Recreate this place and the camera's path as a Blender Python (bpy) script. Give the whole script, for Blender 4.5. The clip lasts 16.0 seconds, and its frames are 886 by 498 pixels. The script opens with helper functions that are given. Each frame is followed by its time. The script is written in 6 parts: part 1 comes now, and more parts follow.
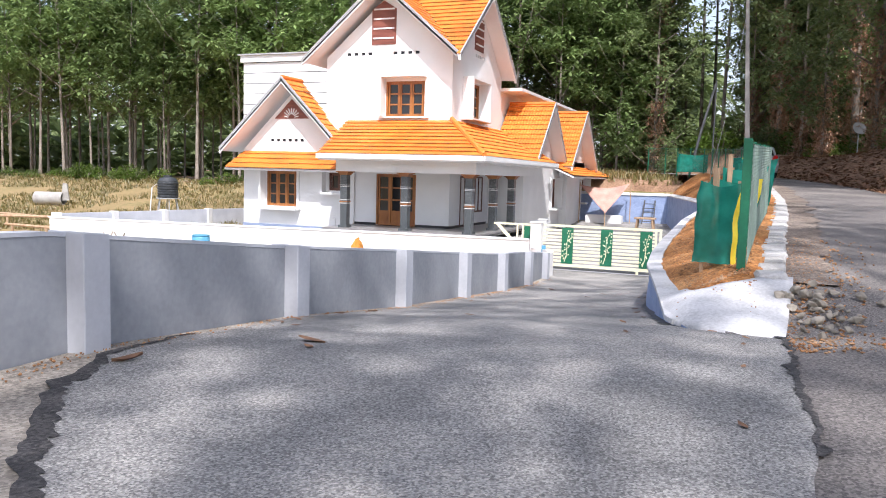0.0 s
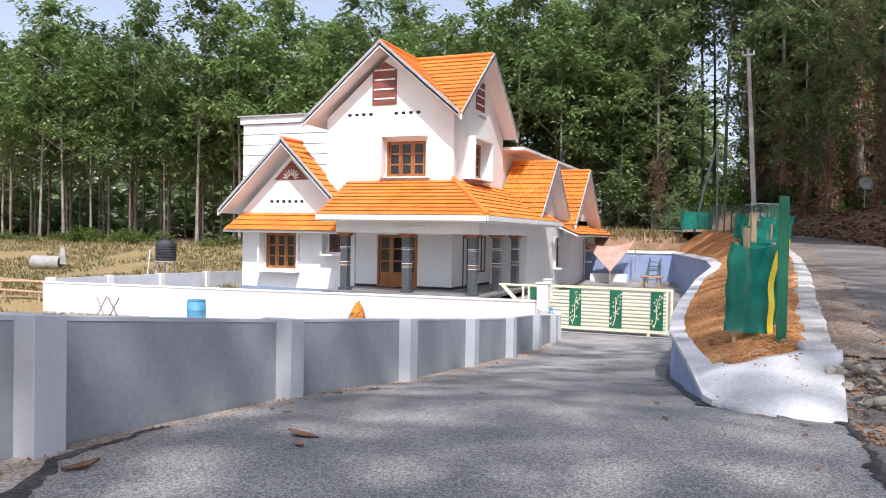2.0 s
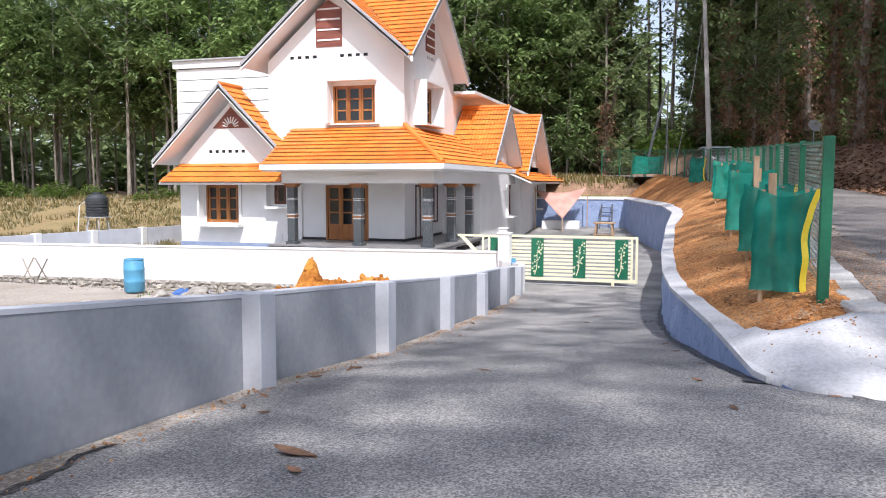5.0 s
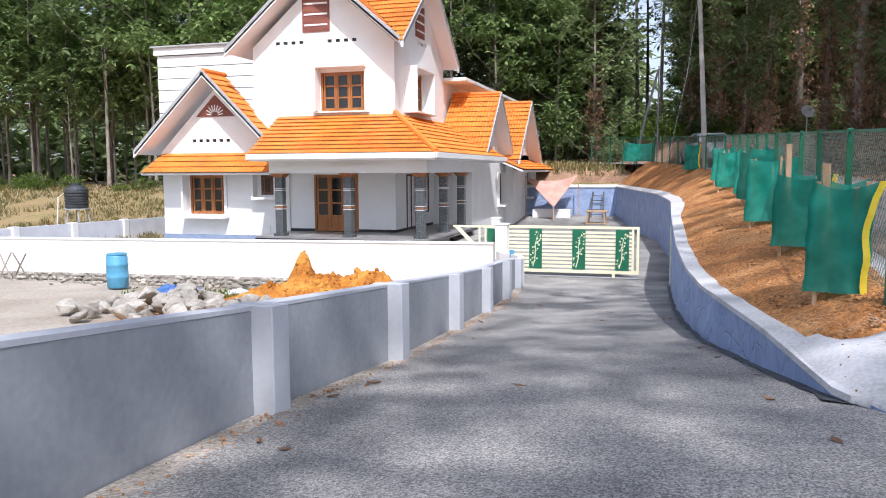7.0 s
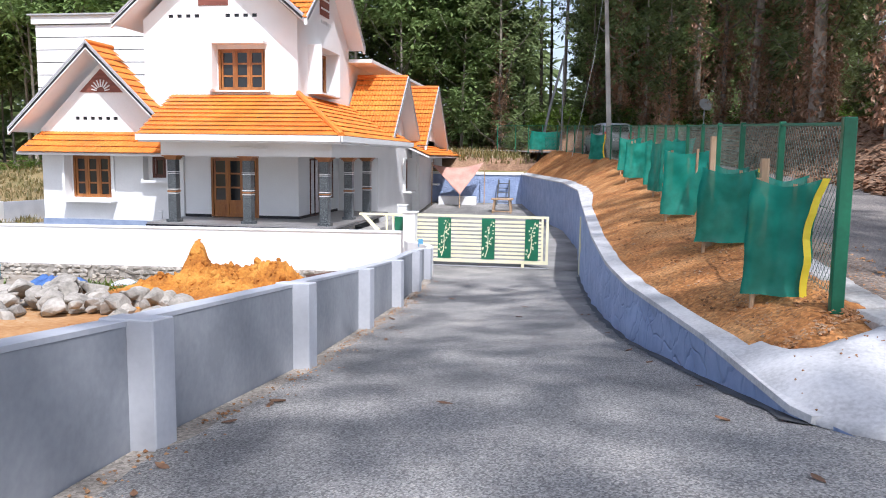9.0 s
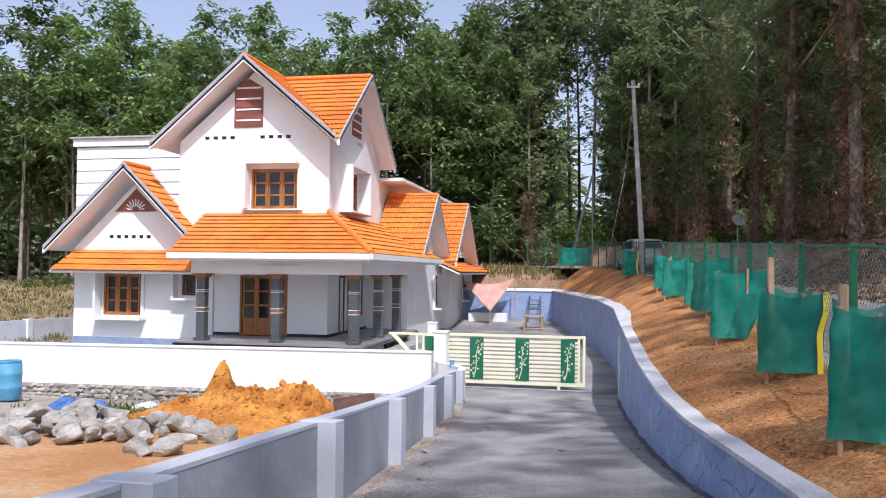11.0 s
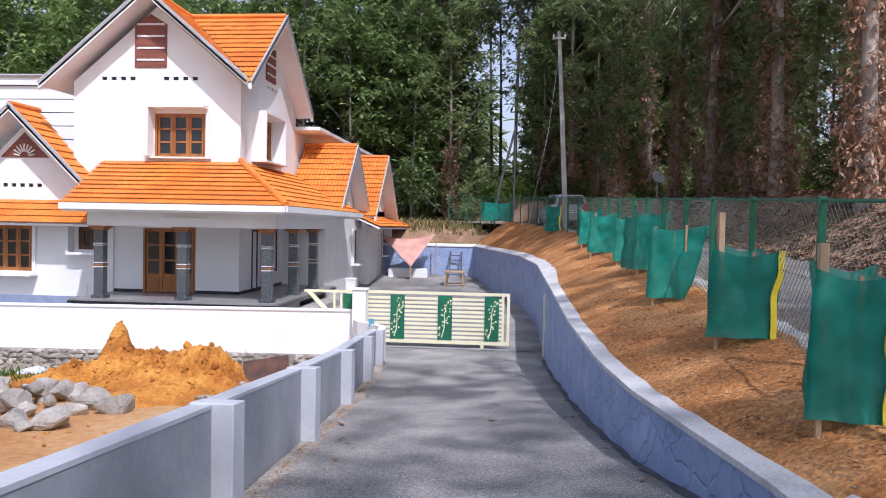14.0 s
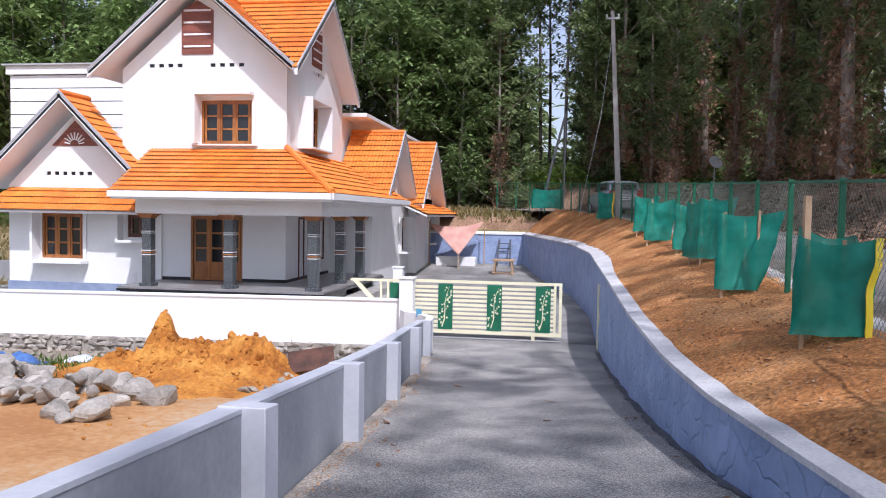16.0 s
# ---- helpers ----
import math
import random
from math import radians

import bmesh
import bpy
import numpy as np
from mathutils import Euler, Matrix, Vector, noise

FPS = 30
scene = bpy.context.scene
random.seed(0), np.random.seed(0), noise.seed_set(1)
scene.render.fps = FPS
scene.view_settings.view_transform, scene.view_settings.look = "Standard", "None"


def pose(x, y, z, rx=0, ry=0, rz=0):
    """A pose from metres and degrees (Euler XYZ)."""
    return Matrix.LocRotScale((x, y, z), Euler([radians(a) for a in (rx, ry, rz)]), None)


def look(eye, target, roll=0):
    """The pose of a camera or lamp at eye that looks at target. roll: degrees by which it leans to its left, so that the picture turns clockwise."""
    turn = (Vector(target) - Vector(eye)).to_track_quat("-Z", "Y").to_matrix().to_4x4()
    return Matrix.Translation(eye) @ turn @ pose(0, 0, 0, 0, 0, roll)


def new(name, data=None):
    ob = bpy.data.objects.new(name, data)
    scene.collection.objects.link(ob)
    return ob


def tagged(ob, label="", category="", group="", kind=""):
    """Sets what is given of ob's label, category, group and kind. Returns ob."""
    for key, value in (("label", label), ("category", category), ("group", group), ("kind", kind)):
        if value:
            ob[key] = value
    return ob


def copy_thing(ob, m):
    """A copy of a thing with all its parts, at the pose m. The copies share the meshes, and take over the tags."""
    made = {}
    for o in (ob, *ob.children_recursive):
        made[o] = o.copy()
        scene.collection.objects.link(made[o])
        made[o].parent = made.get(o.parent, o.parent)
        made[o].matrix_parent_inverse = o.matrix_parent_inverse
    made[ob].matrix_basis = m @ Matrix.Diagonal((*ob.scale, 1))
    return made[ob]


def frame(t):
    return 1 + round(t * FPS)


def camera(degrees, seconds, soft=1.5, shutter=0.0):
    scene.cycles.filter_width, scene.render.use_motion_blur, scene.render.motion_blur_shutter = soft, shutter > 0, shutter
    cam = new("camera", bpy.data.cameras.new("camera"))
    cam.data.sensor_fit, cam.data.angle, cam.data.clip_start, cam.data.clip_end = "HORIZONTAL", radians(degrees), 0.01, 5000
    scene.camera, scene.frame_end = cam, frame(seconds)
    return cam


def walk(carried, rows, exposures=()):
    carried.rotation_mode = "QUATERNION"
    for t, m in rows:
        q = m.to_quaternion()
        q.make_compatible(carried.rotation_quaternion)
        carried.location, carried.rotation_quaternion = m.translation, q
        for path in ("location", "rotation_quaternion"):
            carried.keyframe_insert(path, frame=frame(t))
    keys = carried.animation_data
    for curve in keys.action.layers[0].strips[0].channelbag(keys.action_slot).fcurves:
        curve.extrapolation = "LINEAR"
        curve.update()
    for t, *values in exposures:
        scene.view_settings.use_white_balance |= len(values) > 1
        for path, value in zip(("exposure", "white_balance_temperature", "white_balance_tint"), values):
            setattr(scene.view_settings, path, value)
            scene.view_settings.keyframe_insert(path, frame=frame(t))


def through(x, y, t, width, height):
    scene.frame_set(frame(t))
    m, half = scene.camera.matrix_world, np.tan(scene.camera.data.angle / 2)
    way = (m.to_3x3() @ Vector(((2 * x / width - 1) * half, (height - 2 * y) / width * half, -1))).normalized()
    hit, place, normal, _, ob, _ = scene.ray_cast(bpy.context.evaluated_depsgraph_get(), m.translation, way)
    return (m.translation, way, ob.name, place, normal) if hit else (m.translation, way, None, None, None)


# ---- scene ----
cam = camera(59.6, 16.0, 1.0)
PATH = [
    (0, (-0.806, 1.496, 1.869), (-1.545, 3.344, 1.682), 1.6),
    (0.5, (-0.961, 1.661, 1.896), (-1.721, 3.509, 1.829), 1.6),
    (1, (-1.075, 1.785, 1.907), (-1.837, 3.633, 1.892), 1.8),
    (1.5, (-1.111, 2.014, 1.9), (-1.868, 3.866, 1.881), 1.0),
    (2, (-1.148, 2.162, 1.923), (-1.896, 4.016, 1.887), 1.0),
    (2.5, (-1.294, 2.338, 1.94), (-2.008, 4.206, 1.895), 1.0),
    (3, (-1.448, 2.478, 1.948), (-2.099, 4.368, 1.882), 1.0),
    (3.5, (-1.567, 2.675, 1.943), (-2.197, 4.571, 1.844), 0.7),
    (4, (-1.679, 2.788, 1.939), (-2.297, 4.685, 1.81), 0.8),
    (4.2, (-1.756, 2.853, 1.932), (-2.369, 4.752, 1.792), 0.8),
    (6.3, (-2.353, 3.427, 2.006), (-2.945, 5.329, 1.825), -1.0),
    (6.5, (-2.434, 3.484, 2.007), (-3.014, 5.389, 1.825), -0.5),
    (7, (-2.542, 3.649, 2.006), (-3.101, 5.559, 1.806), -0.3),
    (7.5, (-2.592, 3.865, 2.005), (-3.122, 5.781, 1.793), -0.1),
    (8, (-2.658, 3.988, 2.015), (-3.118, 5.921, 1.789), 0.1),
    (8.5, (-2.767, 4.172, 2.03), (-3.114, 6.129, 1.799), 0.6),
    (9, (-2.835, 4.332, 2.034), (-3.148, 6.293, 1.797), 0.8),
    (9.5, (-2.87, 4.451, 2.056), (-3.172, 6.416, 1.836), 1.1),
    (10, (-2.902, 4.595, 2.108), (-3.255, 6.558, 1.954), 1.0),
    (10.2, (-2.927, 4.663, 2.127), (-3.295, 6.628, 2.074), 0.7),
    (12.3, (-3.122, 5.218, 2.11), (-3.527, 7.174, 2.2), 0.9),
    (12.5, (-3.125, 5.299, 2.11), (-3.527, 7.257, 2.178), 0.9),
    (13, (-3.15, 5.598, 2.096), (-3.471, 7.572, 2.132), 1.1),
    (13.5, (-3.169, 5.757, 2.071), (-3.351, 7.748, 2.03), 1.2),
    (14, (-3.237, 5.867, 2.114), (-3.419, 7.858, 2.057), 1.1),
    (14.5, (-3.246, 5.969, 2.101), (-3.459, 7.957, 2.037), 1.5),
    (15, (-3.326, 6.112, 2.102), (-3.58, 8.095, 2.031), 1.5),
    (15.5, (-3.358, 6.28, 2.085), (-3.63, 8.26, 2.008), 1.5),
    (16, (-3.341, 6.474, 2.09), (-3.644, 8.449, 2.0), 1.0),
]
EXPOSURE = [(0.0, 0.72, 6180, 16), (0.5, 0.58, 6180, 16), (1.5, 0.46, 6150, 16), (4.0, 0.50, 6120, 16), (7.0, 0.52, 6000, 15), (9.0, 0.50, 5930, 15), (10.2, 0.38, 5900, 17), (12.3, 0.20, 5820, 20), (14.5, 0.20, 5830, 20), (16.0, 0.22, 5830, 20)]
walk(cam, [(t, look(eye, target, roll)) for t, eye, target, roll in PATH], EXPOSURE)

# ---- light ----
SUN = Vector((-0.48, 1.0, -1.45)).normalized()      # the way the sunlight travels
sun_data = bpy.data.lights.new("sun", "SUN")
sun_data.energy, sun_data.angle, sun_data.color = 3.3, radians(0.8), (1.0, 0.965, 0.92)
sun = new("sun", sun_data)
sun.matrix_world = Matrix.Translation((0, 0, 40)) @ SUN.to_track_quat("-Z", "Y").to_matrix().to_4x4()
world = bpy.data.worlds.new("sky")
scene.world = world
world.use_nodes = True
wn = world.node_tree.nodes
sky = wn.new("ShaderNodeTexSky")
sky.sky_type, sky.sun_disc = "NISHITA", False
sky.sun_elevation = math.asin(-SUN.z)
sky.sun_rotation = math.atan2(-SUN.x, -SUN.y)
sky.dust_density, sky.air_density = 2.5, 1.0
wn["Background"].inputs["Strength"].default_value = 0.15
haze = wn.new("ShaderNodeHueSaturation")
haze.inputs["Saturation"].default_value = 0.62
world.node_tree.links.new(sky.outputs["Color"], haze.inputs["Color"])
world.node_tree.links.new(haze.outputs["Color"], wn["Background"].inputs["Color"])


# ---- materials ----
def material(name, colours, scale=1.0, fine=40.0, bump=0.1, rough=0.8, metal=0.0, contrast=0.5, vary=0.0, island=False, stretch=(1, 1, 1), distance=0.01, spec=0.5, speckle=None, cracks=None):
    """A surface with two scales of variation between two or three colours, and fine relief."""
    m = bpy.data.materials.new(name)
    m.use_nodes = True
    nt = m.node_tree
    n, link = nt.nodes, nt.links.new
    bsdf = n["Principled BSDF"]
    bsdf.inputs["Roughness"].default_value, bsdf.inputs["Metallic"].default_value = rough, metal
    bsdf.inputs["Specular IOR Level"].default_value = spec
    geo = n.new("ShaderNodeNewGeometry")
    mp = n.new("ShaderNodeMapping")
    mp.inputs["Scale"].default_value = stretch
    link(geo.outputs["Position"], mp.inputs["Vector"])
    big, small = n.new("ShaderNodeTexNoise"), n.new("ShaderNodeTexNoise")
    big.inputs["Scale"].default_value, big.inputs["Detail"].default_value = scale, 5
    small.inputs["Scale"].default_value, small.inputs["Detail"].default_value = fine, 4
    for t in (big, small):
        link(mp.outputs["Vector"], t.inputs["Vector"])
    mix = n.new("ShaderNodeMath")
    mix.operation = "MULTIPLY_ADD"
    link(small.outputs["Fac"], mix.inputs[0])
    mix.inputs[1].default_value = contrast
    half = n.new("ShaderNodeMath")
    half.operation = "MULTIPLY_ADD"
    link(big.outputs["Fac"], half.inputs[0])
    half.inputs[1].default_value, half.inputs[2].default_value = 1.0, -contrast / 2
    link(half.outputs[0], mix.inputs[2])
    ramp = n.new("ShaderNodeValToRGB")
    cr = ramp.color_ramp
    stops = [(0.3, colours[0]), (0.7, colours[-1])] if len(colours) == 2 else [(0.28, colours[0]), (0.5, colours[1]), (0.72, colours[2])]
    cr.elements[0].position, cr.elements[0].color = stops[0][0], (*stops[0][1], 1)
    cr.elements[1].position, cr.elements[1].color = stops[-1][0], (*stops[-1][1], 1)
    if len(stops) == 3:
        e = cr.elements.new(stops[1][0])
        e.color = (*stops[1][1], 1)
    link(mix.outputs[0], ramp.inputs["Fac"])
    colour = ramp.outputs["Color"]
    height = mix.outputs[0]
    if speckle:
        vor = n.new("ShaderNodeTexVoronoi")
        vor.inputs["Scale"].default_value = speckle[0]
        link(geo.outputs["Position"], vor.inputs["Vector"])
        grain = n.new("ShaderNodeRGBToBW")
        link(vor.outputs["Color"], grain.inputs["Color"])
        level = n.new("ShaderNodeMapRange")
        level.inputs["From Min"].default_value, level.inputs["From Max"].default_value = 0.2, 0.8
        level.inputs["To Min"].default_value, level.inputs["To Max"].default_value = 1 - speckle[1], 1 + speckle[1]
        link(grain.outputs[0], level.inputs["Value"])
        tone = n.new("ShaderNodeHueSaturation")
        link(level.outputs["Result"], tone.inputs["Value"])
        link(colour, tone.inputs["Color"])
        colour = tone.outputs["Color"]
        add = n.new("ShaderNodeMath")
        add.operation = "MULTIPLY_ADD"
        link(grain.outputs[0], add.inputs[0])
        add.inputs[1].default_value = 0.5
        link(height, add.inputs[2])
        height = add.outputs[0]
    if cracks:
        warp = n.new("ShaderNodeTexNoise")
        warp.inputs["Scale"].default_value, warp.inputs["Detail"].default_value = cracks * 0.7, 2
        link(geo.outputs["Position"], warp.inputs["Vector"])
        shift = n.new("ShaderNodeVectorMath")
        shift.operation = "MULTIPLY_ADD"
        link(warp.outputs["Color"], shift.inputs[0])
        shift.inputs[1].default_value = (0.5, 0.5, 0.5)
        link(geo.outputs["Position"], shift.inputs[2])
        edge = n.new("ShaderNodeTexVoronoi")
        edge.feature = "DISTANCE_TO_EDGE"
        edge.inputs["Scale"].default_value = cracks
        link(shift.outputs[0], edge.inputs["Vector"])
        thin = n.new("ShaderNodeMapRange")
        thin.inputs["From Max"].default_value = 0.09
        thin.inputs["To Min"].default_value, thin.inputs["To Max"].default_value = -0.42, 0.0
        link(edge.outputs["Distance"], thin.inputs["Value"])
        join = n.new("ShaderNodeMath")
        link(thin.outputs["Result"], join.inputs[0])
        link(height, join.inputs[1])
        height = join.outputs[0]
    if vary:
        hsv = n.new("ShaderNodeHueSaturation")
        link(colour, hsv.inputs["Color"])
        rnd = geo.outputs["Random Per Island"] if island else n.new("ShaderNodeObjectInfo").outputs["Random"]
        rng = n.new("ShaderNodeMapRange")
        link(rnd, rng.inputs["Value"])
        rng.inputs["To Min"].default_value, rng.inputs["To Max"].default_value = 1 - vary, 1 + vary
        link(rng.outputs["Result"], hsv.inputs["Value"])
        colour = hsv.outputs["Color"]
    link(colour, bsdf.inputs["Base Color"])
    if bump:
        b = n.new("ShaderNodeBump")
        b.inputs["Strength"].default_value, b.inputs["Distance"].default_value = bump, distance
        link(height, b.inputs["Height"])
        link(b.outputs["Normal"], bsdf.inputs["Normal"])
    return m


M = {}
M["white"] = material("white_paint", [(0.74, 0.74, 0.73), (0.82, 0.82, 0.81)], 0.8, 25, 0.15, 0.75, distance=0.004)
M["limewash"] = material("lime_wash", [(0.44, 0.435, 0.43), (0.57, 0.565, 0.56), (0.67, 0.665, 0.66)], 2.5, 35, 0.6, 0.9, contrast=0.7, distance=0.01)
M["cream"] = material("cream_metal", [(0.72, 0.68, 0.45), (0.79, 0.755, 0.53)], 2, 30, 0.05, 0.45)
M["greywall"] = material("grey_cement_paint", [(0.25, 0.265, 0.285), (0.335, 0.35, 0.37)], 1.6, 18, 0.25, 0.85, distance=0.006)
M["palegrey"] = material("pale_grey_paint", [(0.46, 0.48, 0.525), (0.55, 0.57, 0.61)], 2, 25, 0.2, 0.8, distance=0.004)
# slightly paler than the wall, lightened further to stand for sun on the fronts
M["pilaster"] = material("pilaster_paint_sunlit", [(0.43, 0.445, 0.475), (0.51, 0.525, 0.555)], 2, 25, 0.2, 0.8, distance=0.004)
M["kerb"] = material("pale_kerb_mortar", [(0.34, 0.325, 0.30), (0.46, 0.445, 0.42), (0.58, 0.565, 0.54)], 2.5, 30, 0.6, 0.9, contrast=0.7, vary=0.10, distance=0.012)
M["roadside"] = material("roadside_earth", [(0.13, 0.10, 0.078), (0.21, 0.165, 0.13), (0.31, 0.255, 0.205)], 1.2, 20, 0.9, 0.95, contrast=0.9, distance=0.02, speckle=(45, 0.35))
M["tar"] = material("tar_bound_chips", [(0.025, 0.024, 0.026), (0.055, 0.052, 0.05), (0.11, 0.10, 0.095)], 3, 40, 1.0, 0.85, contrast=0.9, distance=0.02, speckle=(60, 0.4))
M["blue"] = material("blue_textured_paint", [(0.24, 0.32, 0.51), (0.34, 0.43, 0.63)], 2.2, 10, 0.9, 0.7, contrast=0.35, distance=0.035, cracks=3.2)
M["tile"] = material("orange_clay_tile", [(0.60, 0.162, 0.020), (0.78, 0.245, 0.032)], 0.7, 20, 0.1, 0.55, vary=0.10, island=True)
M["tile_piece"] = material("orange_clay_tile_piece", [(0.60, 0.162, 0.020), (0.78, 0.245, 0.032)], 0.7, 20, 0.1, 0.55, vary=0.10)
M["wood"] = material("varnished_teak", [(0.22, 0.075, 0.02), (0.42, 0.17, 0.045)], 3, 30, 0.08, 0.4, stretch=(1, 1, 0.15))
M["darkwood"] = material("dark_brown_wood", [(0.09, 0.03, 0.02), (0.16, 0.06, 0.035)], 3, 30, 0.08, 0.5, stretch=(1, 1, 0.2))
M["louver"] = material("red_brown_cladding", [(0.16, 0.05, 0.035), (0.27, 0.09, 0.06)], 4, 30, 0.3, 0.6, stretch=(0.3, 1, 3))
M["granite"] = material("dark_granite", [(0.015, 0.016, 0.02), (0.055, 0.065, 0.07), (0.22, 0.235, 0.235)], 34, 70, 0.05, 0.3, contrast=0.9)
M["black"] = material("black_granite", [(0.012, 0.012, 0.014), (0.03, 0.03, 0.033)], 4, 60, 0.0, 0.25)
M["floor"] = material("porch_floor", [(0.20, 0.19, 0.185), (0.30, 0.29, 0.28)], 2, 40, 0.05, 0.35)
M["slate"] = material("slate_edge", [(0.05, 0.055, 0.06), (0.11, 0.115, 0.12)], 3, 30, 0.2, 0.7)
M["drive"] = material("concrete_drive", [(0.165, 0.163, 0.158), (0.275, 0.268, 0.255), (0.43, 0.405, 0.365)], 0.9, 75, 1.0, 0.9, contrast=0.9, distance=0.012, speckle=(95, 0.42))
M["road"] = material("old_asphalt", [(0.11, 0.10, 0.093), (0.18, 0.163, 0.15), (0.28, 0.25, 0.22)], 0.6, 60, 0.9, 0.9, contrast=0.8, distance=0.012, speckle=(75, 0.40))
M["gravelyard"] = material("gravel_yard", [(0.14, 0.135, 0.13), (0.24, 0.235, 0.22), (0.38, 0.365, 0.34)], 0.8, 30, 0.8, 0.95, contrast=1.0, distance=0.02)
M["soil"] = material("red_soil", [(0.30, 0.112, 0.028), (0.45, 0.192, 0.055), (0.58, 0.30, 0.115)], 1.4, 22, 0.9, 0.95, contrast=0.7, distance=0.03, speckle=(38, 0.30))
M["sand"] = material("dry_yard_earth", [(0.25, 0.205, 0.15), (0.35, 0.305, 0.245), (0.45, 0.40, 0.34)], 0.35, 12, 0.6, 0.95, contrast=0.6, distance=0.02)
M["verge"] = material("sandy_verge", [(0.22, 0.195, 0.165), (0.34, 0.30, 0.25), (0.44, 0.39, 0.33)], 1.5, 25, 0.8, 0.95, contrast=0.8, distance=0.015, speckle=(60, 0.3))
M["field"] = material("dry_grass_field", [(0.21, 0.155, 0.062), (0.31, 0.225, 0.105), (0.15, 0.14, 0.045)], 0.22, 4, 0.8, 0.95, contrast=0.5, distance=0.05)
M["litter"] = material("leaf_litter", [(0.15, 0.085, 0.05), (0.27, 0.16, 0.095), (0.40, 0.26, 0.165)], 0.7, 9, 0.9, 0.95, contrast=0.8, distance=0.06)
M["bark"] = material("tree_bark", [(0.11, 0.09, 0.072), (0.22, 0.19, 0.155), (0.38, 0.34, 0.29)], 1.2, 12, 0.6, 0.9, stretch=(1, 1, 0.5), vary=0.3, distance=0.02)
M["concrete"] = material("weathered_concrete", [(0.28, 0.27, 0.25), (0.42, 0.41, 0.38)], 2, 30, 0.4, 0.9)
M["stone"] = material("rubble_stone", [(0.19, 0.165, 0.13), (0.32, 0.285, 0.23), (0.45, 0.40, 0.32)], 3, 18, 0.6, 0.9, vary=0.18, distance=0.02)
M["palestone"] = material("pale_quarried_stone", [(0.21, 0.195, 0.165), (0.325, 0.30, 0.26), (0.43, 0.40, 0.35)], 3, 18, 0.6, 0.9, vary=0.16, distance=0.02)
M["green"] = material("green_enamel", [(0.006, 0.10, 0.05), (0.012, 0.15, 0.075)], 3, 30, 0.05, 0.4)
M["yellow"] = material("yellow_plastic", [(0.75, 0.58, 0.02), (0.85, 0.68, 0.05)], 4, 30, 0.05, 0.5)
M["rust"] = material("rusty_sheet", [(0.05, 0.024, 0.016), (0.12, 0.05, 0.03)], 4, 30, 0.3, 0.75)
M["stake"] = material("rough_timber", [(0.33, 0.21, 0.12), (0.52, 0.37, 0.235)], 6, 40, 0.4, 0.85, stretch=(1, 1, 0.2))
M["bluepl"] = material("blue_plastic", [(0.07, 0.26, 0.42), (0.11, 0.34, 0.50)], 3, 25, 0.05, 0.45)
M["tarp"] = material("blue_tarpaulin", [(0.04, 0.10, 0.30), (0.09, 0.19, 0.42)], 4, 20, 0.3, 0.4)
M["tanktar"] = material("faded_red_tarpaulin", [(0.48, 0.24, 0.19), (0.62, 0.36, 0.29)], 2, 20, 0.2, 0.7)
M["tank"] = material("black_plastic_tank", [(0.02, 0.025, 0.03), (0.05, 0.055, 0.06)], 3, 25, 0.05, 0.5)
M["steel"] = material("dull_steel", [(0.36, 0.37, 0.38), (0.46, 0.47, 0.48)], 4, 30, 0.05, 0.5, 0.1)
M["plinth"] = material("blue_grey_plinth", [(0.20, 0.25, 0.36), (0.27, 0.33, 0.45)], 3, 20, 0.4, 0.7, distance=0.01)
M["silver"] = material("silver_car_paint", [(0.52, 0.54, 0.56), (0.58, 0.60, 0.62)], 2, 80, 0.0, 0.25, 0.5)
M["rubber"] = material("black_rubber", [(0.015, 0.015, 0.015), (0.03, 0.03, 0.03)], 6, 40, 0.1, 0.8)
M["redlamp"] = material("red_lamp_lens", [(0.45, 0.01, 0.01), (0.55, 0.02, 0.02)], 4, 40, 0.0, 0.15)
M["plate"] = material("white_plate", [(0.75, 0.75, 0.73), (0.8, 0.8, 0.78)], 4, 40, 0.0, 0.4)
M["ink"] = material("black_ink", [(0.02, 0.02, 0.02), (0.03, 0.03, 0.03)], 4, 40, 0.0, 0.5)
M["leafbrown"] = material("fallen_leaf", [(0.17, 0.085, 0.045), (0.32, 0.18, 0.10)], 6, 30, 0.1, 0.7, vary=0.3)


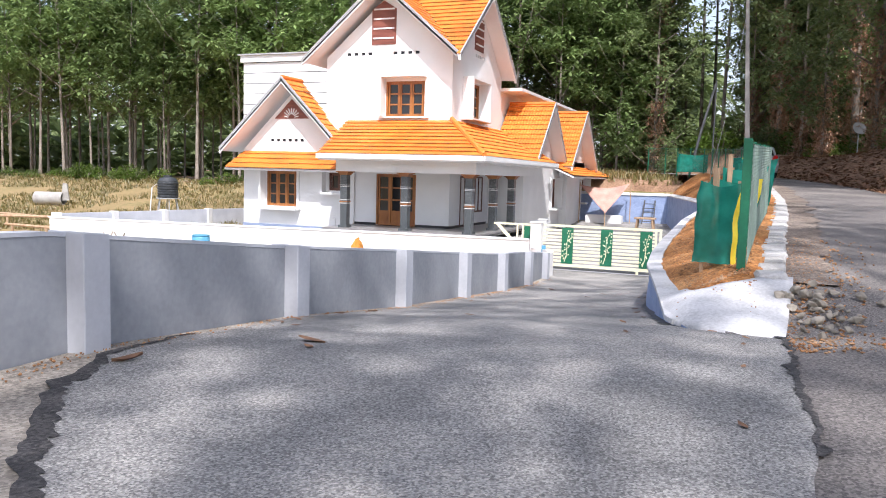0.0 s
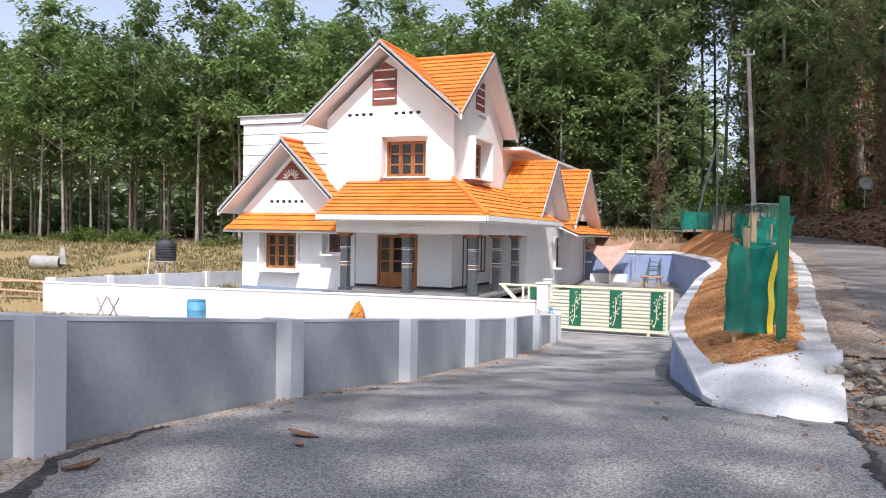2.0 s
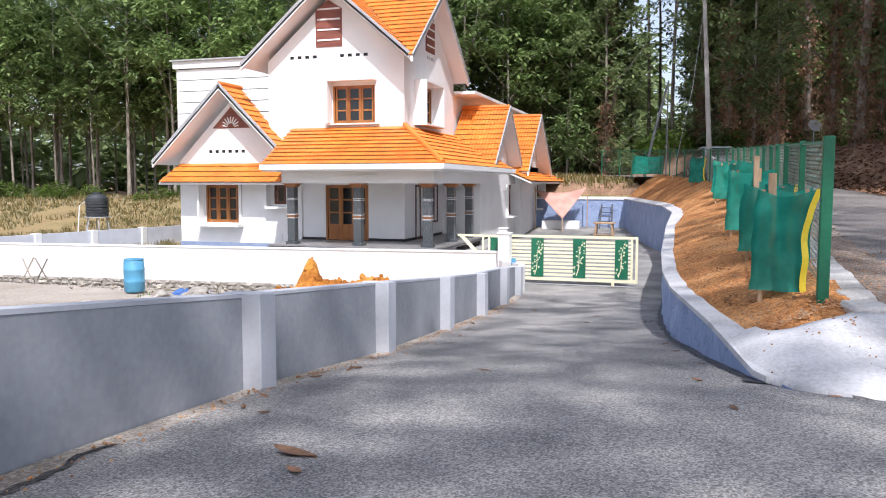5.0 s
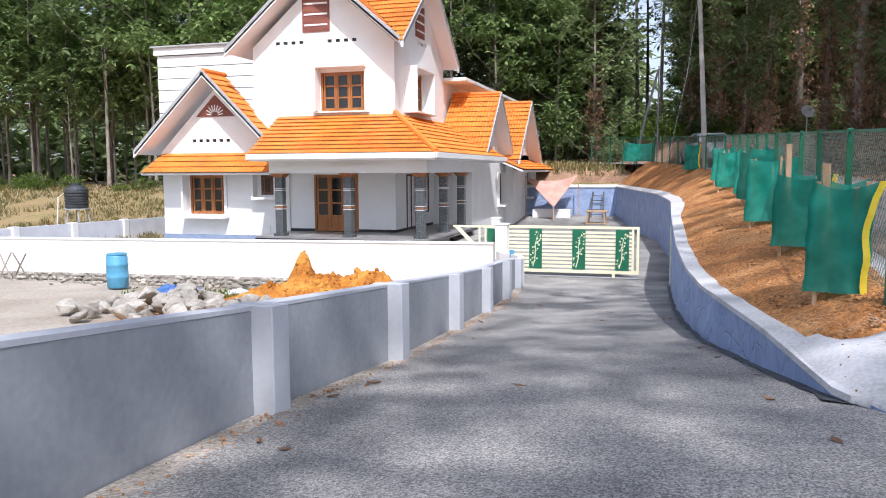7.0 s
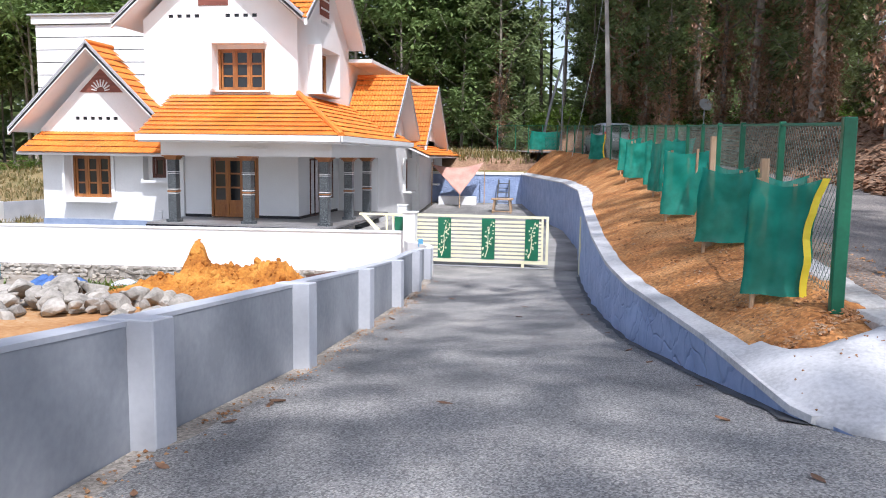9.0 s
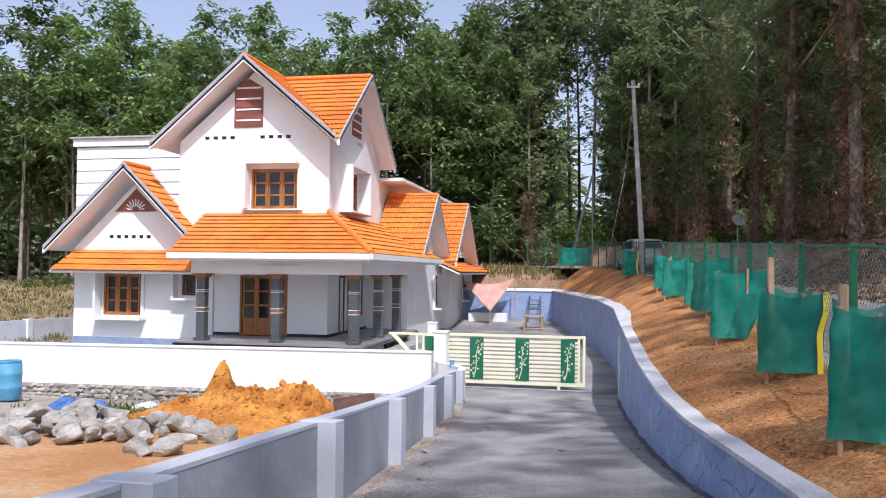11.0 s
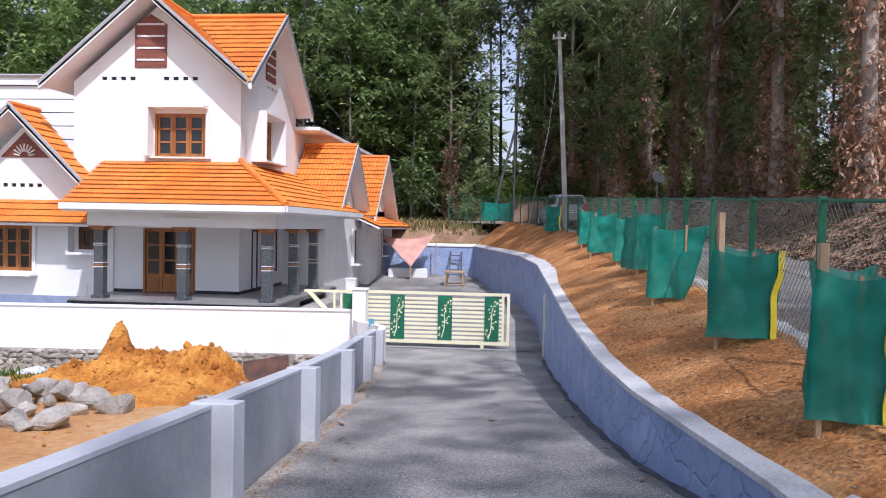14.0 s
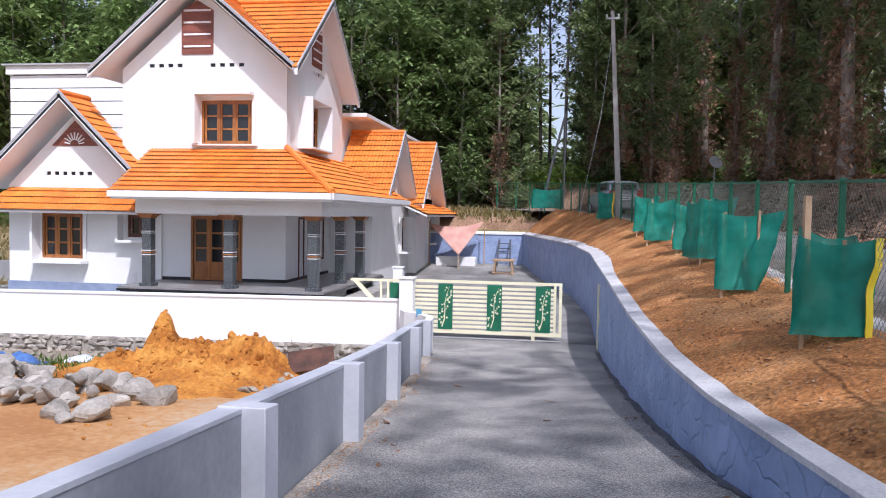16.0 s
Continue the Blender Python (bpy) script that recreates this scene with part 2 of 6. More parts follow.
def leaf_material(name, a, b, vary=0.35, through=0.35):
    m = bpy.data.materials.new(name)
    m.use_nodes = True
    n, link = m.node_tree.nodes, m.node_tree.links.new
    bsdf, out = n["Principled BSDF"], n["Material Output"]
    geo = n.new("ShaderNodeNewGeometry")
    info = n.new("ShaderNodeObjectInfo")
    ramp = n.new("ShaderNodeValToRGB")
    ramp.color_ramp.elements[0].color, ramp.color_ramp.elements[1].color = (*a, 1), (*b, 1)
    link(geo.outputs["Random Per Island"], ramp.inputs["Fac"])
    hsv = n.new("ShaderNodeHueSaturation")
    rng = n.new("ShaderNodeMapRange")
    rng.inputs["To Min"].default_value, rng.inputs["To Max"].default_value = 1 - vary, 1 + vary
    link(info.outputs["Random"], rng.inputs["Value"])
    link(rng.outputs["Result"], hsv.inputs["Value"])
    link(ramp.outputs["Color"], hsv.inputs["Color"])
    link(hsv.outputs["Color"], bsdf.inputs["Base Color"])
    bsdf.inputs["Roughness"].default_value = 0.38
    tr = n.new("ShaderNodeBsdfTranslucent")
    link(hsv.outputs["Color"], tr.inputs["Color"])
    mix = n.new("ShaderNodeMixShader")
    mix.inputs["Fac"].default_value = through
    link(bsdf.outputs[0], mix.inputs[1])
    link(tr.outputs[0], mix.inputs[2])
    link(mix.outputs[0], out.inputs["Surface"])
    return m


M["leaf"] = leaf_material("rubber_tree_leaf", (0.13, 0.20, 0.06), (0.28, 0.38, 0.145), 0.3, 0.4)
M["leafdark"] = leaf_material("dark_tree_leaf", (0.145, 0.195, 0.08), (0.28, 0.35, 0.15), 0.35, 0.5)
M["creeper"] = leaf_material("dry_creeper_leaf", (0.40, 0.215, 0.135), (0.26, 0.19, 0.12), 0.35, 0.3)
M["grass"] = leaf_material("dry_grass_blade", (0.31, 0.225, 0.095), (0.15, 0.16, 0.045), 0.2)
M["shrub"] = leaf_material("shrub_leaf", (0.07, 0.13, 0.02), (0.16, 0.24, 0.04), 0.3)


def glass_material(name):
    m = bpy.data.materials.new(name)
    m.use_nodes = True
    b = m.node_tree.nodes["Principled BSDF"]
    b.inputs["Base Color"].default_value = (0.02, 0.022, 0.025, 1)
    b.inputs["Roughness"].default_value = 0.06
    return m


M["glass"] = glass_material("dark_window_glass")


def net_material():
    """Woven shade net: green threads with fine gaps between them."""
    m = bpy.data.materials.new("green_shade_net")
    m.use_nodes = True
    n, link = m.node_tree.nodes, m.node_tree.links.new
    bsdf, out = n["Principled BSDF"], n["Material Output"]
    geo = n.new("ShaderNodeNewGeometry")
    noise_a = n.new("ShaderNodeTexNoise")
    noise_a.inputs["Scale"].default_value, noise_a.inputs["Detail"].default_value = 5.0, 5
    link(geo.outputs["Position"], noise_a.inputs["Vector"])
    ramp = n.new("ShaderNodeValToRGB")
    ramp.color_ramp.elements[0].color, ramp.color_ramp.elements[1].color = (0.002, 0.23, 0.165, 1), (0.02, 0.40, 0.30, 1)
    ramp.color_ramp.elements[0].position, ramp.color_ramp.elements[1].position = 0.3, 0.7
    link(noise_a.outputs["Fac"], ramp.inputs["Fac"])
    link(ramp.outputs["Color"], bsdf.inputs["Base Color"])
    bsdf.inputs["Roughness"].default_value = 0.55
    tl = n.new("ShaderNodeBsdfTranslucent")
    link(ramp.outputs["Color"], tl.inputs["Color"])
    mix = n.new("ShaderNodeMixShader")
    mix.inputs["Fac"].default_value = 0.4
    link(bsdf.outputs[0], mix.inputs[1])
    link(tl.outputs[0], mix.inputs[2])
    clear = n.new("ShaderNodeBsdfTransparent")
    mix2 = n.new("ShaderNodeMixShader")
    mix2.inputs["Fac"].default_value = 0.17
    link(mix.outputs[0], mix2.inputs[1])
    link(clear.outputs[0], mix2.inputs[2])
    link(mix2.outputs[0], out.inputs["Surface"])
    return m


M["net"] = net_material()


# ---- building tools ----
def part(name, bm, mat, parent=None, label="", smooth=False):
    """Links a bmesh as one mesh object, under a thing or a part where one is given."""
    me = bpy.data.meshes.new(name)
    bmesh.ops.recalc_face_normals(bm, faces=bm.faces[:])
    bm.to_mesh(me)
    bm.free()
    me.materials.append(M[mat] if isinstance(mat, str) else mat)
    if smooth:
        me.polygons.foreach_set("use_smooth", [True] * len(me.polygons))
    ob = new(name, me)
    if parent:
        ob.parent = parent
    if label:
        ob["label"] = label
    return ob


def sheet(name, verts, faces, mat, parent=None, smooth=True):
    me = bpy.data.meshes.new(name)
    me.from_pydata([tuple(v) for v in verts], [], faces)
    me.materials.append(M[mat] if isinstance(mat, str) else mat)
    if smooth:
        me.polygons.foreach_set("use_smooth", [True] * len(me.polygons))
    ob = new(name, me)
    if parent:
        ob.parent = parent
    return ob


def empty(name, x=0, y=0, z=0, rz=0):
    ob = new(name)
    ob.matrix_basis = pose(x, y, z, 0, 0, rz)
    return ob


def box(bm, x0, x1, y0, y1, z0, z1, m=None):
    v = [bm.verts.new((x, y, z) if m is None else m @ Vector((x, y, z))) for x in (x0, x1) for y in (y0, y1) for z in (z0, z1)]
    for f in ((0, 1, 3, 2), (4, 6, 7, 5), (0, 4, 5, 1), (2, 3, 7, 6), (0, 2, 6, 4), (1, 5, 7, 3)):
        bm.faces.new([v[k] for k in f])


def loft(bm, rings, closed=True, cap=True):
    """Joins rings of points of equal count."""
    rows = [[bm.verts.new(p) for p in ring] for ring in rings]
    n = len(rows[0])
    for a, b in zip(rows, rows[1:]):
        for k in range(n if closed else n - 1):
            bm.faces.new((a[k], a[(k + 1) % n], b[(k + 1) % n], b[k]))
    if cap and closed:
        bm.faces.new(rows[0][::-1])
        bm.faces.new(rows[-1])


def tube(bm, pts, radii, sides=8):
    """A round bar along points."""
    pts = [Vector(p) for p in pts]
    rings = []
    for k, p in enumerate(pts):
        d = (pts[min(k + 1, len(pts) - 1)] - pts[max(k - 1, 0)]).normalized()
        a = d.cross((0, 0, 1)) if abs(d.z) < 0.95 else d.cross((1, 0, 0))
        a.normalize()
        b = d.cross(a)
        r = radii[k] if isinstance(radii, (list, tuple)) else radii
        rings.append([p + r * (math.cos(t) * a + math.sin(t) * b) for t in (2 * math.pi * j / sides for j in range(sides))])
    loft(bm, rings)


def slab(bm, pts, offset):
    """A flat polygon given thickness along offset."""
    o = Vector(offset)
    a = [bm.verts.new(p) for p in pts]
    b = [bm.verts.new(Vector(p) + o) for p in pts]
    n = len(a)
    bm.faces.new(a[::-1])
    bm.faces.new(b)
    for k in range(n):
        bm.faces.new((a[k], a[(k + 1) % n], b[(k + 1) % n], b[k]))


def interp(table, v):
    xs, ys = zip(*table)
    return float(np.interp(v, xs, ys))


def wall_panel(bm, top, z0, holes, place, thick):
    """A wall with a gabled or flat top and rectangular openings. top: (u, z) corners of its upper edge; holes: u0, u1, z0, z1;
    place(u, d, z) gives the point at depth d behind the face."""
    us = sorted({u for u, _ in top} | {u for h in holes for u in h[:2]})
    for a, b in zip(us, us[1:]):
        mid = (a + b) / 2
        cuts = sorted((h[2], h[3]) for h in holes if h[0] <= mid <= h[1])
        lo = z0
        for c0, c1 in cuts + [(None, None)]:
            if c0 is None:
                quad = [(a, lo), (b, lo), (b, interp(top, b)), (a, interp(top, a))]
            else:
                quad = [(a, lo), (b, lo), (b, c0), (a, c0)]
            if max(q[1] for q in quad) - lo > 1e-4:
                f = [bm.verts.new(place(u, 0, z)) for u, z in quad]
                r = [bm.verts.new(place(u, thick, z)) for u, z in quad]
                bm.faces.new(f)
                bm.faces.new(r[::-1])
                for k in range(4):
                    bm.faces.new((f[k], r[k], r[(k + 1) % 4], f[(k + 1) % 4]))
            lo = c1
    bmesh.ops.remove_doubles(bm, verts=bm.verts[:], dist=1e-4)


# ---- the lie of the land ----
PROFILE = [(-40, 0.9), (-5, 0.72), (3, 0.66), (5.5, 0.63), (8.2, 0.41), (11.2, 0.06), (13.9, -0.19), (16.8, -0.47), (19.7, -0.72), (23.5, -0.93), (26, -0.98), (32, -0.92), (60, -0.8)]
GREY = [(-4.5, -6.0), (-4.62, 0.0), (-4.75, 3.0), (-4.95, 5.15), (-5.10, 8.1), (-5.22, 11.0), (-5.40, 13.9), (-5.62, 16.8), (-5.86, 19.7), (-6.12, 22.5)]
BLUE = [(-0.55, 8.25), (-0.95, 8.32), (-1.25, 8.5), (-1.5, 8.95), (-1.75, 10.35), (-2.15, 12.75), (-2.30, 14.5), (-2.40, 17.0), (-2.47, 22.5), (-2.48, 30.0), (-3.0, 36.0), (-4.4, 42.0), (-5.3, 46.0)]
FENCE = [(-0.90, 10.2), (-0.80, 14.0), (-0.62, 18.0), (-0.52, 23.0), (-0.70, 31.0), (-1.5, 38.0), (-3.2, 45.0), (-6.5, 51.0), (-12.0, 55.0)]
LANE_R = [(-8, 5.2), (5, 4.4), (15, 3.9), (25, 3.5), (32, 2.9), (38, 2.0), (45, 0.2), (51, -2.5), (60, -8)]


def smooth_step(a, b, v):
    t = min(1.0, max(0.0, (v - a) / (b - a)))
    return t * t * (3 - 2 * t)


def along(line, y):
    return float(np.interp(y, [p[1] for p in line], [p[0] for p in line]))


def fence_z(y):
    return 1.0 + 0.04 * (y - 10.2) if y > 10.2 else 1.0 - 0.05 * (10.2 - y)


def coping_z(y):
    return interp([(8.2, 0.58), (9.0, 0.62), (10.4, 0.70), (14, 0.70), (18, 0.80), (22, 0.93), (30, 1.0), (46, 1.15)], y)


def drive_z(x, y):
    """The driveway: it falls towards the gate, with its road side a little higher."""
    z = interp(PROFILE, y)
    tilt = 0.062 * (1 - smooth_step(18, 24, y)) * smooth_step(4, 8, y)
    return z + tilt * min(3.6, max(0.0, x + 5.1))


def lane_z(x, y):
    """The old lane beyond the fence, climbing away."""
    if y < 6:
        z = interp([(-40, 0.4), (0, 0.66), (6, 0.72)], y)
    else:
        z = interp([(6, 0.72), (9, 0.86), (12, 1.02), (30, 1.78), (45, 2.3), (80, 3.0)], y)
    return z


def bank_z(x, y):
    """Soil between the blue wall and the fence."""
    x0, x1 = along(BLUE, y) + 0.2, along(FENCE, max(y, 10.2))
    t = min(1.0, max(0.0, (x - x0) / max(0.3, x1 - x0)))
    return coping_z(y) + (fence_z(y) - coping_z(y)) * (t ** 0.8)


def yard_z(x, y):
    """The plot left of the grey wall."""
    return interp([(-10, 0.1), (4, -0.05), (10, -0.55), (16, -0.95), (22.4, -1.23), (23.3, -1.33), (24.5, -1.62), (25.2, -1.62), (26, -1.3), (30, -0.9), (60, -0.2)], y) * 1.0


def field_z(x, y):
    far = smooth_step(38, 62, y + 0.25 * max(0, -20 - x))
    return interp([(20, -1.3), (25, -1.35), (27, -0.98), (33, -0.92), (40, -0.85)], y) * (1 - far) + 0.9 * far


def lane_left(y):
    return -0.62 if y < 9.9 else along(FENCE, max(10.2, min(y, 55))) + 0.30


def lane_right(y):
    return interp(LANE_R, y)


def lane_surface(x, y):
    """The lane's surface, meeting the driveway where they join."""
    t = max(smooth_step(-0.62, 0.9, x), smooth_step(8.2, 9.9, y)) if y < 9.9 else 1.0
    return drive_z(-0.62, min(y, 8.5)) * (1 - t) + lane_z(x, y) * t


def land_z(x, y):
    g = along(GREY, min(max(y, -6), 22.5))
    if y < 25.3 and x < g - 0.05:
        return yard_z(x, y)
    b = along(BLUE, min(max(y, 8.2), 46))
    if y <= 46.2 and x < b + 0.1:
        if y > 27:
            return field_z(x, y)
        return drive_z(x, y) - 0.3 * (y < 26)
    if y > 46.2 and x < lane_left(y) - 0.2:
        t = smooth_step(-24, -12, x)
        return field_z(x, y) * (1 - t) + t * interp([(46.0, 1.15), (47.6, 2.0), (52, 2.35), (60, 2.4), (90, 2.6)], y)
    r = lane_right(y)
    if x < r - 0.5:
        return min(drive_z(min(x, -0.6), y), lane_z(x, y)) - 0.35
    lo = lane_z(r, y)
    rise = smooth_step(r, r + 2.4, x) * (1.35 + 0.3 * math.sin(y * 0.21 + 1))
    return lo + rise + 0.03 * max(0.0, x - 8)


def ground_sheet():
    def axis(lo, hi, fine, a, b, coarse):
        v = list(np.arange(a, b + 1e-6, fine))
        step = coarse
        p = b
        while p < hi:
            p += step
            step *= 1.35
            v.append(p)
        p, step = a, coarse
        while p > lo:
            p -= step
            step *= 1.35
            v.insert(0, p)
        return v
    xs, ys = axis(-900, 900, 0.4, -30, 14, 0.8), axis(-700, 1500, 0.4, -8, 62, 0.8)
    verts = []
    for y in ys:
        for x in xs:
            cx, cy = max(-60, min(40, x)), max(-30, min(90, y))
            z = land_z(cx, cy) - 0.035
            z += 0.05 * noise.noise((x * 0.5, y * 0.5, 3.1)) if (x < -6 or x > 4.5) else 0
            verts.append((x, y, z))
    w = len(xs)
    faces = [(r * w + c, r * w + c + 1, r * w + w + c + 1, r * w + w + c) for r in range(len(ys) - 1) for c in range(w - 1)]
    ob = sheet("ground", verts, faces, "field")
    ob.data.materials.append(M["litter"])
    ob.data.materials.append(M["sand"])
    for p in ob.data.polygons:
        cx, cy, _ = p.center
        p.material_index = 1 if (cx > lane_right(cy) - 0.6 or (cy > 46.2 and cx > -19) or cy > 57 + 2 * math.sin(cx * 0.3) - 0.1 * max(0, -cx - 10)) else (2 if cy < 34 and cx > -26 + 3 * math.sin(cy * 0.4) else 0)
    return tagged(ob, "dry grassy ground with bare earth and leaf litter", "ground", kind="structure")


def strip(name, left, right, zf, y0, y1, dy, dx, mat, label, category, lift=0.0):
    """A ground surface between two side lines, draped on zf."""
    ys = list(np.arange(y0, y1 + 1e-6, dy))
    cols = 40 if dx is None else int(dx)
    verts = [(left(y) + (right(y) - left(y)) * k / cols, y, 0) for y in ys for k in range(cols + 1)]
    verts = [(x, y, zf(x, y) + lift) for x, y, _ in verts]
    w = cols + 1
    faces = [(r * w + c, r * w + c + 1, r * w + w + c + 1, r * w + w + c) for r in range(len(ys) - 1) for c in range(cols)]
    return tagged(sheet(name, verts, faces, mat), label, category, kind="structure")


ground_sheet()


# ---- driveway, lane, bank ----
def drive_right(y):
    return -0.50 + 0.06 * noise.noise((y * 0.8, 5, 0)) + 0.03 * noise.noise((y * 6, 2, 0)) if y < 8.9 else along(BLUE, y) + 0.1


EDGE = [(-1.8, -6.0), (-1.8, 2.2), (-3.25, 3.5), (-3.62, 3.83), (-4.38, 4.67), (-4.72, 5.3), (-4.84, 6.2), (-4.95, 8.1)]


def drive_left(y):
    """The driveway's ragged edge: along the wall, then swinging out across the mouth of the lane."""
    x = along(EDGE, y) if y < 8.1 else along(GREY, y) + 0.15
    return x + 0.08 * noise.noise((y * 1.7, 8, 0)) + 0.05 * noise.noise((y * 6.1, 8, 3)) - 1.2 * smooth_step(22.6, 23.4, y)


strip("driveway", drive_left, drive_right, drive_z, -6, 25.4, 0.15, 24, "drive", "rough grey concrete driveway sloping to the gate", "driveway", 0.0)
strip("driveway_edge", lambda y: drive_left(y) - 0.02 - 0.05 * smooth_step(5.6, 4.4, y) * (1 + noise.noise((y * 9.3, 0, 0))), lambda y: drive_left(y) + 0.02 + smooth_step(6.4, 4.4, y) * (0.07 + 0.06 * noise.noise((y * 5.7, 3, 0)) + 0.09 * noise.noise((y * 17, 3, 0)) + 0.05 * noise.noise((y * 41, 3, 0))), drive_z, -2, 6.4, 0.025, 3, "tar", "dark tarry ragged edge of the driveway", "driveway", 0.005)


def joint_width(y):
    return max(0.006, smooth_step(5.2, 6.4, y) * (0.015 + 0.06 * noise.noise((y * 2.1, 9, 0)) + 0.06 * noise.noise((y * 9, 9, 0)) + 0.05 * noise.noise((y * 27, 9, 0))))


strip("driveway_joint", lambda y: drive_right(y) - joint_width(y), lambda y: drive_right(y) + 0.02 + joint_width(y + 3.1) * 0.5, lambda x, y: max(drive_z(min(x, -0.62), y), lane_surface(x, y)) if x > -0.62 else drive_z(x, y), 5.2, 8.6, 0.025, 3, "tar", "dark tar joint between driveway and lane", "driveway", 0.006)
strip("driveway_border", lambda y: along(BLUE, y) - 0.05 - 0.09 * abs(noise.noise((y * 2.3, 1, 0))) + 0.05 * noise.noise((y * 9, 1, 4)), lambda y: along(BLUE, y) + 0.06, drive_z, 8.8, 24.0, 0.12, 2, "slate", "dark ragged asphalt joint along the blue wall", "driveway", 0.010)
strip("verge", lambda y: along(GREY, max(y, -6)) - 0.05, lambda y: max(along(GREY, y) + 0.40, drive_left(y) + 0.12), drive_z, -6, 22.4, 0.25, 5, "verge", "sandy verge at the foot of the wall", "ground", -0.012)
strip("lane", lambda y: lane_left(y) - (0.35 if y < 9.0 else 0), lambda y: lane_right(y) + 0.15, lane_surface, -8, 58, 0.4, 18, "road", "worn grey asphalt lane with gravelly edges", "road", -0.012)


strip("lane_edge", lambda y: lane_left(y) + (0.10 if y > 9.9 else 0.25), lambda y: lane_left(y) + 0.62 + 0.30 * noise.noise((y * 0.9, 4, 0)) + 0.12 * noise.noise((y * 4, 4, 6)), lane_surface, 9.9, 40, 0.2, 6, "roadside", "brown earth and litter along the lane's edge", "ground", 0.006)


strip("yard", lambda y: -27.4 if y < 33 else -24.5, lambda y: along(BLUE, min(y, 46)) + 0.05, lambda x, y: max(drive_z(-5, y), field_z(x, y)) + 0.012, 25.2, 45.9, 0.5, 30, "gravelyard", "grey gravel yard round the house", "yard")


def bank_surface():
    ys = list(np.arange(9.5, 46.0, 0.16))
    cols = 18
    verts, faces = [], []
    for y in ys:
        x0 = along(BLUE, y) + 0.11 + 0.04 * noise.noise((y * 2.5, 0, 9))
        x1 = max(x0 + 0.15, along(FENCE, max(y, 10.2)) + 0.22)
        for k in range(cols + 1):
            x = x0 + (x1 - x0) * k / cols
            z = bank_z(x, y) + 0.035 * noise.noise((x * 2.2, y * 2.2, 0)) + 0.03 * noise.noise((x * 7, y * 7, 2)) - 0.02 * (k == 0)
            if y < 10.2:
                z = min(z, 0.80 + 0.22 * (y - 9.5)) - 0.05 * (1 - smooth_step(9.5, 9.9, y))
            verts.append((x, y, z))
    w = cols + 1
    for r in range(len(ys) - 1):
        for c in range(cols):
            faces.append((r * w + c, r * w + c + 1, r * w + w + c + 1, r * w + w + c))
    tagged(sheet("soil_bank", verts, faces, "soil"), "bare red soil bank above the blue wall", "ground", kind="structure")


bank_surface()


def line_wall(bm, line, zlo, zhi, thick, step=0.5):
    """A wall that follows a line in plan; thick is to the right of the way along it, against the eye."""
    pts = []
    for (xa, ya), (xb, yb) in zip(line, line[1:]):
        n = max(1, int(math.hypot(xb - xa, yb - ya) / step))
        pts += [(xa + (xb - xa) * k / n, ya + (yb - ya) * k / n) for k in range(n)]
    pts.append(line[-1])
    rings = []
    for k, p in enumerate(pts):
        a, b = Vector(pts[max(0, k - 1)]), Vector(pts[min(len(pts) - 1, k + 1)])
        d = (b - a).normalized()
        nrm = Vector((d.y, -d.x)) * thick
        lo, hi = zlo(*p), zhi(*p)
        q = Vector(p) + nrm
        rings.append([(p[0], p[1], lo), (p[0], p[1], hi), (q.x, q.y, hi), (q.x, q.y, lo)])
    loft(bm, rings)


def resample(line, step):
    out = []
    for (xa, ya), (xb, yb) in zip(line, line[1:]):
        n = max(1, int(math.hypot(xb - xa, yb - ya) / step))
        out += [(xa + (xb - xa) * k / n, ya + (yb - ya) * k / n) for k in range(n)]
    return out + [line[-1]]


def grey_top(y):
    return interp([(-6, 1.52), (5, 1.43), (8.1, 1.10), (11.1, 0.82), (13.9, 0.545), (16.8, 0.27), (19.7, 0.06), (22.5, -0.20), (24, -0.28)], y)


def grey_wall():
    wall = empty("wall_grey", -5, 8, 0)
    bm = bmesh.new()
    face = [(x - 0.06, y) for x, y in GREY]
    line_wall(bm, face, lambda x, y: drive_z(x, y) - 0.5, lambda x, y: grey_top(y), -0.15)
    tagged(part("wall_body", bm, "greywall", wall), "grey cement wall panels")
    bm = bmesh.new()
    line_wall(bm, [(x + 0.004, y) for x, y in face], lambda x, y: grey_top(y) + 0.002, lambda x, y: grey_top(y) + 0.030, -0.158)
    part("coping", bm, "pilaster", wall, "pale coping along the wall top")
    for y in (2.4, 5.30, 8.10, 10.98, 13.9, 16.8, 19.7, 22.35):
        x = along(GREY, y)
        bm = bmesh.new()
        z = drive_z(x, y)
        t0, t1 = grey_top(y), grey_top(y + 0.23)
        v = [(x - 0.225, y, z - 0.4), (x + 0.095, y, z - 0.4), (x + 0.095, y + 0.23, z - 0.4), (x - 0.225, y + 0.23, z - 0.4)]
        tp = [(a, b, (t0 if b == y else t1) + 0.042) for a, b, _ in v]
        loft(bm, [v, tp])
        bmesh.ops.bevel(bm, geom=bm.edges[:], offset=0.008, segments=1, affect="EDGES")
        part("pilaster", bm, "pilaster", wall)
    for ob in wall.children:
        ob.matrix_parent_inverse = wall.matrix_basis.inverted()
    return tagged(wall, "low grey cement boundary wall with pale pilasters", "wall", kind="structure")


grey_wall()


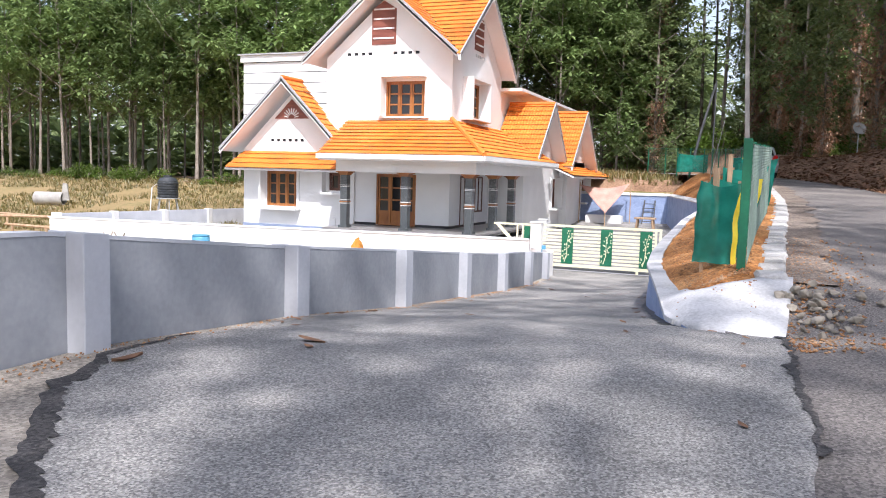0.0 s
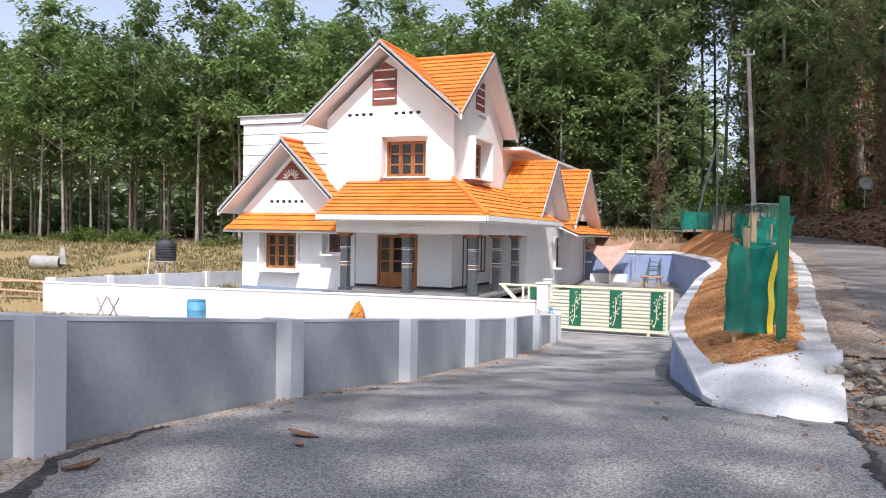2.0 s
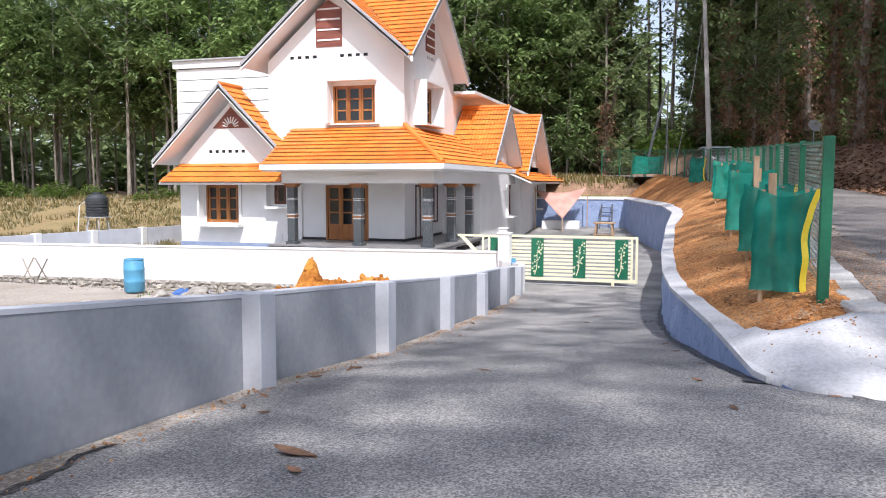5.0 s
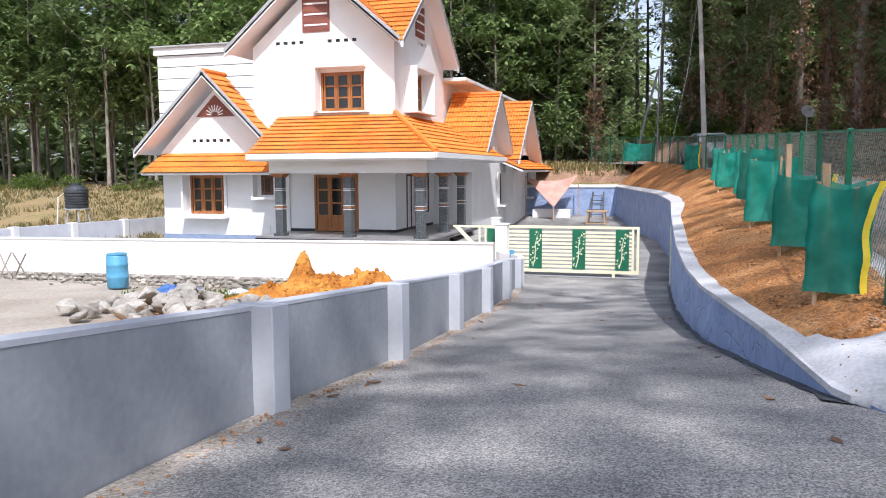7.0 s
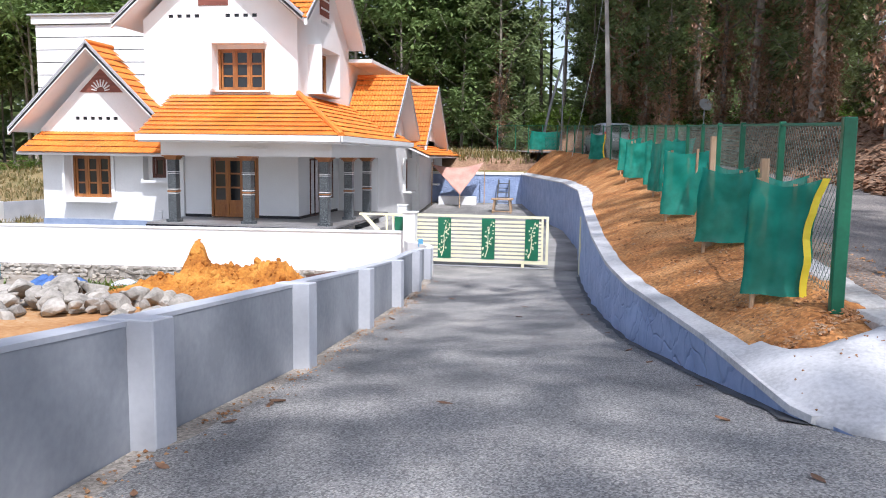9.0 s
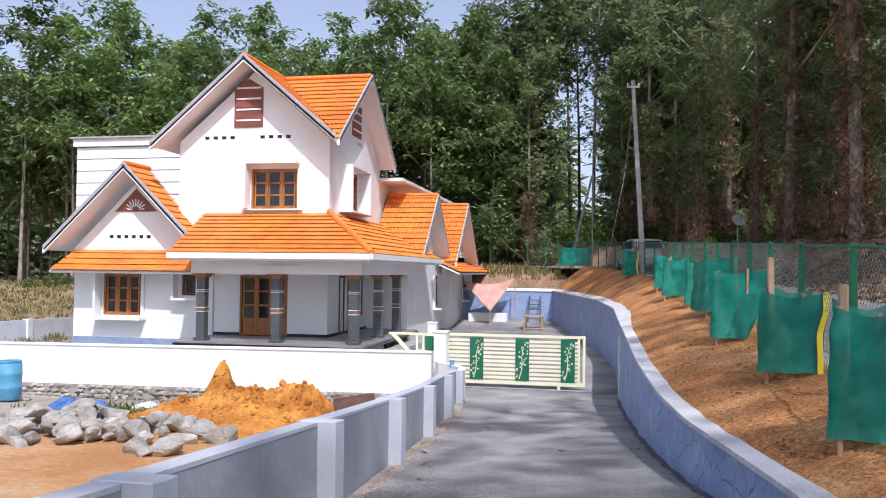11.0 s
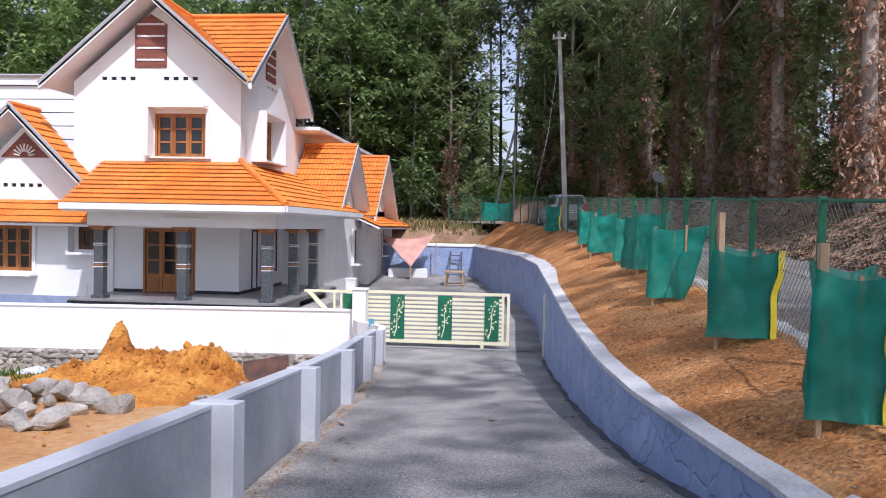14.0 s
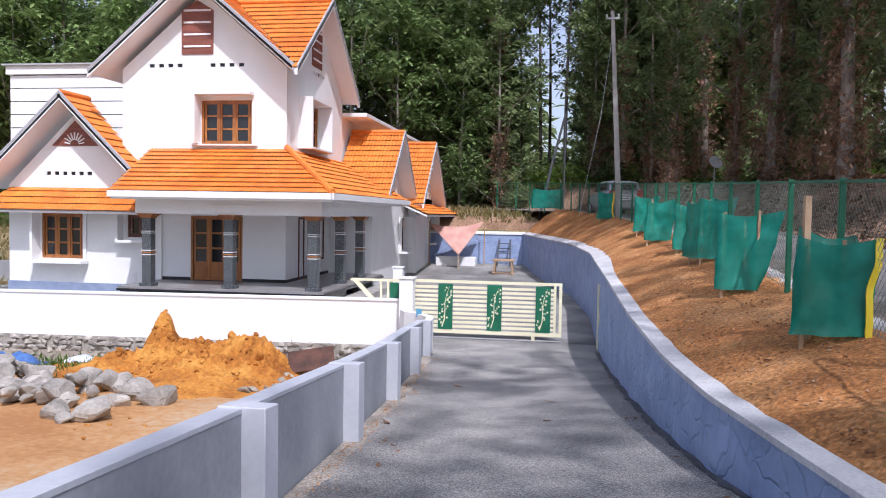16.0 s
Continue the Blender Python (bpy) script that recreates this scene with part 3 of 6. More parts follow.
def gate_wing():
    """The white curved end of the grey wall at the gate."""
    bm = bmesh.new()
    line = [(-6.12, 22.65), (-6.10, 23.1), (-6.14, 23.5), (-6.3, 23.85), (-6.55, 24.15), (-6.85, 24.4), (-7.0, 24.7)]
    line_wall(bm, line, lambda x, y: -1.3, lambda x, y: -0.22, -0.16, 0.2)
    ob = part("wall_gate_wing", bm, "white")
    tagged(ob, "white curved wall end beside the gate", "wall", kind="structure")


gate_wing()


def white_wall():
    wall = empty("wall_front", -15, 25, 0)
    inv = wall.matrix_basis.inverted()
    bm = bmesh.new()
    box_pts = [(x, 25.0, z) for x, z in ((-27.7, -1.40), (-7.2, -1.16), (-7.2, -0.06), (-27.7, -0.27))]
    slab(bm, box_pts, (0, 0.18, 0))
    part("wall_body", bm, "white", wall).matrix_parent_inverse = inv
    bm = bmesh.new()
    slab(bm, [(-27.75, 24.97, -0.27), (-7.2, 24.97, -0.06), (-7.2, 24.97, -0.01), (-27.75, 24.97, -0.22)], (0, 0.24, 0))
    part("coping", bm, "white", wall).matrix_parent_inverse = inv
    bm = bmesh.new()
    slab(bm, [(-27.7, 24.99, -1.98), (-7.2, 24.99, -1.80), (-7.2, 24.99, -1.165), (-27.7, 24.99, -1.405)], (0, 0.2, 0))
    part("footing", bm, "palestone", wall, "mortared rubble footing").matrix_parent_inverse = inv
    rnd = random.Random(4)
    me_list = [rock_mesh("stone", rnd, 10, "palestone") for _ in range(5)]
    x = -27.6
    while x < -7.4:
        for row in range(3):
            w = rnd.uniform(0.24, 0.40)
            ob = new("stone", me_list[rnd.randrange(5)])
            z = -1.35 - row * 0.13 + 0.0117 * (x + 17)
            ob.matrix_basis = pose(x + rnd.uniform(-0.1, 0.1), 24.98 - 0.04 * row, z + 0.02, rnd.uniform(-15, 15), rnd.uniform(-15, 15), rnd.uniform(-25, 25)) @ Matrix.Diagonal((w, w * 0.4, 0.17, 1))
            ob.parent = wall
            ob.matrix_parent_inverse = inv
        x += 0.27
    tagged(wall, "white plastered compound wall on a rubble footing", "wall", kind="structure")
    # the gate pier
    bm = bmesh.new()
    box(bm, -7.21, -6.87, 24.78, 25.12, -1.2, 0.50)
    box(bm, -7.24, -6.84, 24.75, 25.15, 0.50, 0.545)
    bmesh.ops.bevel(bm, geom=bm.edges[:], offset=0.01, segments=1, affect="EDGES")
    tagged(part("gate_pier", bm, "white"), "white plastered gate pier", "gate pier", kind="structure")
    bm = bmesh.new()
    box(bm, -6.62, -6.50, 23.95, 23.99, -0.30, -0.10)
    tagged(part("meter_plate", bm, "bluepl"), "small dark blue plate on the gate wall", "plate")


def rock_mesh(name, rnd, jag=8, mat="stone", level=2, flat=0.8):
    """An angular broken stone: the hull of scattered points, its edges chipped."""
    bm = bmesh.new()
    for _ in range(16):
        d = Vector((rnd.gauss(0, 1), rnd.gauss(0, 1), rnd.gauss(0, 1))).normalized()
        bm.verts.new(d * rnd.uniform(0.36, 0.54))
    got = bmesh.ops.convex_hull(bm, input=bm.verts[:])
    bmesh.ops.delete(bm, geom=[g for g in got["geom_interior"] if isinstance(g, bmesh.types.BMVert)], context="VERTS")
    bmesh.ops.bevel(bm, geom=bm.edges[:], offset=0.045, segments=1, affect="EDGES")
    for v in bm.verts:
        v.co += Vector((rnd.uniform(-1, 1), rnd.uniform(-1, 1), rnd.uniform(-1, 1))) * 0.014
    me = bpy.data.meshes.new(name)
    bm.to_mesh(me)
    bm.free()
    me.materials.append(M[mat])
    return me


white_wall()


def blue_wall():
    wall = empty("wall_blue", -2.3, 15, 0)
    inv = wall.matrix_basis.inverted()
    line = resample([(-1.42, 8.80)] + [p for p in BLUE if p[1] >= 8.9], 0.3)
    # uneven painted face: a grid with shallow moulded relief
    verts, faces = [], []
    rows = 14
    fine = resample([p for p in BLUE if p[1] >= 8.3], 0.12)[1:]
    for x, y in fine:
        lo, hi = min(drive_z(x, y), field_z(x, y) if y > 26 else 9) - 0.12, coping_z(y) - 0.01
        for k in range(rows + 1):
            z = lo + (hi - lo) * k / rows
            d = 0.05 * noise.noise((y * 1.5, z * 2.2, 1.0)) + 0.03 * abs(noise.noise((y * 3.1, z * 3.6, 5.0)))
            verts.append((x + 0.02 - d * 0.7, y, z))
    w = rows + 1
    for r in range(len(fine) - 1):
        for c in range(rows):
            faces.append((r * w + c, r * w + c + 1, r * w + w + c + 1, r * w + w + c))
    ob = sheet("wall_face", verts, faces, "blue", wall)
    ob.matrix_parent_inverse = inv
    bm = bmesh.new()
    line_wall(bm, [(x + 0.07, y) for x, y in line], lambda x, y: -1.2, lambda x, y: coping_z(y) - 0.02, 0.2)
    part("wall_core", bm, "concrete", wall).matrix_parent_inverse = inv
    bm = bmesh.new()
    rings = []
    for k, (x, y) in enumerate(line):
        wd = interp([(8.3, 0.34), (9.5, 0.24), (11, 0.17), (22, 0.18), (30, 0.5), (46, 0.7)], y)
        rise = interp([(8.3, 0.02), (20, 0.03), (30, 0.14), (46, 0.24)], y)
        z = coping_z(y)
        j = 0.02 * noise.noise((x * 3, y * 3, 7))
        rings.append([(x - 0.025, y, z - 0.035), (x - 0.025, y, z + 0.012), (x + wd + j, y, z + rise + 0.25 * j), (x + wd + j, y, z - 0.1)])
    loft(bm, rings)
    part("coping", bm, "limewash", wall, "white painted uneven coping").matrix_parent_inverse = inv
    # far return
    bm = bmesh.new()
    box(bm, -13.0, -5.25, 46.0, 46.25, -1.2, 1.10)
    part("wall_return", bm, "blue", wall).matrix_parent_inverse = inv
    bm = bmesh.new()
    slab(bm, [(-13, 45.95, 1.1), (-5.2, 45.95, 1.1), (-5.2, 45.95, 1.16), (-13, 45.95, 1.16)], (0, 0.9, 0.18))
    part("coping", bm, "white", wall).matrix_parent_inverse = inv
    tagged(wall, "blue textured retaining wall with white coping", "retaining wall", kind="structure")
    # the white plastered nose between the drive and the lane
    outer = [(-1.66, 10.0, 0.69), (-1.58, 9.25, 0.63), (-1.42, 8.78, 0.60), (-1.15, 8.52, 0.62), (-0.85, 8.42, 0.61), (-0.50, 8.40, 0.62)]
    inner = [(-1.42, 10.1, 0.74), (-1.34, 9.72, 0.78), (-1.20, 9.58, 0.84), (-1.0, 9.62, 0.90), (-0.75, 9.80, 0.95), (-0.40, 9.95, 0.96)]
    verts, faces = [], []
    n, m = 24, 14
    key = [k / 5 for k in range(6)]
    for a in range(n + 1):
        t = a / n
        o = Vector([float(np.interp(t, key, [p[c] for p in outer])) for c in range(3)])
        q = Vector([float(np.interp(t, key, [p[c] for p in inner])) for c in range(3)])
        verts.append((o.x, o.y, o.z - (0.55 if t > 0.55 else 0.03)))
        for b in range(m + 1):
            p = o.lerp(q, b / m)
            p.z += 0.05 * math.sin(math.pi * b / m) * math.sin(math.pi * min(1, t * 1.2)) + 0.010 * noise.noise(p * 7)
            verts.append(p)
        verts.append((q.x + 0.02, q.y + 0.04, q.z - 0.3))
    m += 2
    verts += [(p[0] + 0.03, p[1], p[2] - 0.5) for p in verts[-(m + 1):]]
    for a in range(n + 1):
        for b in range(m):
            k = a * (m + 1) + b
            faces.append((k, k + m + 1, k + m + 2, k + 1))
    tagged(sheet("apron", verts, faces, "limewash"), "white lime-washed sloping apron at the bank's nose", "apron", kind="structure")


blue_wall()


def stone_kerb():
    kerb = empty("kerb", -0.5, 12, 0)
    inv = kerb.matrix_basis.inverted()
    rnd = random.Random(8)
    meshes = []
    for _ in range(6):
        bm = bmesh.new()
        box(bm, -0.15, 0.15, -0.22, 0.22, -0.3, 0.06)
        bmesh.ops.bevel(bm, geom=bm.edges[:], offset=0.03, segments=1, affect="EDGES")
        for v in bm.verts:
            v.co += Vector((rnd.uniform(-1, 1), rnd.uniform(-1, 1), rnd.uniform(-0.6, 0.6))) * 0.018
        me = bpy.data.meshes.new("kerb_stone")
        bm.to_mesh(me)
        bm.free()
        me.materials.append(M["kerb"])
        meshes.append(me)
    y = 10.05
    while y < 40:
        x = along(FENCE, max(10.2, y)) + 0.30
        ob = new("kerb_stone", meshes[rnd.randrange(6)])
        ob.matrix_basis = pose(x, y, fence_z(y) - 0.06, rnd.uniform(-2, 2) + 2, rnd.uniform(-3, 3), rnd.uniform(-6, 6))
        ob.parent, ob.matrix_parent_inverse = kerb, inv
        y += rnd.uniform(0.42, 0.48)
    tagged(kerb, "rough whitish stone kerb along the lane", "kerb", kind="structure")


stone_kerb()


# ---- house ----
def local(ob, parent):
    ob.matrix_parent_inverse = parent.matrix_world.inverted() if parent.parent else parent.matrix_basis.inverted()
    return ob


house = empty("house", 0.13, 0, -0.06)
GZ = -0.95          # foot of the house walls
FL = -0.17          # porch floor
TX0, TX1, TY0, TY1 = -17.98, -12.29, 30.4, 36.7     # tower
EAVE = 6.75


def house_part(name, bm, mat, label="", smooth=False, parent=None):
    return part(name, bm, mat, parent or house, label, smooth)


def window(place, u0, u1, z0, z1, cols, rows, mat="wood", name="window", door=False):
    """A wooden frame with casements and panes. place(u, d, z): d metres behind the face."""
    bm = bmesh.new()

    def bar(a, b, c, d, d0, d1):
        v = [place(u, dd, z) for u in (a, b) for dd in (d0, d1) for z in (c, d)]
        vs = [bm.verts.new(p) for p in v]
        for f in ((0, 1, 3, 2), (4, 6, 7, 5), (0, 4, 5, 1), (2, 3, 7, 6), (0, 2, 6, 4), (1, 5, 7, 3)):
            bm.faces.new([vs[k] for k in f])
    fr, st = 0.07, 0.06
    bar(u0, u0 + fr, z0, z1, -0.01, 0.10)
    bar(u1 - fr, u1, z0, z1, -0.01, 0.10)
    bar(u0 + fr, u1 - fr, z1 - fr, z1, -0.01, 0.10)
    bar(u0 + fr, u1 - fr, z0, z0 + (0.03 if door else fr), -0.01, 0.10)
    w = (u1 - u0 - 2 * fr) / cols
    panes = []
    base = z0 + (0.03 if door else fr)
    for c in range(cols):
        a = u0 + fr + c * w
        if c:
            bar(a - 0.03, a + 0.03, base, z1 - fr, -0.008, 0.10)
        lo = base
        if door:
            lo = base + 0.52
            bar(a + 0.03, a + w - 0.03, base, base + 0.10, 0.02, 0.07)
            bar(a + 0.03, a + w - 0.03, lo - 0.10, lo, 0.02, 0.07)
            bar(a + 0.03, a + w - 0.03, base + 0.10, lo - 0.10, 0.045, 0.06)
            bar(a + 0.13, a + w - 0.13, base + 0.15, lo - 0.15, 0.03, 0.05)
        bar(a + 0.03, a + 0.03 + st, lo, z1 - fr, 0.015, 0.07)
        bar(a + w - 0.03 - st, a + w - 0.03, lo, z1 - fr, 0.015, 0.07)
        h = (z1 - fr - lo) / rows
        for r in range(rows + 1):
            t = 0.03 if 0 < r < rows else 0.05
            zc = lo + r * h
            bar(a + 0.03 + st, a + w - 0.03 - st, max(lo, zc - t), min(z1 - fr, zc + t), 0.02, 0.065)
        for r in range(rows):
            panes.append((a + 0.03 + st - 0.005, a + w - 0.03 - st + 0.005, lo + r * h + 0.03, lo + (r + 1) * h - 0.03))
    frame_ob = part(name, bm, mat, house, "brown varnished wooden frame with small panes")
    for a, b, c, d in panes:
        bm = bmesh.new()
        slab(bm, [place(a, 0.045, c), place(b, 0.045, c), place(b, 0.045, d), place(a, 0.045, d)], Vector(place(a, 0.051, c)) - Vector(place(a, 0.045, c)))
        part("pane", bm, "glass", frame_ob)
    return frame_ob


def surround(place, u0, u1, z0, z1, deep, sides="lrt", ext=0.0, near=None):
    """Projecting plaster fins round a window."""
    bm = bmesh.new()

    def bar(a, b, c, d, deep=deep):
        v = [place(u, dd, z) for u in (a, b) for dd in (-deep, 0.004) for z in (c, d)]
        vs = [bm.verts.new(p) for p in v]
        for f in ((0, 1, 3, 2), (4, 6, 7, 5), (0, 4, 5, 1), (2, 3, 7, 6), (0, 2, 6, 4), (1, 5, 7, 3)):
            bm.faces.new([vs[k] for k in f])
    t = 0.09
    if "l" in sides:
        bar(u0 - t, u0, z0, z1, near[0] if near else deep)
    if "r" in sides:
        bar(u1, u1 + t + 0.03, z0, z1, near[1] if near else deep)
    if "t" in sides:
        bar(u0 - t, u1 + t, z1, z1 + t)
    if "b" in sides:
        bar(u0 - t - ext, u1 + t + ext, z0 - t, z0)
    return house_part("window_surround", bm, "white")


front = lambda Y: (lambda u, d, z: (u, Y + d, z))
side = lambda X: (lambda u, d, z: (X - d, u, z))

# tower, front wall with its gable
apex_x = (TX0 + TX1) / 2
slope = (9.62 - 6.60) / 3.52
top = [(TX0, EAVE), (apex_x, EAVE + slope * (apex_x - TX0)), (TX1, EAVE)]
vents = [(-17.02 + 0.325 * k, -16.84 + 0.325 * k, 6.80, 6.92) for k in range(4)] + [(-14.90 + 0.325 * k, -14.72 + 0.325 * k, 6.80, 6.92) for k in range(4)]
bm = bmesh.new()
wall_panel(bm, top, FL, [(-15.20, -13.46, 4.30, 5.72), (-15.56, -13.76, FL, 1.96)] + vents, front(TY0), 0.22)
house_part("wall", bm, "white")
mid_y = (TY0 + TY1) / 2 - 0.15
top = [(TY0 + 0.22, EAVE + slope * 0.22), (mid_y, EAVE + slope * (mid_y - TY0)), (TY1, EAVE + slope * (mid_y - TY0) - slope * (TY1 - mid_y))]
bm = bmesh.new()
wall_panel(bm, top, FL, [(32.0, 33.7, 4.40, 5.86)] + [(33.02 + 0.27 * k, 33.16 + 0.27 * k, 7.02, 7.15) for k in range(5)], side(TX1), 0.22)
house_part("wall", bm, "white")
bm = bmesh.new()
box(bm, TX0, TX0 + 0.22, TY0 + 0.22, TY1, FL, EAVE)
box(bm, TX0 + 0.22, TX1 - 0.22, TY1 - 0.22, TY1, FL, EAVE)
house_part("wall", bm, "white")
# unseen dark sheets added behind the openings, so the inside looks unlit
bm = bmesh.new()
box(bm, TX0 + 0.25, TX1 - 0.25, TY0 + 0.6, TY0 + 0.62, FL, EAVE)
box(bm, TX1 - 0.62, TX1 - 0.6, TY0 + 0.7, TY1 - 0.3, 3, EAVE)
house_part("dark_backing", bm, "darkwood")

window(front(TY0 + 0.05), -15.20, -13.46, 4.30, 5.72, 3, 3)
surround(front(TY0), -15.22, -13.44, 4.30, 5.86, 0.45, "lrt", near=(0.45, 0.07))
window(side(TX1 - 0.05), 32.0, 33.7, 4.40, 5.86, 3, 3)
surround(side(TX1), 31.6, 33.75, 4.33, 5.92, 0.5, "lrt")
bm = bmesh.new()
box(bm, -15.45, -13.25, TY0 - 0.22, TY0 + 0.0, 4.24, 4.29)
house_part("sill", bm, "white")
bm = bmesh.new()
box(bm, TX1, TX1 + 0.53, 31.48, 33.9, 4.27, 4.325)
house_part("sill", bm, "white")

# vents: black panels stand in for the unlit space behind the openings
def vent_backs(place, holes):
    for a, b, c, d in holes:
        bm = bmesh.new()
        slab(bm, [place(a, 0.05, c), place(b, 0.05, c), place(b, 0.05, d), place(a, 0.05, d)], Vector(place(a, 0.06, c)) - Vector(place(a, 0.05, c)))
        house_part("vent_dark", bm, "black", "black panel standing for the dark inside of a small hole")


vent_backs(front(TY0), vents)
vent_backs(side(TX1), [(33.02 + 0.27 * k, 33.16 + 0.27 * k, 7.02, 7.15) for k in range(5)])
vent_backs(front(30.3), [(-20.70 + 0.30 * k, -20.53 + 0.30 * k, 3.24, 3.36) for k in range(6)])

# louvred gable panels
def gable_panel(place, u0, u1, z0, z1, peak):
    um = (u0 + u1) / 2
    bm = bmesh.new()
    pts = [(u0, z0), (u1, z0), (u1, z1), (um, peak), (u0, z1)]
    slab(bm, [place(u, -0.03, z) for u, z in pts], Vector(place(um, 0.02, z0)) - Vector(place(um, -0.03, z0)))
    panel = house_part("gable_panel", bm, "louver", "red-brown gable panel with white bars")
    for k in range(4):
        z = z0 + 0.22 + k * (z1 - z0 - 0.1) / 3.4
        bm = bmesh.new()
        slab(bm, [place(u0 + 0.08, -0.03, z), place(u1 - 0.08, -0.03, z), place(u1 - 0.08, -0.03, z + 0.06), place(u0 + 0.08, -0.03, z + 0.06)], Vector(place(um, -0.055, z0)) - Vector(place(um, -0.03, z0)))
        part("bar", bm, "white", panel)


gable_panel(front(TY0), -15.88, -14.79, 7.21, 8.62, 8.95)
gable_panel(side(TX1), mid_y - 0.55, mid_y + 0.55, 7.30, 8.55, 8.9)


# ---- roofs ----
def tile_mesh(width, length):
    """One clay tile: two rolls across, a thick lower lip. Local x across, y upslope, z out."""
    prof = [(0, 0.0), (0.12, 0.020), (0.28, 0.004), (0.5, 0.004), (0.62, 0.020), (0.78, 0.004), (1, 0.0)]
    verts, faces = [], []
    for x, z in prof:
        verts.append((x * width, 0, z + 0.050))
        verts.append((x * width, length * 1.05, z + 0.008))
        verts.append((x * width, 0.012, z + 0.028))
    for k in range(len(prof) - 1):
        a, b = 3 * k, 3 * k + 3
        faces += [(a, b, b + 1, a + 1), (a + 2, b + 2, b, a)]
    return verts, faces


TW, TL = 0.27, 0.335


def tile_roof(name, corners, pieces=False, board=True, thick=0.09):
    """A tiled roof plane. corners: the lower edge's two ends first, then round; courses run along the lower edge."""
    P = [Vector(c) for c in corners]
    u = (P[1] - P[0]).normalized()
    nrm = u.cross(P[2] - P[0]).normalized()
    if nrm.z < 0:
        nrm = -nrm
    v = nrm.cross(u)
    if v.z < 0:
        v = -v
    flat = [((p - P[0]).dot(u), (p - P[0]).dot(v)) for p in P]
    high = max(f[1] for f in flat)
    bm = bmesh.new()
    slab(bm, [p - nrm * 0.035 for p in P], -nrm * (thick - 0.015))
    roof = house_part(name, bm, "white", "roof of orange clay tiles with white edge")
    verts, faces = [], []
    tv, tf = tile_mesh(1.0, TL)
    shared = {}
    row = 0
    while row * TL < high - 0.05:
        y = row * TL
        cut = []
        yy = min(y + TL * 0.5, high - 0.02)
        for (ax, ay), (bx, by) in zip(flat, flat[1:] + flat[:1]):
            if (ay - yy) * (by - yy) < 0:
                cut.append(ax + (bx - ax) * (yy - ay) / (by - ay))
        cut.sort()
        if len(cut) >= 2:
            x0, x1 = cut[0], cut[-1]
            x = x0 - (row % 2) * TW * 0.5 * 0
            n = max(1, round((x1 - x0) / TW))
            w = (x1 - x0) / n
            ln = min(1.0, (high - y) / TL)
            for k in range(n):
                o = P[0] + u * (x0 + k * w) + v * y
                if pieces:
                    key = round(w, 3)
                    if key not in shared:
                        me = bpy.data.meshes.new("tile")
                        me.from_pydata([(a * w, b * ln, c) for a, b, c in tv], [], tf)
                        me.materials.append(M["tile_piece"])
                        shared[key] = me
                    ob = new("tile", shared[key])
                    mm = Matrix((u, v, nrm)).transposed().to_4x4()
                    ob.matrix_basis = Matrix.Translation(o) @ mm
                    ob.parent = roof
                else:
                    base = len(verts)
                    jig = random.uniform(-0.004, 0.004)
                    verts += [o + u * (a * w) + v * (b * ln) + nrm * (c + jig) for a, b, c in tv]
                    faces += [[base + i for i in f] for f in tf]
        row += 1
    if not pieces:
        ob = sheet("tiles", verts, faces, "tile", roof, smooth=False)
        tagged(ob, kind="stuff")
    return roof


def ridge_line(pts, r=0.11):
    bm = bmesh.new()
    tube(bm, pts, r, 8)
    return house_part("ridge_tiles", bm, "tile")


def rake(a, b, out, deep=0.20, thick=0.10):
    """A white barge board under a sloping roof edge, with a thin grey metal trim above."""
    a, b, out = Vector(a), Vector(b), Vector(out)
    bm = bmesh.new()
    slab(bm, [a + Vector((0, 0, 0.0)), b, b - Vector((0, 0, deep)), a - Vector((0, 0, deep))], -out * thick)
    board = house_part("barge_board", bm, "white")
    bm = bmesh.new()
    slab(bm, [a + out * 0.02, b + out * 0.02, b + out * 0.02 + Vector((0, 0, 0.085)), a + out * 0.02 + Vector((0, 0, 0.085))], -out * 0.055)
    part("trim", bm, "steel", board, "thin grey metal edge trim")


RF, RS = 29.62, -11.62          # front and side edges of the tower roof
RZ, EZ = 9.58, 6.56             # ridge and eave
cx, cy = -15.21, 33.2
half = 3.54
# front gable: two slopes run back; side gable: two slopes run across. They meet in valleys.
EL, ER = cx - half, cx + half
yn, yf = cy - 3.72, cy + 3.72
tile_roof("roof", [(EL, yf, EZ), (EL, RF, EZ), (cx, RF, RZ), (cx, yf, RZ)])
tile_roof("roof", [(ER, RF, EZ), (ER, yn + 0.02, EZ), (cx, cy, RZ), (cx, RF, RZ)])
tile_roof("roof", [(ER, yn, EZ), (RS, yn, EZ), (RS, cy, RZ), (cx, cy, RZ)])
tile_roof("roof", [(RS, yf, EZ), (cx, yf, EZ), (cx, cy, RZ), (RS, cy, RZ)])
ridge_line([(cx, RF + 0.05, RZ + 0.03), (cx, yf, RZ + 0.03)])
ridge_line([(cx, cy, RZ + 0.03), (RS - 0.05, cy, RZ + 0.03)])
rake((EL, RF, EZ), (cx, RF, RZ), (0, -1, 0))
rake((ER, RF, EZ), (cx, RF, RZ), (0, -1, 0))
rake((RS, yn, EZ), (RS, cy, RZ), (1, 0, 0))
rake((RS, yf, EZ), (RS, cy, RZ), (1, 0, 0))

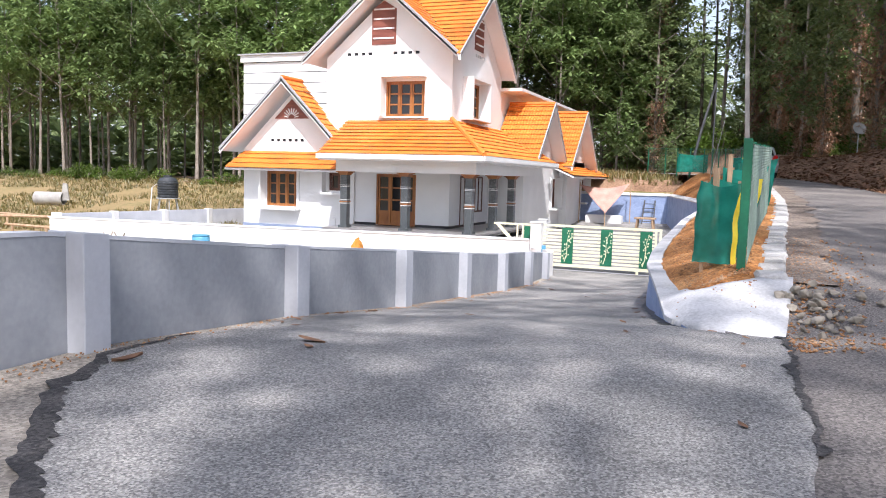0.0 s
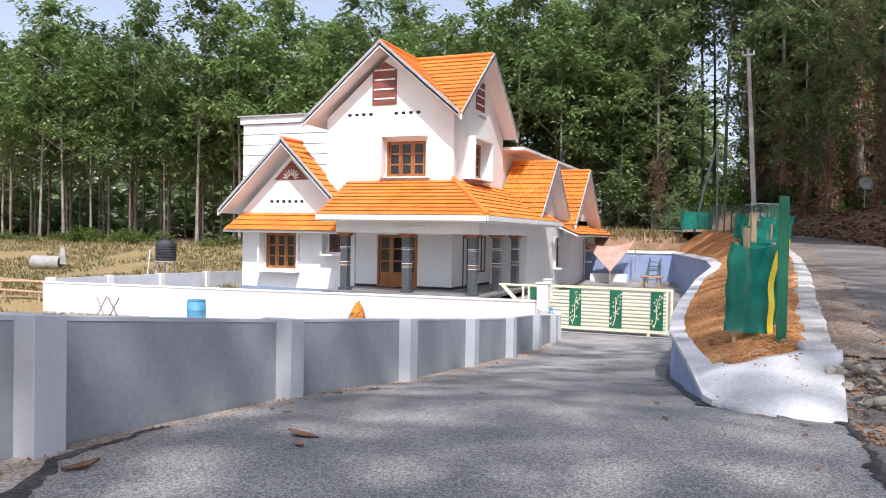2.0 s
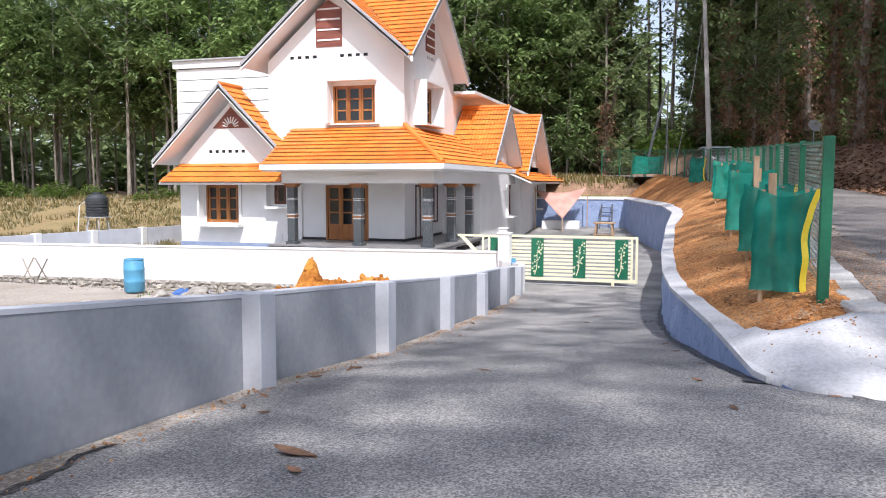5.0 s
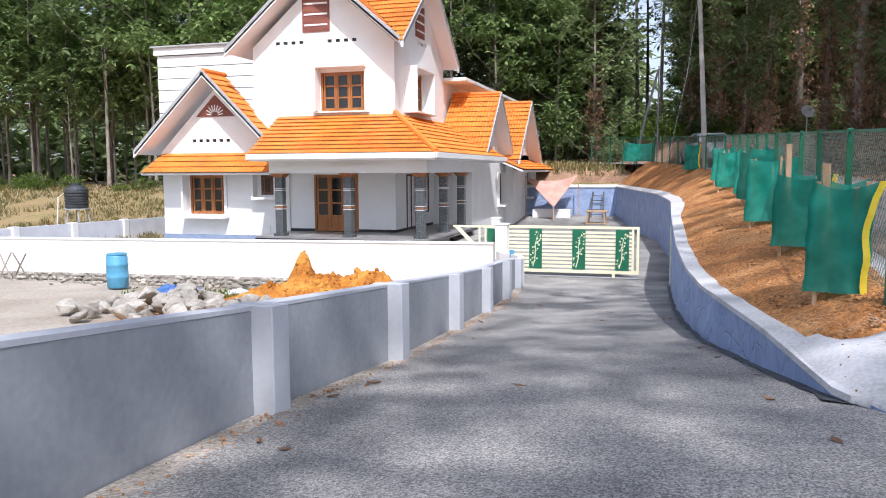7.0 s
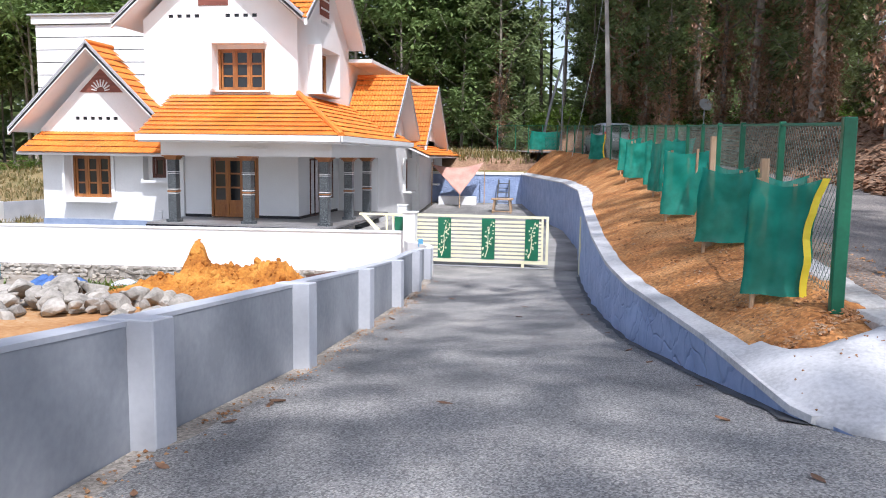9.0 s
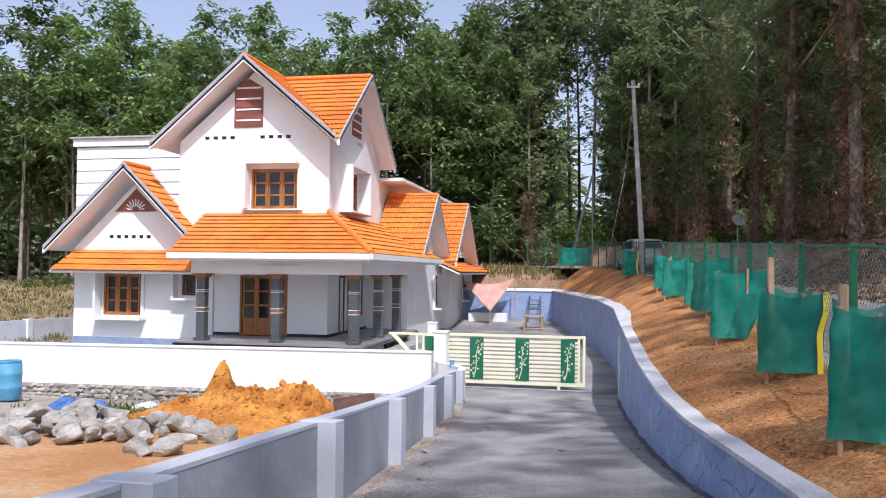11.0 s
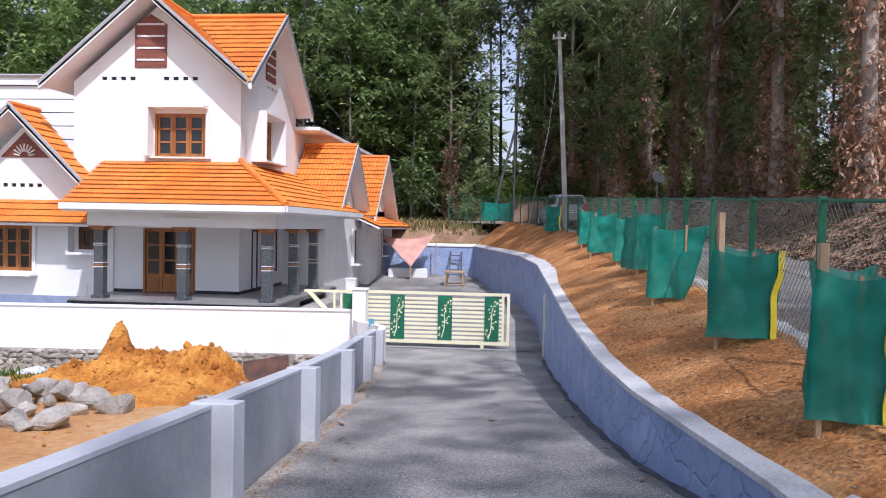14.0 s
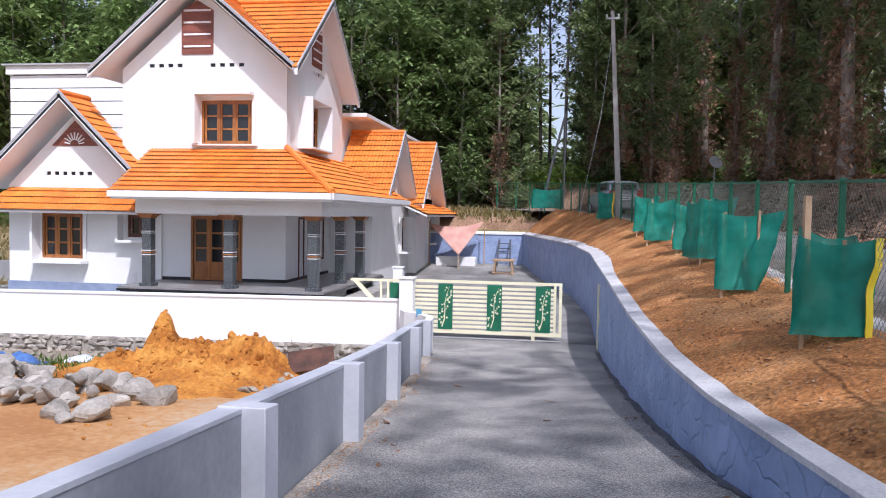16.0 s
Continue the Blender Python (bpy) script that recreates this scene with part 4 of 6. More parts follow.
# porch roof: hipped, round the front and the right side
PX0, PX1, PY0, PZ = -16.60, -9.82, 27.35, 2.66
PTOP = 4.15
tile_roof("roof", [(PX0, PY0, PZ), (PX1, PY0, PZ), (TX1, TY0, PTOP), (-17.0 + 0.05, TY0, PTOP)], pieces=True)
tile_roof("roof", [(PX1, PY0, PZ), (PX1, 38.0, PZ), (TX1, 38.0, PTOP), (TX1, TY0, PTOP)])
ridge_line([(PX1, PY0 + 0.02, PZ + 0.05), (TX1 + 0.02, TY0, PTOP + 0.06)], 0.10)
bm = bmesh.new()
box(bm, PX0 + 0.05, PX1 - 0.02, PY0 + 0.02, TY0, 2.44, 2.50)
box(bm, TX1, PX1 - 0.02, TY0, 38.2, 2.44, 2.50)
house_part("porch_ceiling", bm, "white")
bm = bmesh.new()
box(bm, PX0, PX1, PY0 - 0.06, PY0 + 0.02, 2.50, 2.68)
box(bm, PX1 - 0.02, PX1 + 0.06, PY0 - 0.06, 38.3, 2.50, 2.68)
box(bm, PX0 - 0.02, PX0 + 0.06, PY0 + 0.02, TY0, 2.50, 2.68)
house_part("fascia", bm, "white")
bm = bmesh.new()
box(bm, PX0 + 0.45, -10.35, 28.05, 28.35, 2.02, 2.44)
box(bm, -10.65, -10.35, 28.35, 36.0, 2.02, 2.44)
house_part("beam", bm, "white")

# porch floor, plinth and steps
bm = bmesh.new()
box(bm, -16.6, -10.2, 27.85, 30.4, FL - 0.06, FL)
box(bm, -12.3, -10.2, 30.4, 35.2, FL - 0.06, FL)
house_part("porch_floor", bm, "floor")
bm = bmesh.new()
box(bm, -16.62, -10.15, 27.80, 28.1, FL - 0.13, FL - 0.062)
box(bm, -16.55, -10.22, 27.9, 30.3, GZ, FL - 0.13)
box(bm, -10.5, -10.15, 28.1, 35.2, FL - 0.13, FL - 0.062)
house_part("plinth", bm, "black")
bm = bmesh.new()
box(bm, -10.2, -9.6, 28.2, 36, GZ, FL - 0.33)
box(bm, -9.6, -9.1, 28.0, 37, GZ, FL - 0.55)
house_part("side_step", bm, "concrete")
bm = bmesh.new()
box(bm, TX0 + 1.3, -15.56, TY0 - 0.02, TY0, FL, FL + 0.10)
house_part("skirting", bm, "black")
bm = bmesh.new()
box(bm, -13.76, TX1 + 0.02, TY0 - 0.02, TY0, FL, FL + 0.10)
house_part("skirting", bm, "black")
bm = bmesh.new()
box(bm, TX1, TX1 + 0.02, TY0 + 0.01, 35, FL, FL + 0.10)
house_part("skirting", bm, "black")


def pillar(x, y):
    w = 0.145
    bm = bmesh.new()
    box(bm, x - w, x + w, y - w, y + w, FL, 1.90)
    bmesh.ops.bevel(bm, geom=bm.edges[:], offset=0.015, segments=1, affect="EDGES")
    col = house_part("pillar", bm, "granite", "dark speckled granite porch pillar")
    for z0, z1, e, mt in ((FL, FL + 0.10, 0.05, "granite"), (0.77, 0.795, 0.012, "plate"), (0.825, 0.865, 0.016, "wood"), (0.90, 0.925, 0.012, "plate"), (1.42, 1.442, 0.012, "plate"), (1.475, 1.497, 0.012, "plate")):
        bm = bmesh.new()
        box(bm, x - w - e, x + w + e, y - w - e, y + w + e, z0, z1)
        part("band", bm, mt, col)
    bm = bmesh.new()
    for z0, z1, e in ((1.88, 1.93, 0.03), (1.93, 1.98, 0.07), (1.98, 2.02, 0.12)):
        box(bm, x - w - e, x + w + e, y - w - e, y + w + e, z0, z1)
    part("capital", bm, "wood", col, "stepped brown wooden capital")


for px, py in ((-15.80, 28.2), (-13.20, 28.2), (-10.62, 28.2), (-10.62, 30.95), (-10.62, 33.44)):
    pillar(px, py)

window(front(TY0 + 0.03), -15.56, -13.76, FL + 0.02, 1.96, 3, 3, name="door", door=True)
window(side(TX1 + 0.015), 31.6, 32.7, FL + 0.02, 1.96, 2, 3, "darkwood", name="door", door=True)
window(side(TX1 + 0.015), 33.4, 34.4, 0.4, 1.96, 2, 3, "darkwood")

# right-hand ground floor rooms
bm = bmesh.new()
box(bm, TX1 - 0.2, -10.62, 35.2, 35.4, GZ, 2.7)
wall_panel(bm, [(35.4, 2.9), (42.2, 2.9)], GZ, [(40.2, 41.2, 0.5, 1.95)], side(-10.62), 0.2)
wall_panel(bm, [(42.2, 2.9), (50.5, 2.9)], GZ, [(45.5, 46.6, 0.7, 1.95)], side(-10.25), 0.2)
box(bm, -12.0, -10.452, 42.203, 42.4, GZ, 2.9)
box(bm, -18, -10.452, 50.3, 50.5, GZ, 2.9)
house_part("wall", bm, "white")
window(side(-10.66), 40.2, 41.2, 0.5, 1.95, 2, 3, "darkwood")
surround(side(-10.62), 40.2, 41.2, 0.45, 2.0, 0.4, "lrb", near=(0.12, 0.4))
window(side(-10.29), 45.5, 46.6, 0.7, 1.95, 2, 3, "darkwood")
surround(side(-10.25), 45.5, 46.6, 0.65, 2.0, 0.4, "lrb", near=(0.12, 0.4))


def side_gable(xe, y0, y1, ym, ze, zr, x_in):
    tile_roof("roof", [(x_in, y0, ze), (xe, y0, ze), (xe, ym, zr), (x_in, ym, zr)])
    tile_roof("roof", [(xe, y1, ze), (x_in, y1, ze), (x_in, ym, zr), (xe, ym, zr)])
    ridge_line([(x_in, ym, zr + 0.03), (xe - 0.03, ym, zr + 0.03)], 0.10)
    rake((xe, y0, ze), (xe, ym, zr), (1, 0, 0))
    rake((xe, y1, ze), (xe, ym, zr), (1, 0, 0))
    bm = bmesh.new()
    wall_panel(bm, [(y0 + 0.7, ze + 0.45), (ym, zr - 0.25), (y1 - 0.7, ze + 0.45)], ze - 0.5, [(ym - 0.8 + 0.36 * k, ym - 0.62 + 0.36 * k, ze + 0.60, ze + 0.72) for k in range(4)], side(xe - 0.65), 0.2)
    house_part("wall", bm, "white")


side_gable(-10.0, 35.4, 41.0, 38.2, 2.80, 5.50, TX1)
side_gable(-9.6, 40.6, 47.2, 43.9, 2.60, 5.55, TX1)
tile_roof("roof", [(-9.15, 39.0, 2.12), (-9.15, 49.5, 2.12), (-10.3, 49.5, 2.62), (-10.3, 39.0, 2.62)])

# back block with a projecting slab
bm = bmesh.new()
box(bm, -18.0, -12.4, 36.75, 49, 0, 6.0)
house_part("wall", bm, "white")
bm = bmesh.new()
box(bm, -18.2, -11.3, 36.8, 49.3, 6.0, 6.14)
house_part("roof_slab", bm, "white")

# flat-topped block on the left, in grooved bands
# the core is coloured dark, so the gaps between bands show as dark lines
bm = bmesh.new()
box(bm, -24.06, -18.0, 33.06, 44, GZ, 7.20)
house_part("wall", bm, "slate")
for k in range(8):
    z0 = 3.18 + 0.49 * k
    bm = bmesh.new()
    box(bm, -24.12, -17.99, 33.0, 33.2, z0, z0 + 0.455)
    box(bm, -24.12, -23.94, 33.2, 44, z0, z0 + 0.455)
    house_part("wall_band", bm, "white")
bm = bmesh.new()
box(bm, -24.24, -17.99, 32.9, 44.1, 7.10, 7.42)
house_part("parapet", bm, "white")
bm = bmesh.new()
box(bm, -24.34, -17.99, 32.8, 44.2, 7.42, 7.48)
house_part("parapet_trim", bm, "steel")

# left wing
WX0, WX1, WY = -22.1, -17.2, 30.3
wx = -19.63
wtop = [(WX0, 2.9), (wx, 5.3), (WX1, 2.95)]
bm = bmesh.new()
wall_panel(bm, wtop, GZ, [(-20.89, -19.36, 0.44, 1.96), (-17.75, -16.95 - 0.26, 1.2, 1.95)] + [(-20.70 + 0.30 * k, -20.53 + 0.30 * k, 3.24, 3.36) for k in range(6)], front(WY), 0.22)
box(bm, WX0, WX0 + 0.2, WY + 0.22, 33.0, GZ, 2.9)
box(bm, WX1, -16.55, WY, WY + 0.2, GZ, 2.5)
house_part("wall", bm, "white")
# the same added dark sheet behind the wing's openings
bm = bmesh.new()
box(bm, WX0 + 0.3, WX1, WY + 0.7, WY + 0.72, GZ, 2.9)
house_part("dark_backing", bm, "darkwood")
bm = bmesh.new()
box(bm, WX0 - 0.03, -16.6, WY - 0.04, WY + 0.1, GZ, -0.36)
house_part("plinth", bm, "plinth", "blue-grey plinth band")
window(front(WY + 0.05), -20.89, -19.36, 0.44, 1.96, 3, 3)
surround(front(WY), -20.92, -19.33, 0.38, 2.0, 0.45, "lrb", 0.1, near=(0.45, 0.07))
window(front(WY + 0.05), -17.75, -17.21, 1.2, 1.95, 1, 1, "darkwood")
surround(front(WY), -17.9, -16.9, 1.12, 2.0, 0.35, "lb")
WF = 29.45
tile_roof("roof", [(-22.8, WF + 1.6, 2.85), (-22.8, WF, 2.85), (wx, WF, 5.85), (wx, WF + 1.6, 5.85)])
tile_roof("roof", [(-16.95, WF, 3.20), (-16.95, WF + 0.9, 3.20), (wx, WF + 1.6, 5.85), (wx, WF, 5.85)])
ridge_line([(wx, WF + 0.05, 5.88), (wx, WF + 1.6, 5.88)], 0.10)
rake((-22.8, WF, 2.85), (wx, WF, 5.85), (0, -1, 0))
rake((-16.95, WF, 3.20), (wx, WF, 5.85), (0, -1, 0))
tile_roof("roof", [(-22.45, 29.35, 2.05), (-16.6, 29.35, 2.05), (-16.6, WY, 2.80), (-22.05, WY, 2.80)])
bm = bmesh.new()
slab(bm, [(wx - 0.85, WY - 0.03, 4.22), (wx + 0.85, WY - 0.03, 4.22), (wx, WY - 0.03, 5.05)], (0, 0.05, 0))
sunpanel = house_part("sunburst_panel", bm, "louver", "red-brown triangle with a white sunburst")
for k in range(9):
    a = radians(12 + k * 19.5)
    r1 = 0.42 if k not in (0, 8) else 0.36
    bm = bmesh.new()
    c, s_ = math.cos(a), math.sin(a)
    q = [(0.16 * c - 0.02 * s_, 0.16 * s_ + 0.02 * c), (r1 * c - 0.02 * s_, r1 * s_ + 0.02 * c), (r1 * c + 0.02 * s_, r1 * s_ - 0.02 * c), (0.16 * c + 0.02 * s_, 0.16 * s_ - 0.02 * c)]
    slab(bm, [(wx + a_, WY - 0.032, 4.25 + b_) for a_, b_ in q], (0, -0.02, 0))
    part("ray", bm, "white", sunpanel)
tagged(house, "white two-storey gabled house with orange tiled roofs and granite porch pillars", "house")


# ---- gate ----
def gate():
    g = empty("sliding_gate", 0, 0, 0)
    Y, x0, x1, z0, z1 = 25.27, -6.93, -3.30, -0.84, 0.47

    def bars(name, boxes, mat="cream", parent=g, label=""):
        bm = bmesh.new()
        for b in boxes:
            box(bm, *b)
        return part(name, bm, mat, parent, label)
    bars("frame", [(x0, x1, Y, Y + 0.05, z1 - 0.07, z1), (x0, x1, Y, Y + 0.05, z0, z0 + 0.09), (x1 - 0.07, x1, Y, Y + 0.05, z0 + 0.09, z1 - 0.07), (x1 - 0.20, x1 - 0.14, Y + 0.004, Y + 0.046, z0 + 0.09, z1 - 0.07)])
    z = z0 + 0.14
    while z < z1 - 0.12:
        bars("slat", [(x0, x1 - 0.20, Y + 0.01, Y + 0.04, z, z + 0.062)])
        z += 0.107
    for a in (-6.32, -5.11, -3.93):
        p = bars("panel", [(a, a + 0.36, Y - 0.012, Y + 0.008, z0 + 0.10, z1 - 0.09)], "green", g, "green panel with a cream leaf pattern")
        rnd = random.Random(int(a * 100))
        bm = bmesh.new()
        stem = [(a + 0.10 + 0.16 * t + 0.03 * math.sin(7 * t), Y - 0.016, z0 + 0.16 + 1.0 * t) for t in (0, 0.2, 0.4, 0.6, 0.8, 1)]
        tube(bm, stem, [0.016, 0.013, 0.011, 0.009, 0.007, 0.004], 5)
        part("stem", bm, "cream", p)
        for k in range(26):
            t = 0.08 + 0.9 * k / 26
            cx_, cz_ = a + 0.10 + 0.16 * t + rnd.uniform(-0.11, 0.12), z0 + 0.16 + 1.0 * t + rnd.uniform(-0.03, 0.03)
            cx_ = min(a + 0.32, max(a + 0.04, cx_))
            ang, r = rnd.uniform(0, 6.28), rnd.uniform(0.022, 0.04)
            bm = bmesh.new()
            pts = []
            for j in range(10):
                q = r if j % 2 == 0 else r * 0.45
                pts.append((cx_ + q * math.cos(ang + j * 0.628), Y - 0.014, cz_ + q * math.sin(ang + j * 0.628)))
            slab(bm, pts, (0, -0.006, 0))
            part("leaf_motif", bm, "cream", p)
    # counterweight tail behind the pier
    bm = bmesh.new()
    box(bm, -8.56, x0, Y, Y + 0.05, z1 - 0.08, z1 - 0.02)
    slab(bm, [(-8.5, Y, z1 - 0.08), (-8.36, Y, z1 - 0.08), (-7.25, Y, z0 + 0.1), (-7.40, Y, z0 + 0.1)], (0, 0.05, 0))
    for a in (-7.80, -7.62):
        box(bm, a, a + 0.05, Y, Y + 0.05, z0, z1 - 0.08)
    box(bm, -7.9, x0, Y, Y + 0.05, z0, z0 + 0.07)
    part("tail", bm, "cream", g)
    bars("panel", [(-7.54, -7.26, Y - 0.01, Y + 0.01, z0 + 0.1, z1 - 0.1)], "green")
    bars("foot", [(-4.02, -3.94, Y + 0.0, Y + 0.05, z0 - 0.10, z0)])
    bars("stop_rail", [(x0 + 0.1, x1, Y + 0.01, Y + 0.04, z0 - 0.12, z0 - 0.09)], "steel")
    tagged(g, "closed cream slatted sliding gate with green leaf panels", "gate")
    bm = bmesh.new()
    box(bm, -2.50, -2.40, 24.45, 24.55, -1.05, 0.55)
    bmesh.ops.bevel(bm, geom=bm.edges[:], offset=0.008, segments=1, affect="EDGES")
    tagged(part("gate_post", bm, "cream"), "slim cream steel post at the gate", "post")


gate()


# ---- chain-link fence ----
def chain_fence():
    f = empty("fence", -0.9, 10.2, 1.0)
    inv = f.matrix_basis.inverted()
    pts, y = [], 10.2
    while y < 52:
        pts.append((along(FENCE, y), y))
        y += 1.95 if y < 38 else 1.5
    H = 1.30
    for k, (x, y) in enumerate(pts):
        z = fence_z(y)
        w = 0.030 if k else 0.045
        bm = bmesh.new()
        box(bm, x - w, x + w, y - w * 0.8, y + w * 0.8, z - 0.25, z + H + (0.03 if k else 0.05))
        bmesh.ops.bevel(bm, geom=bm.edges[:], offset=0.006, segments=1, affect="EDGES")
        local(part("post", bm, "green", f), f)
    for (xa, ya), (xb, yb) in zip(pts, pts[1:]):
        a, b = Vector((xa + 0.05, ya, fence_z(ya) + 0.02)), Vector((xb + 0.05, yb, fence_z(yb) + 0.02))
        along_v = b - a
        length = along_v.length
        u = along_v / length
        pitch = 0.085 if ya < 22 else 0.16
        r = 0.0022 if ya < 22 else 0.004
        bm = bmesh.new()
        n = int((length + H) / pitch)
        h = H - 0.03
        for j in range(n + 1):
            s0 = j * pitch - h
            for sg in (1, -1):
                lo, hi = (s0, s0 + h) if sg == 1 else (s0 + h, s0)
                p0, p1 = (lo, 0.0), (hi, h)
                # clip to the bay
                d0, d1 = p0[0], p1[0]
                t0, t1 = 0.0, 1.0
                if d0 < 0:
                    t0 = -d0 / (d1 - d0)
                if d0 > length:
                    t0 = (length - d0) / (d1 - d0)
                if d1 > length:
                    t1 = (length - d0) / (d1 - d0)
                if d1 < 0:
                    t1 = -d0 / (d1 - d0)
                if t1 - t0 < 0.02:
                    continue
                q0 = a + u * (d0 + (d1 - d0) * t0) + Vector((0, 0, h * t0))
                q1 = a + u * (d0 + (d1 - d0) * t1) + Vector((0, 0, h * t1))
                tube(bm, [q0, q1], r, 3)
        for zz in (0.02, h / 2, h):
            tube(bm, [a + Vector((0, 0, zz)), b + Vector((0, 0, zz))], r * 1.6, 4)
        local(part("mesh_panel", bm, "wire", f), f)
        bm = bmesh.new()
        tube(bm, [a + Vector((-0.05, 0, h + 0.01)), b + Vector((-0.05, 0, h + 0.01))], 0.016, 6)
        local(part("top_rail", bm, "green", f), f)
    tagged(f, "green chain-link fence with green steel posts along the bank", "fence")


M["wire"] = material("green_coated_wire", [(0.10, 0.16, 0.12), (0.20, 0.25, 0.21)], 3, 30, 0.0, 0.5)
chain_fence()


# ---- planting guards ----
def guard(x, y, w, d, h, turn, yellow, seed, tall=0.0, flare=0.0):
    rnd = random.Random(seed)
    z = bank_z(x + w / 2, y)
    g = empty("planting_guard", x, y, z, turn)
    cor = [(0, 0), (w, rnd.uniform(-0.05, 0.05)), (w * rnd.uniform(0.85, 1.0), d), (w * 0.12, d * rnd.uniform(0.8, 1.0))]
    lift = 0.05
    n, m = 40, 14
    verts, faces = [], []
    per = []
    for k in range(4):
        a, b = Vector(cor[k]), Vector(cor[(k + 1) % 4])
        per += [(a + (b - a) * j / 10, j / 10, k) for j in range(10)]
    off = rnd.uniform(0, 40)
    cxy = Vector((w / 2, d / 2))
    tops = [h + rnd.uniform(-0.02, 0.10) for _ in range(4)]
    for r in range(m + 1):
        s = r / m
        for p, t, k in per:
            top_h = tops[k] * (1 - t) + tops[(k + 1) % 4] * t - 0.07 * math.sin(math.pi * t)
            zz = lift + (top_h - lift) * s + (1 - s) * 0.02 * noise.noise((p.x * 4 + off, p.y * 4, 1))
            inw = 0.05 * math.sin(math.pi * t) * (0.4 + math.sin(math.pi * s)) + 0.035 * noise.noise((p.x * 5 + off, p.y * 5, s * 3)) + 0.022 * noise.noise((p.x * 14 + off, p.y * 14, s * 5)) + 0.016 * math.sin(9 * (p.x + p.y) + 6 * s + off) * s
            q = p + (cxy - p) * (inw / max(0.1, (cxy - p).length)) * 1.3
            skew = 0.04 * (1 - s) - flare * s * max(0.0, p.x / w) ** 2
            verts.append((q.x - skew, q.y, zz))
    c = len(per)
    for r in range(m):
        for k in range(c):
            faces.append((r * c + k, r * c + (k + 1) % c, (r + 1) * c + (k + 1) % c, (r + 1) * c + k))
    sheet("net", verts, faces, "net", g)
    for k, (a, b) in enumerate(cor):
        bm = bmesh.new()
        t = tops[k] + (tall if k == 3 else rnd.uniform(-0.10, 0.0))
        e = 0.03 if not (k == 3 and tall) else 0.055
        ix, iy = (0.055 if a < w / 2 else -0.055), (0.06 if b < d / 2 else -0.06)
        tube(bm, [(a + ix, b + iy, -0.15), (a + ix + rnd.uniform(-0.02, 0.02), b + iy, t)], [e * 0.75, e * 0.7], 5)
        part("stake", bm, "stake", g)
    if yellow:
        k = c // 4
        bm = bmesh.new()
        rings = []
        for r in range(m + 1):
            v = Vector(verts[r * c + k]) + Vector((0.012, -0.012, 0))
            bow = -0.05 * math.sin(math.pi * r / m)
            rings.append([v + Vector((bow - 0.030, -0.012, 0)), v + Vector((bow + 0.022, -0.016, 0)), v + Vector((bow + 0.022, 0.012, 0)), v + Vector((bow - 0.030, 0.012, 0))])
        loft(bm, rings)
        part("selvedge", bm, "yellow", g, "bright yellow net edge")
    return tagged(g, "green shade-net guard on wooden stakes round a sapling pit", "plant guard", "plant guards on the bank")


for k, (gx, gy, gw, gd, gh, gt, gyel, tall, flare) in enumerate((
        (-1.40, 10.78, 0.46, 0.48, 0.98, -12, True, 0.10, 0.05), (-1.34, 13.46, 0.58, 0.50, 0.90, -7, True, 0.28, 0.04), (-1.37, 16.72, 0.52, 0.55, 1.00, -4, False, 0.0, 0.26),
        (-1.03, 20.1, 0.60, 0.6, 1.03, 22, False, 0.0, 0.10), (-1.10, 22.6, 0.50, 0.5, 0.92, -6, False, 0.0, 0.04), (-1.34, 25.9, 0.66, 0.6, 0.98, -8, False, 0.0, 0.05),
        (-1.26, 29.4, 0.52, 0.55, 1.00, 3, False, 0.0, 0.16), (-1.96, 37.3, 0.60, 0.5, 1.05, 0, True, 0.0, 0.0), (-4.9, 46.6, 1.6, 0.8, 1.0, 5, False, 0.0, 0.0))):
    guard(gx, gy, gw, gd, gh, gt, gyel, 30 + k, tall, flare)


# ---- trees ----
def leaf_quads(verts, faces, at, rnd, count, size, droop):
    """A spray of long leaves round a twig end."""
    for _ in range(count):
        az = rnd.uniform(0, 2 * math.pi)
        el = rnd.uniform(-0.6, 0.75) - droop
        d = Vector((math.cos(az) * math.cos(el), math.sin(az) * math.cos(el), math.sin(el)))
        sd = d.cross(Vector((rnd.uniform(-0.4, 0.4), rnd.uniform(-0.4, 0.4), 1))).normalized()
        ln = size * rnd.uniform(0.7, 1.25)
        wd = ln * 0.24
        o = at + d * (0.12 * ln) + Vector((rnd.uniform(-1, 1), rnd.uniform(-1, 1), rnd.uniform(-1, 1))) * size * 0.35
        base = len(verts)
        tip = o + d * ln - Vector((0, 0, 0.18 * ln))
        mid = o + d * ln * 0.5
        verts += [o, mid + sd * wd, tip, mid - sd * wd]
        faces.append((base, base + 1, base + 2, base + 3))


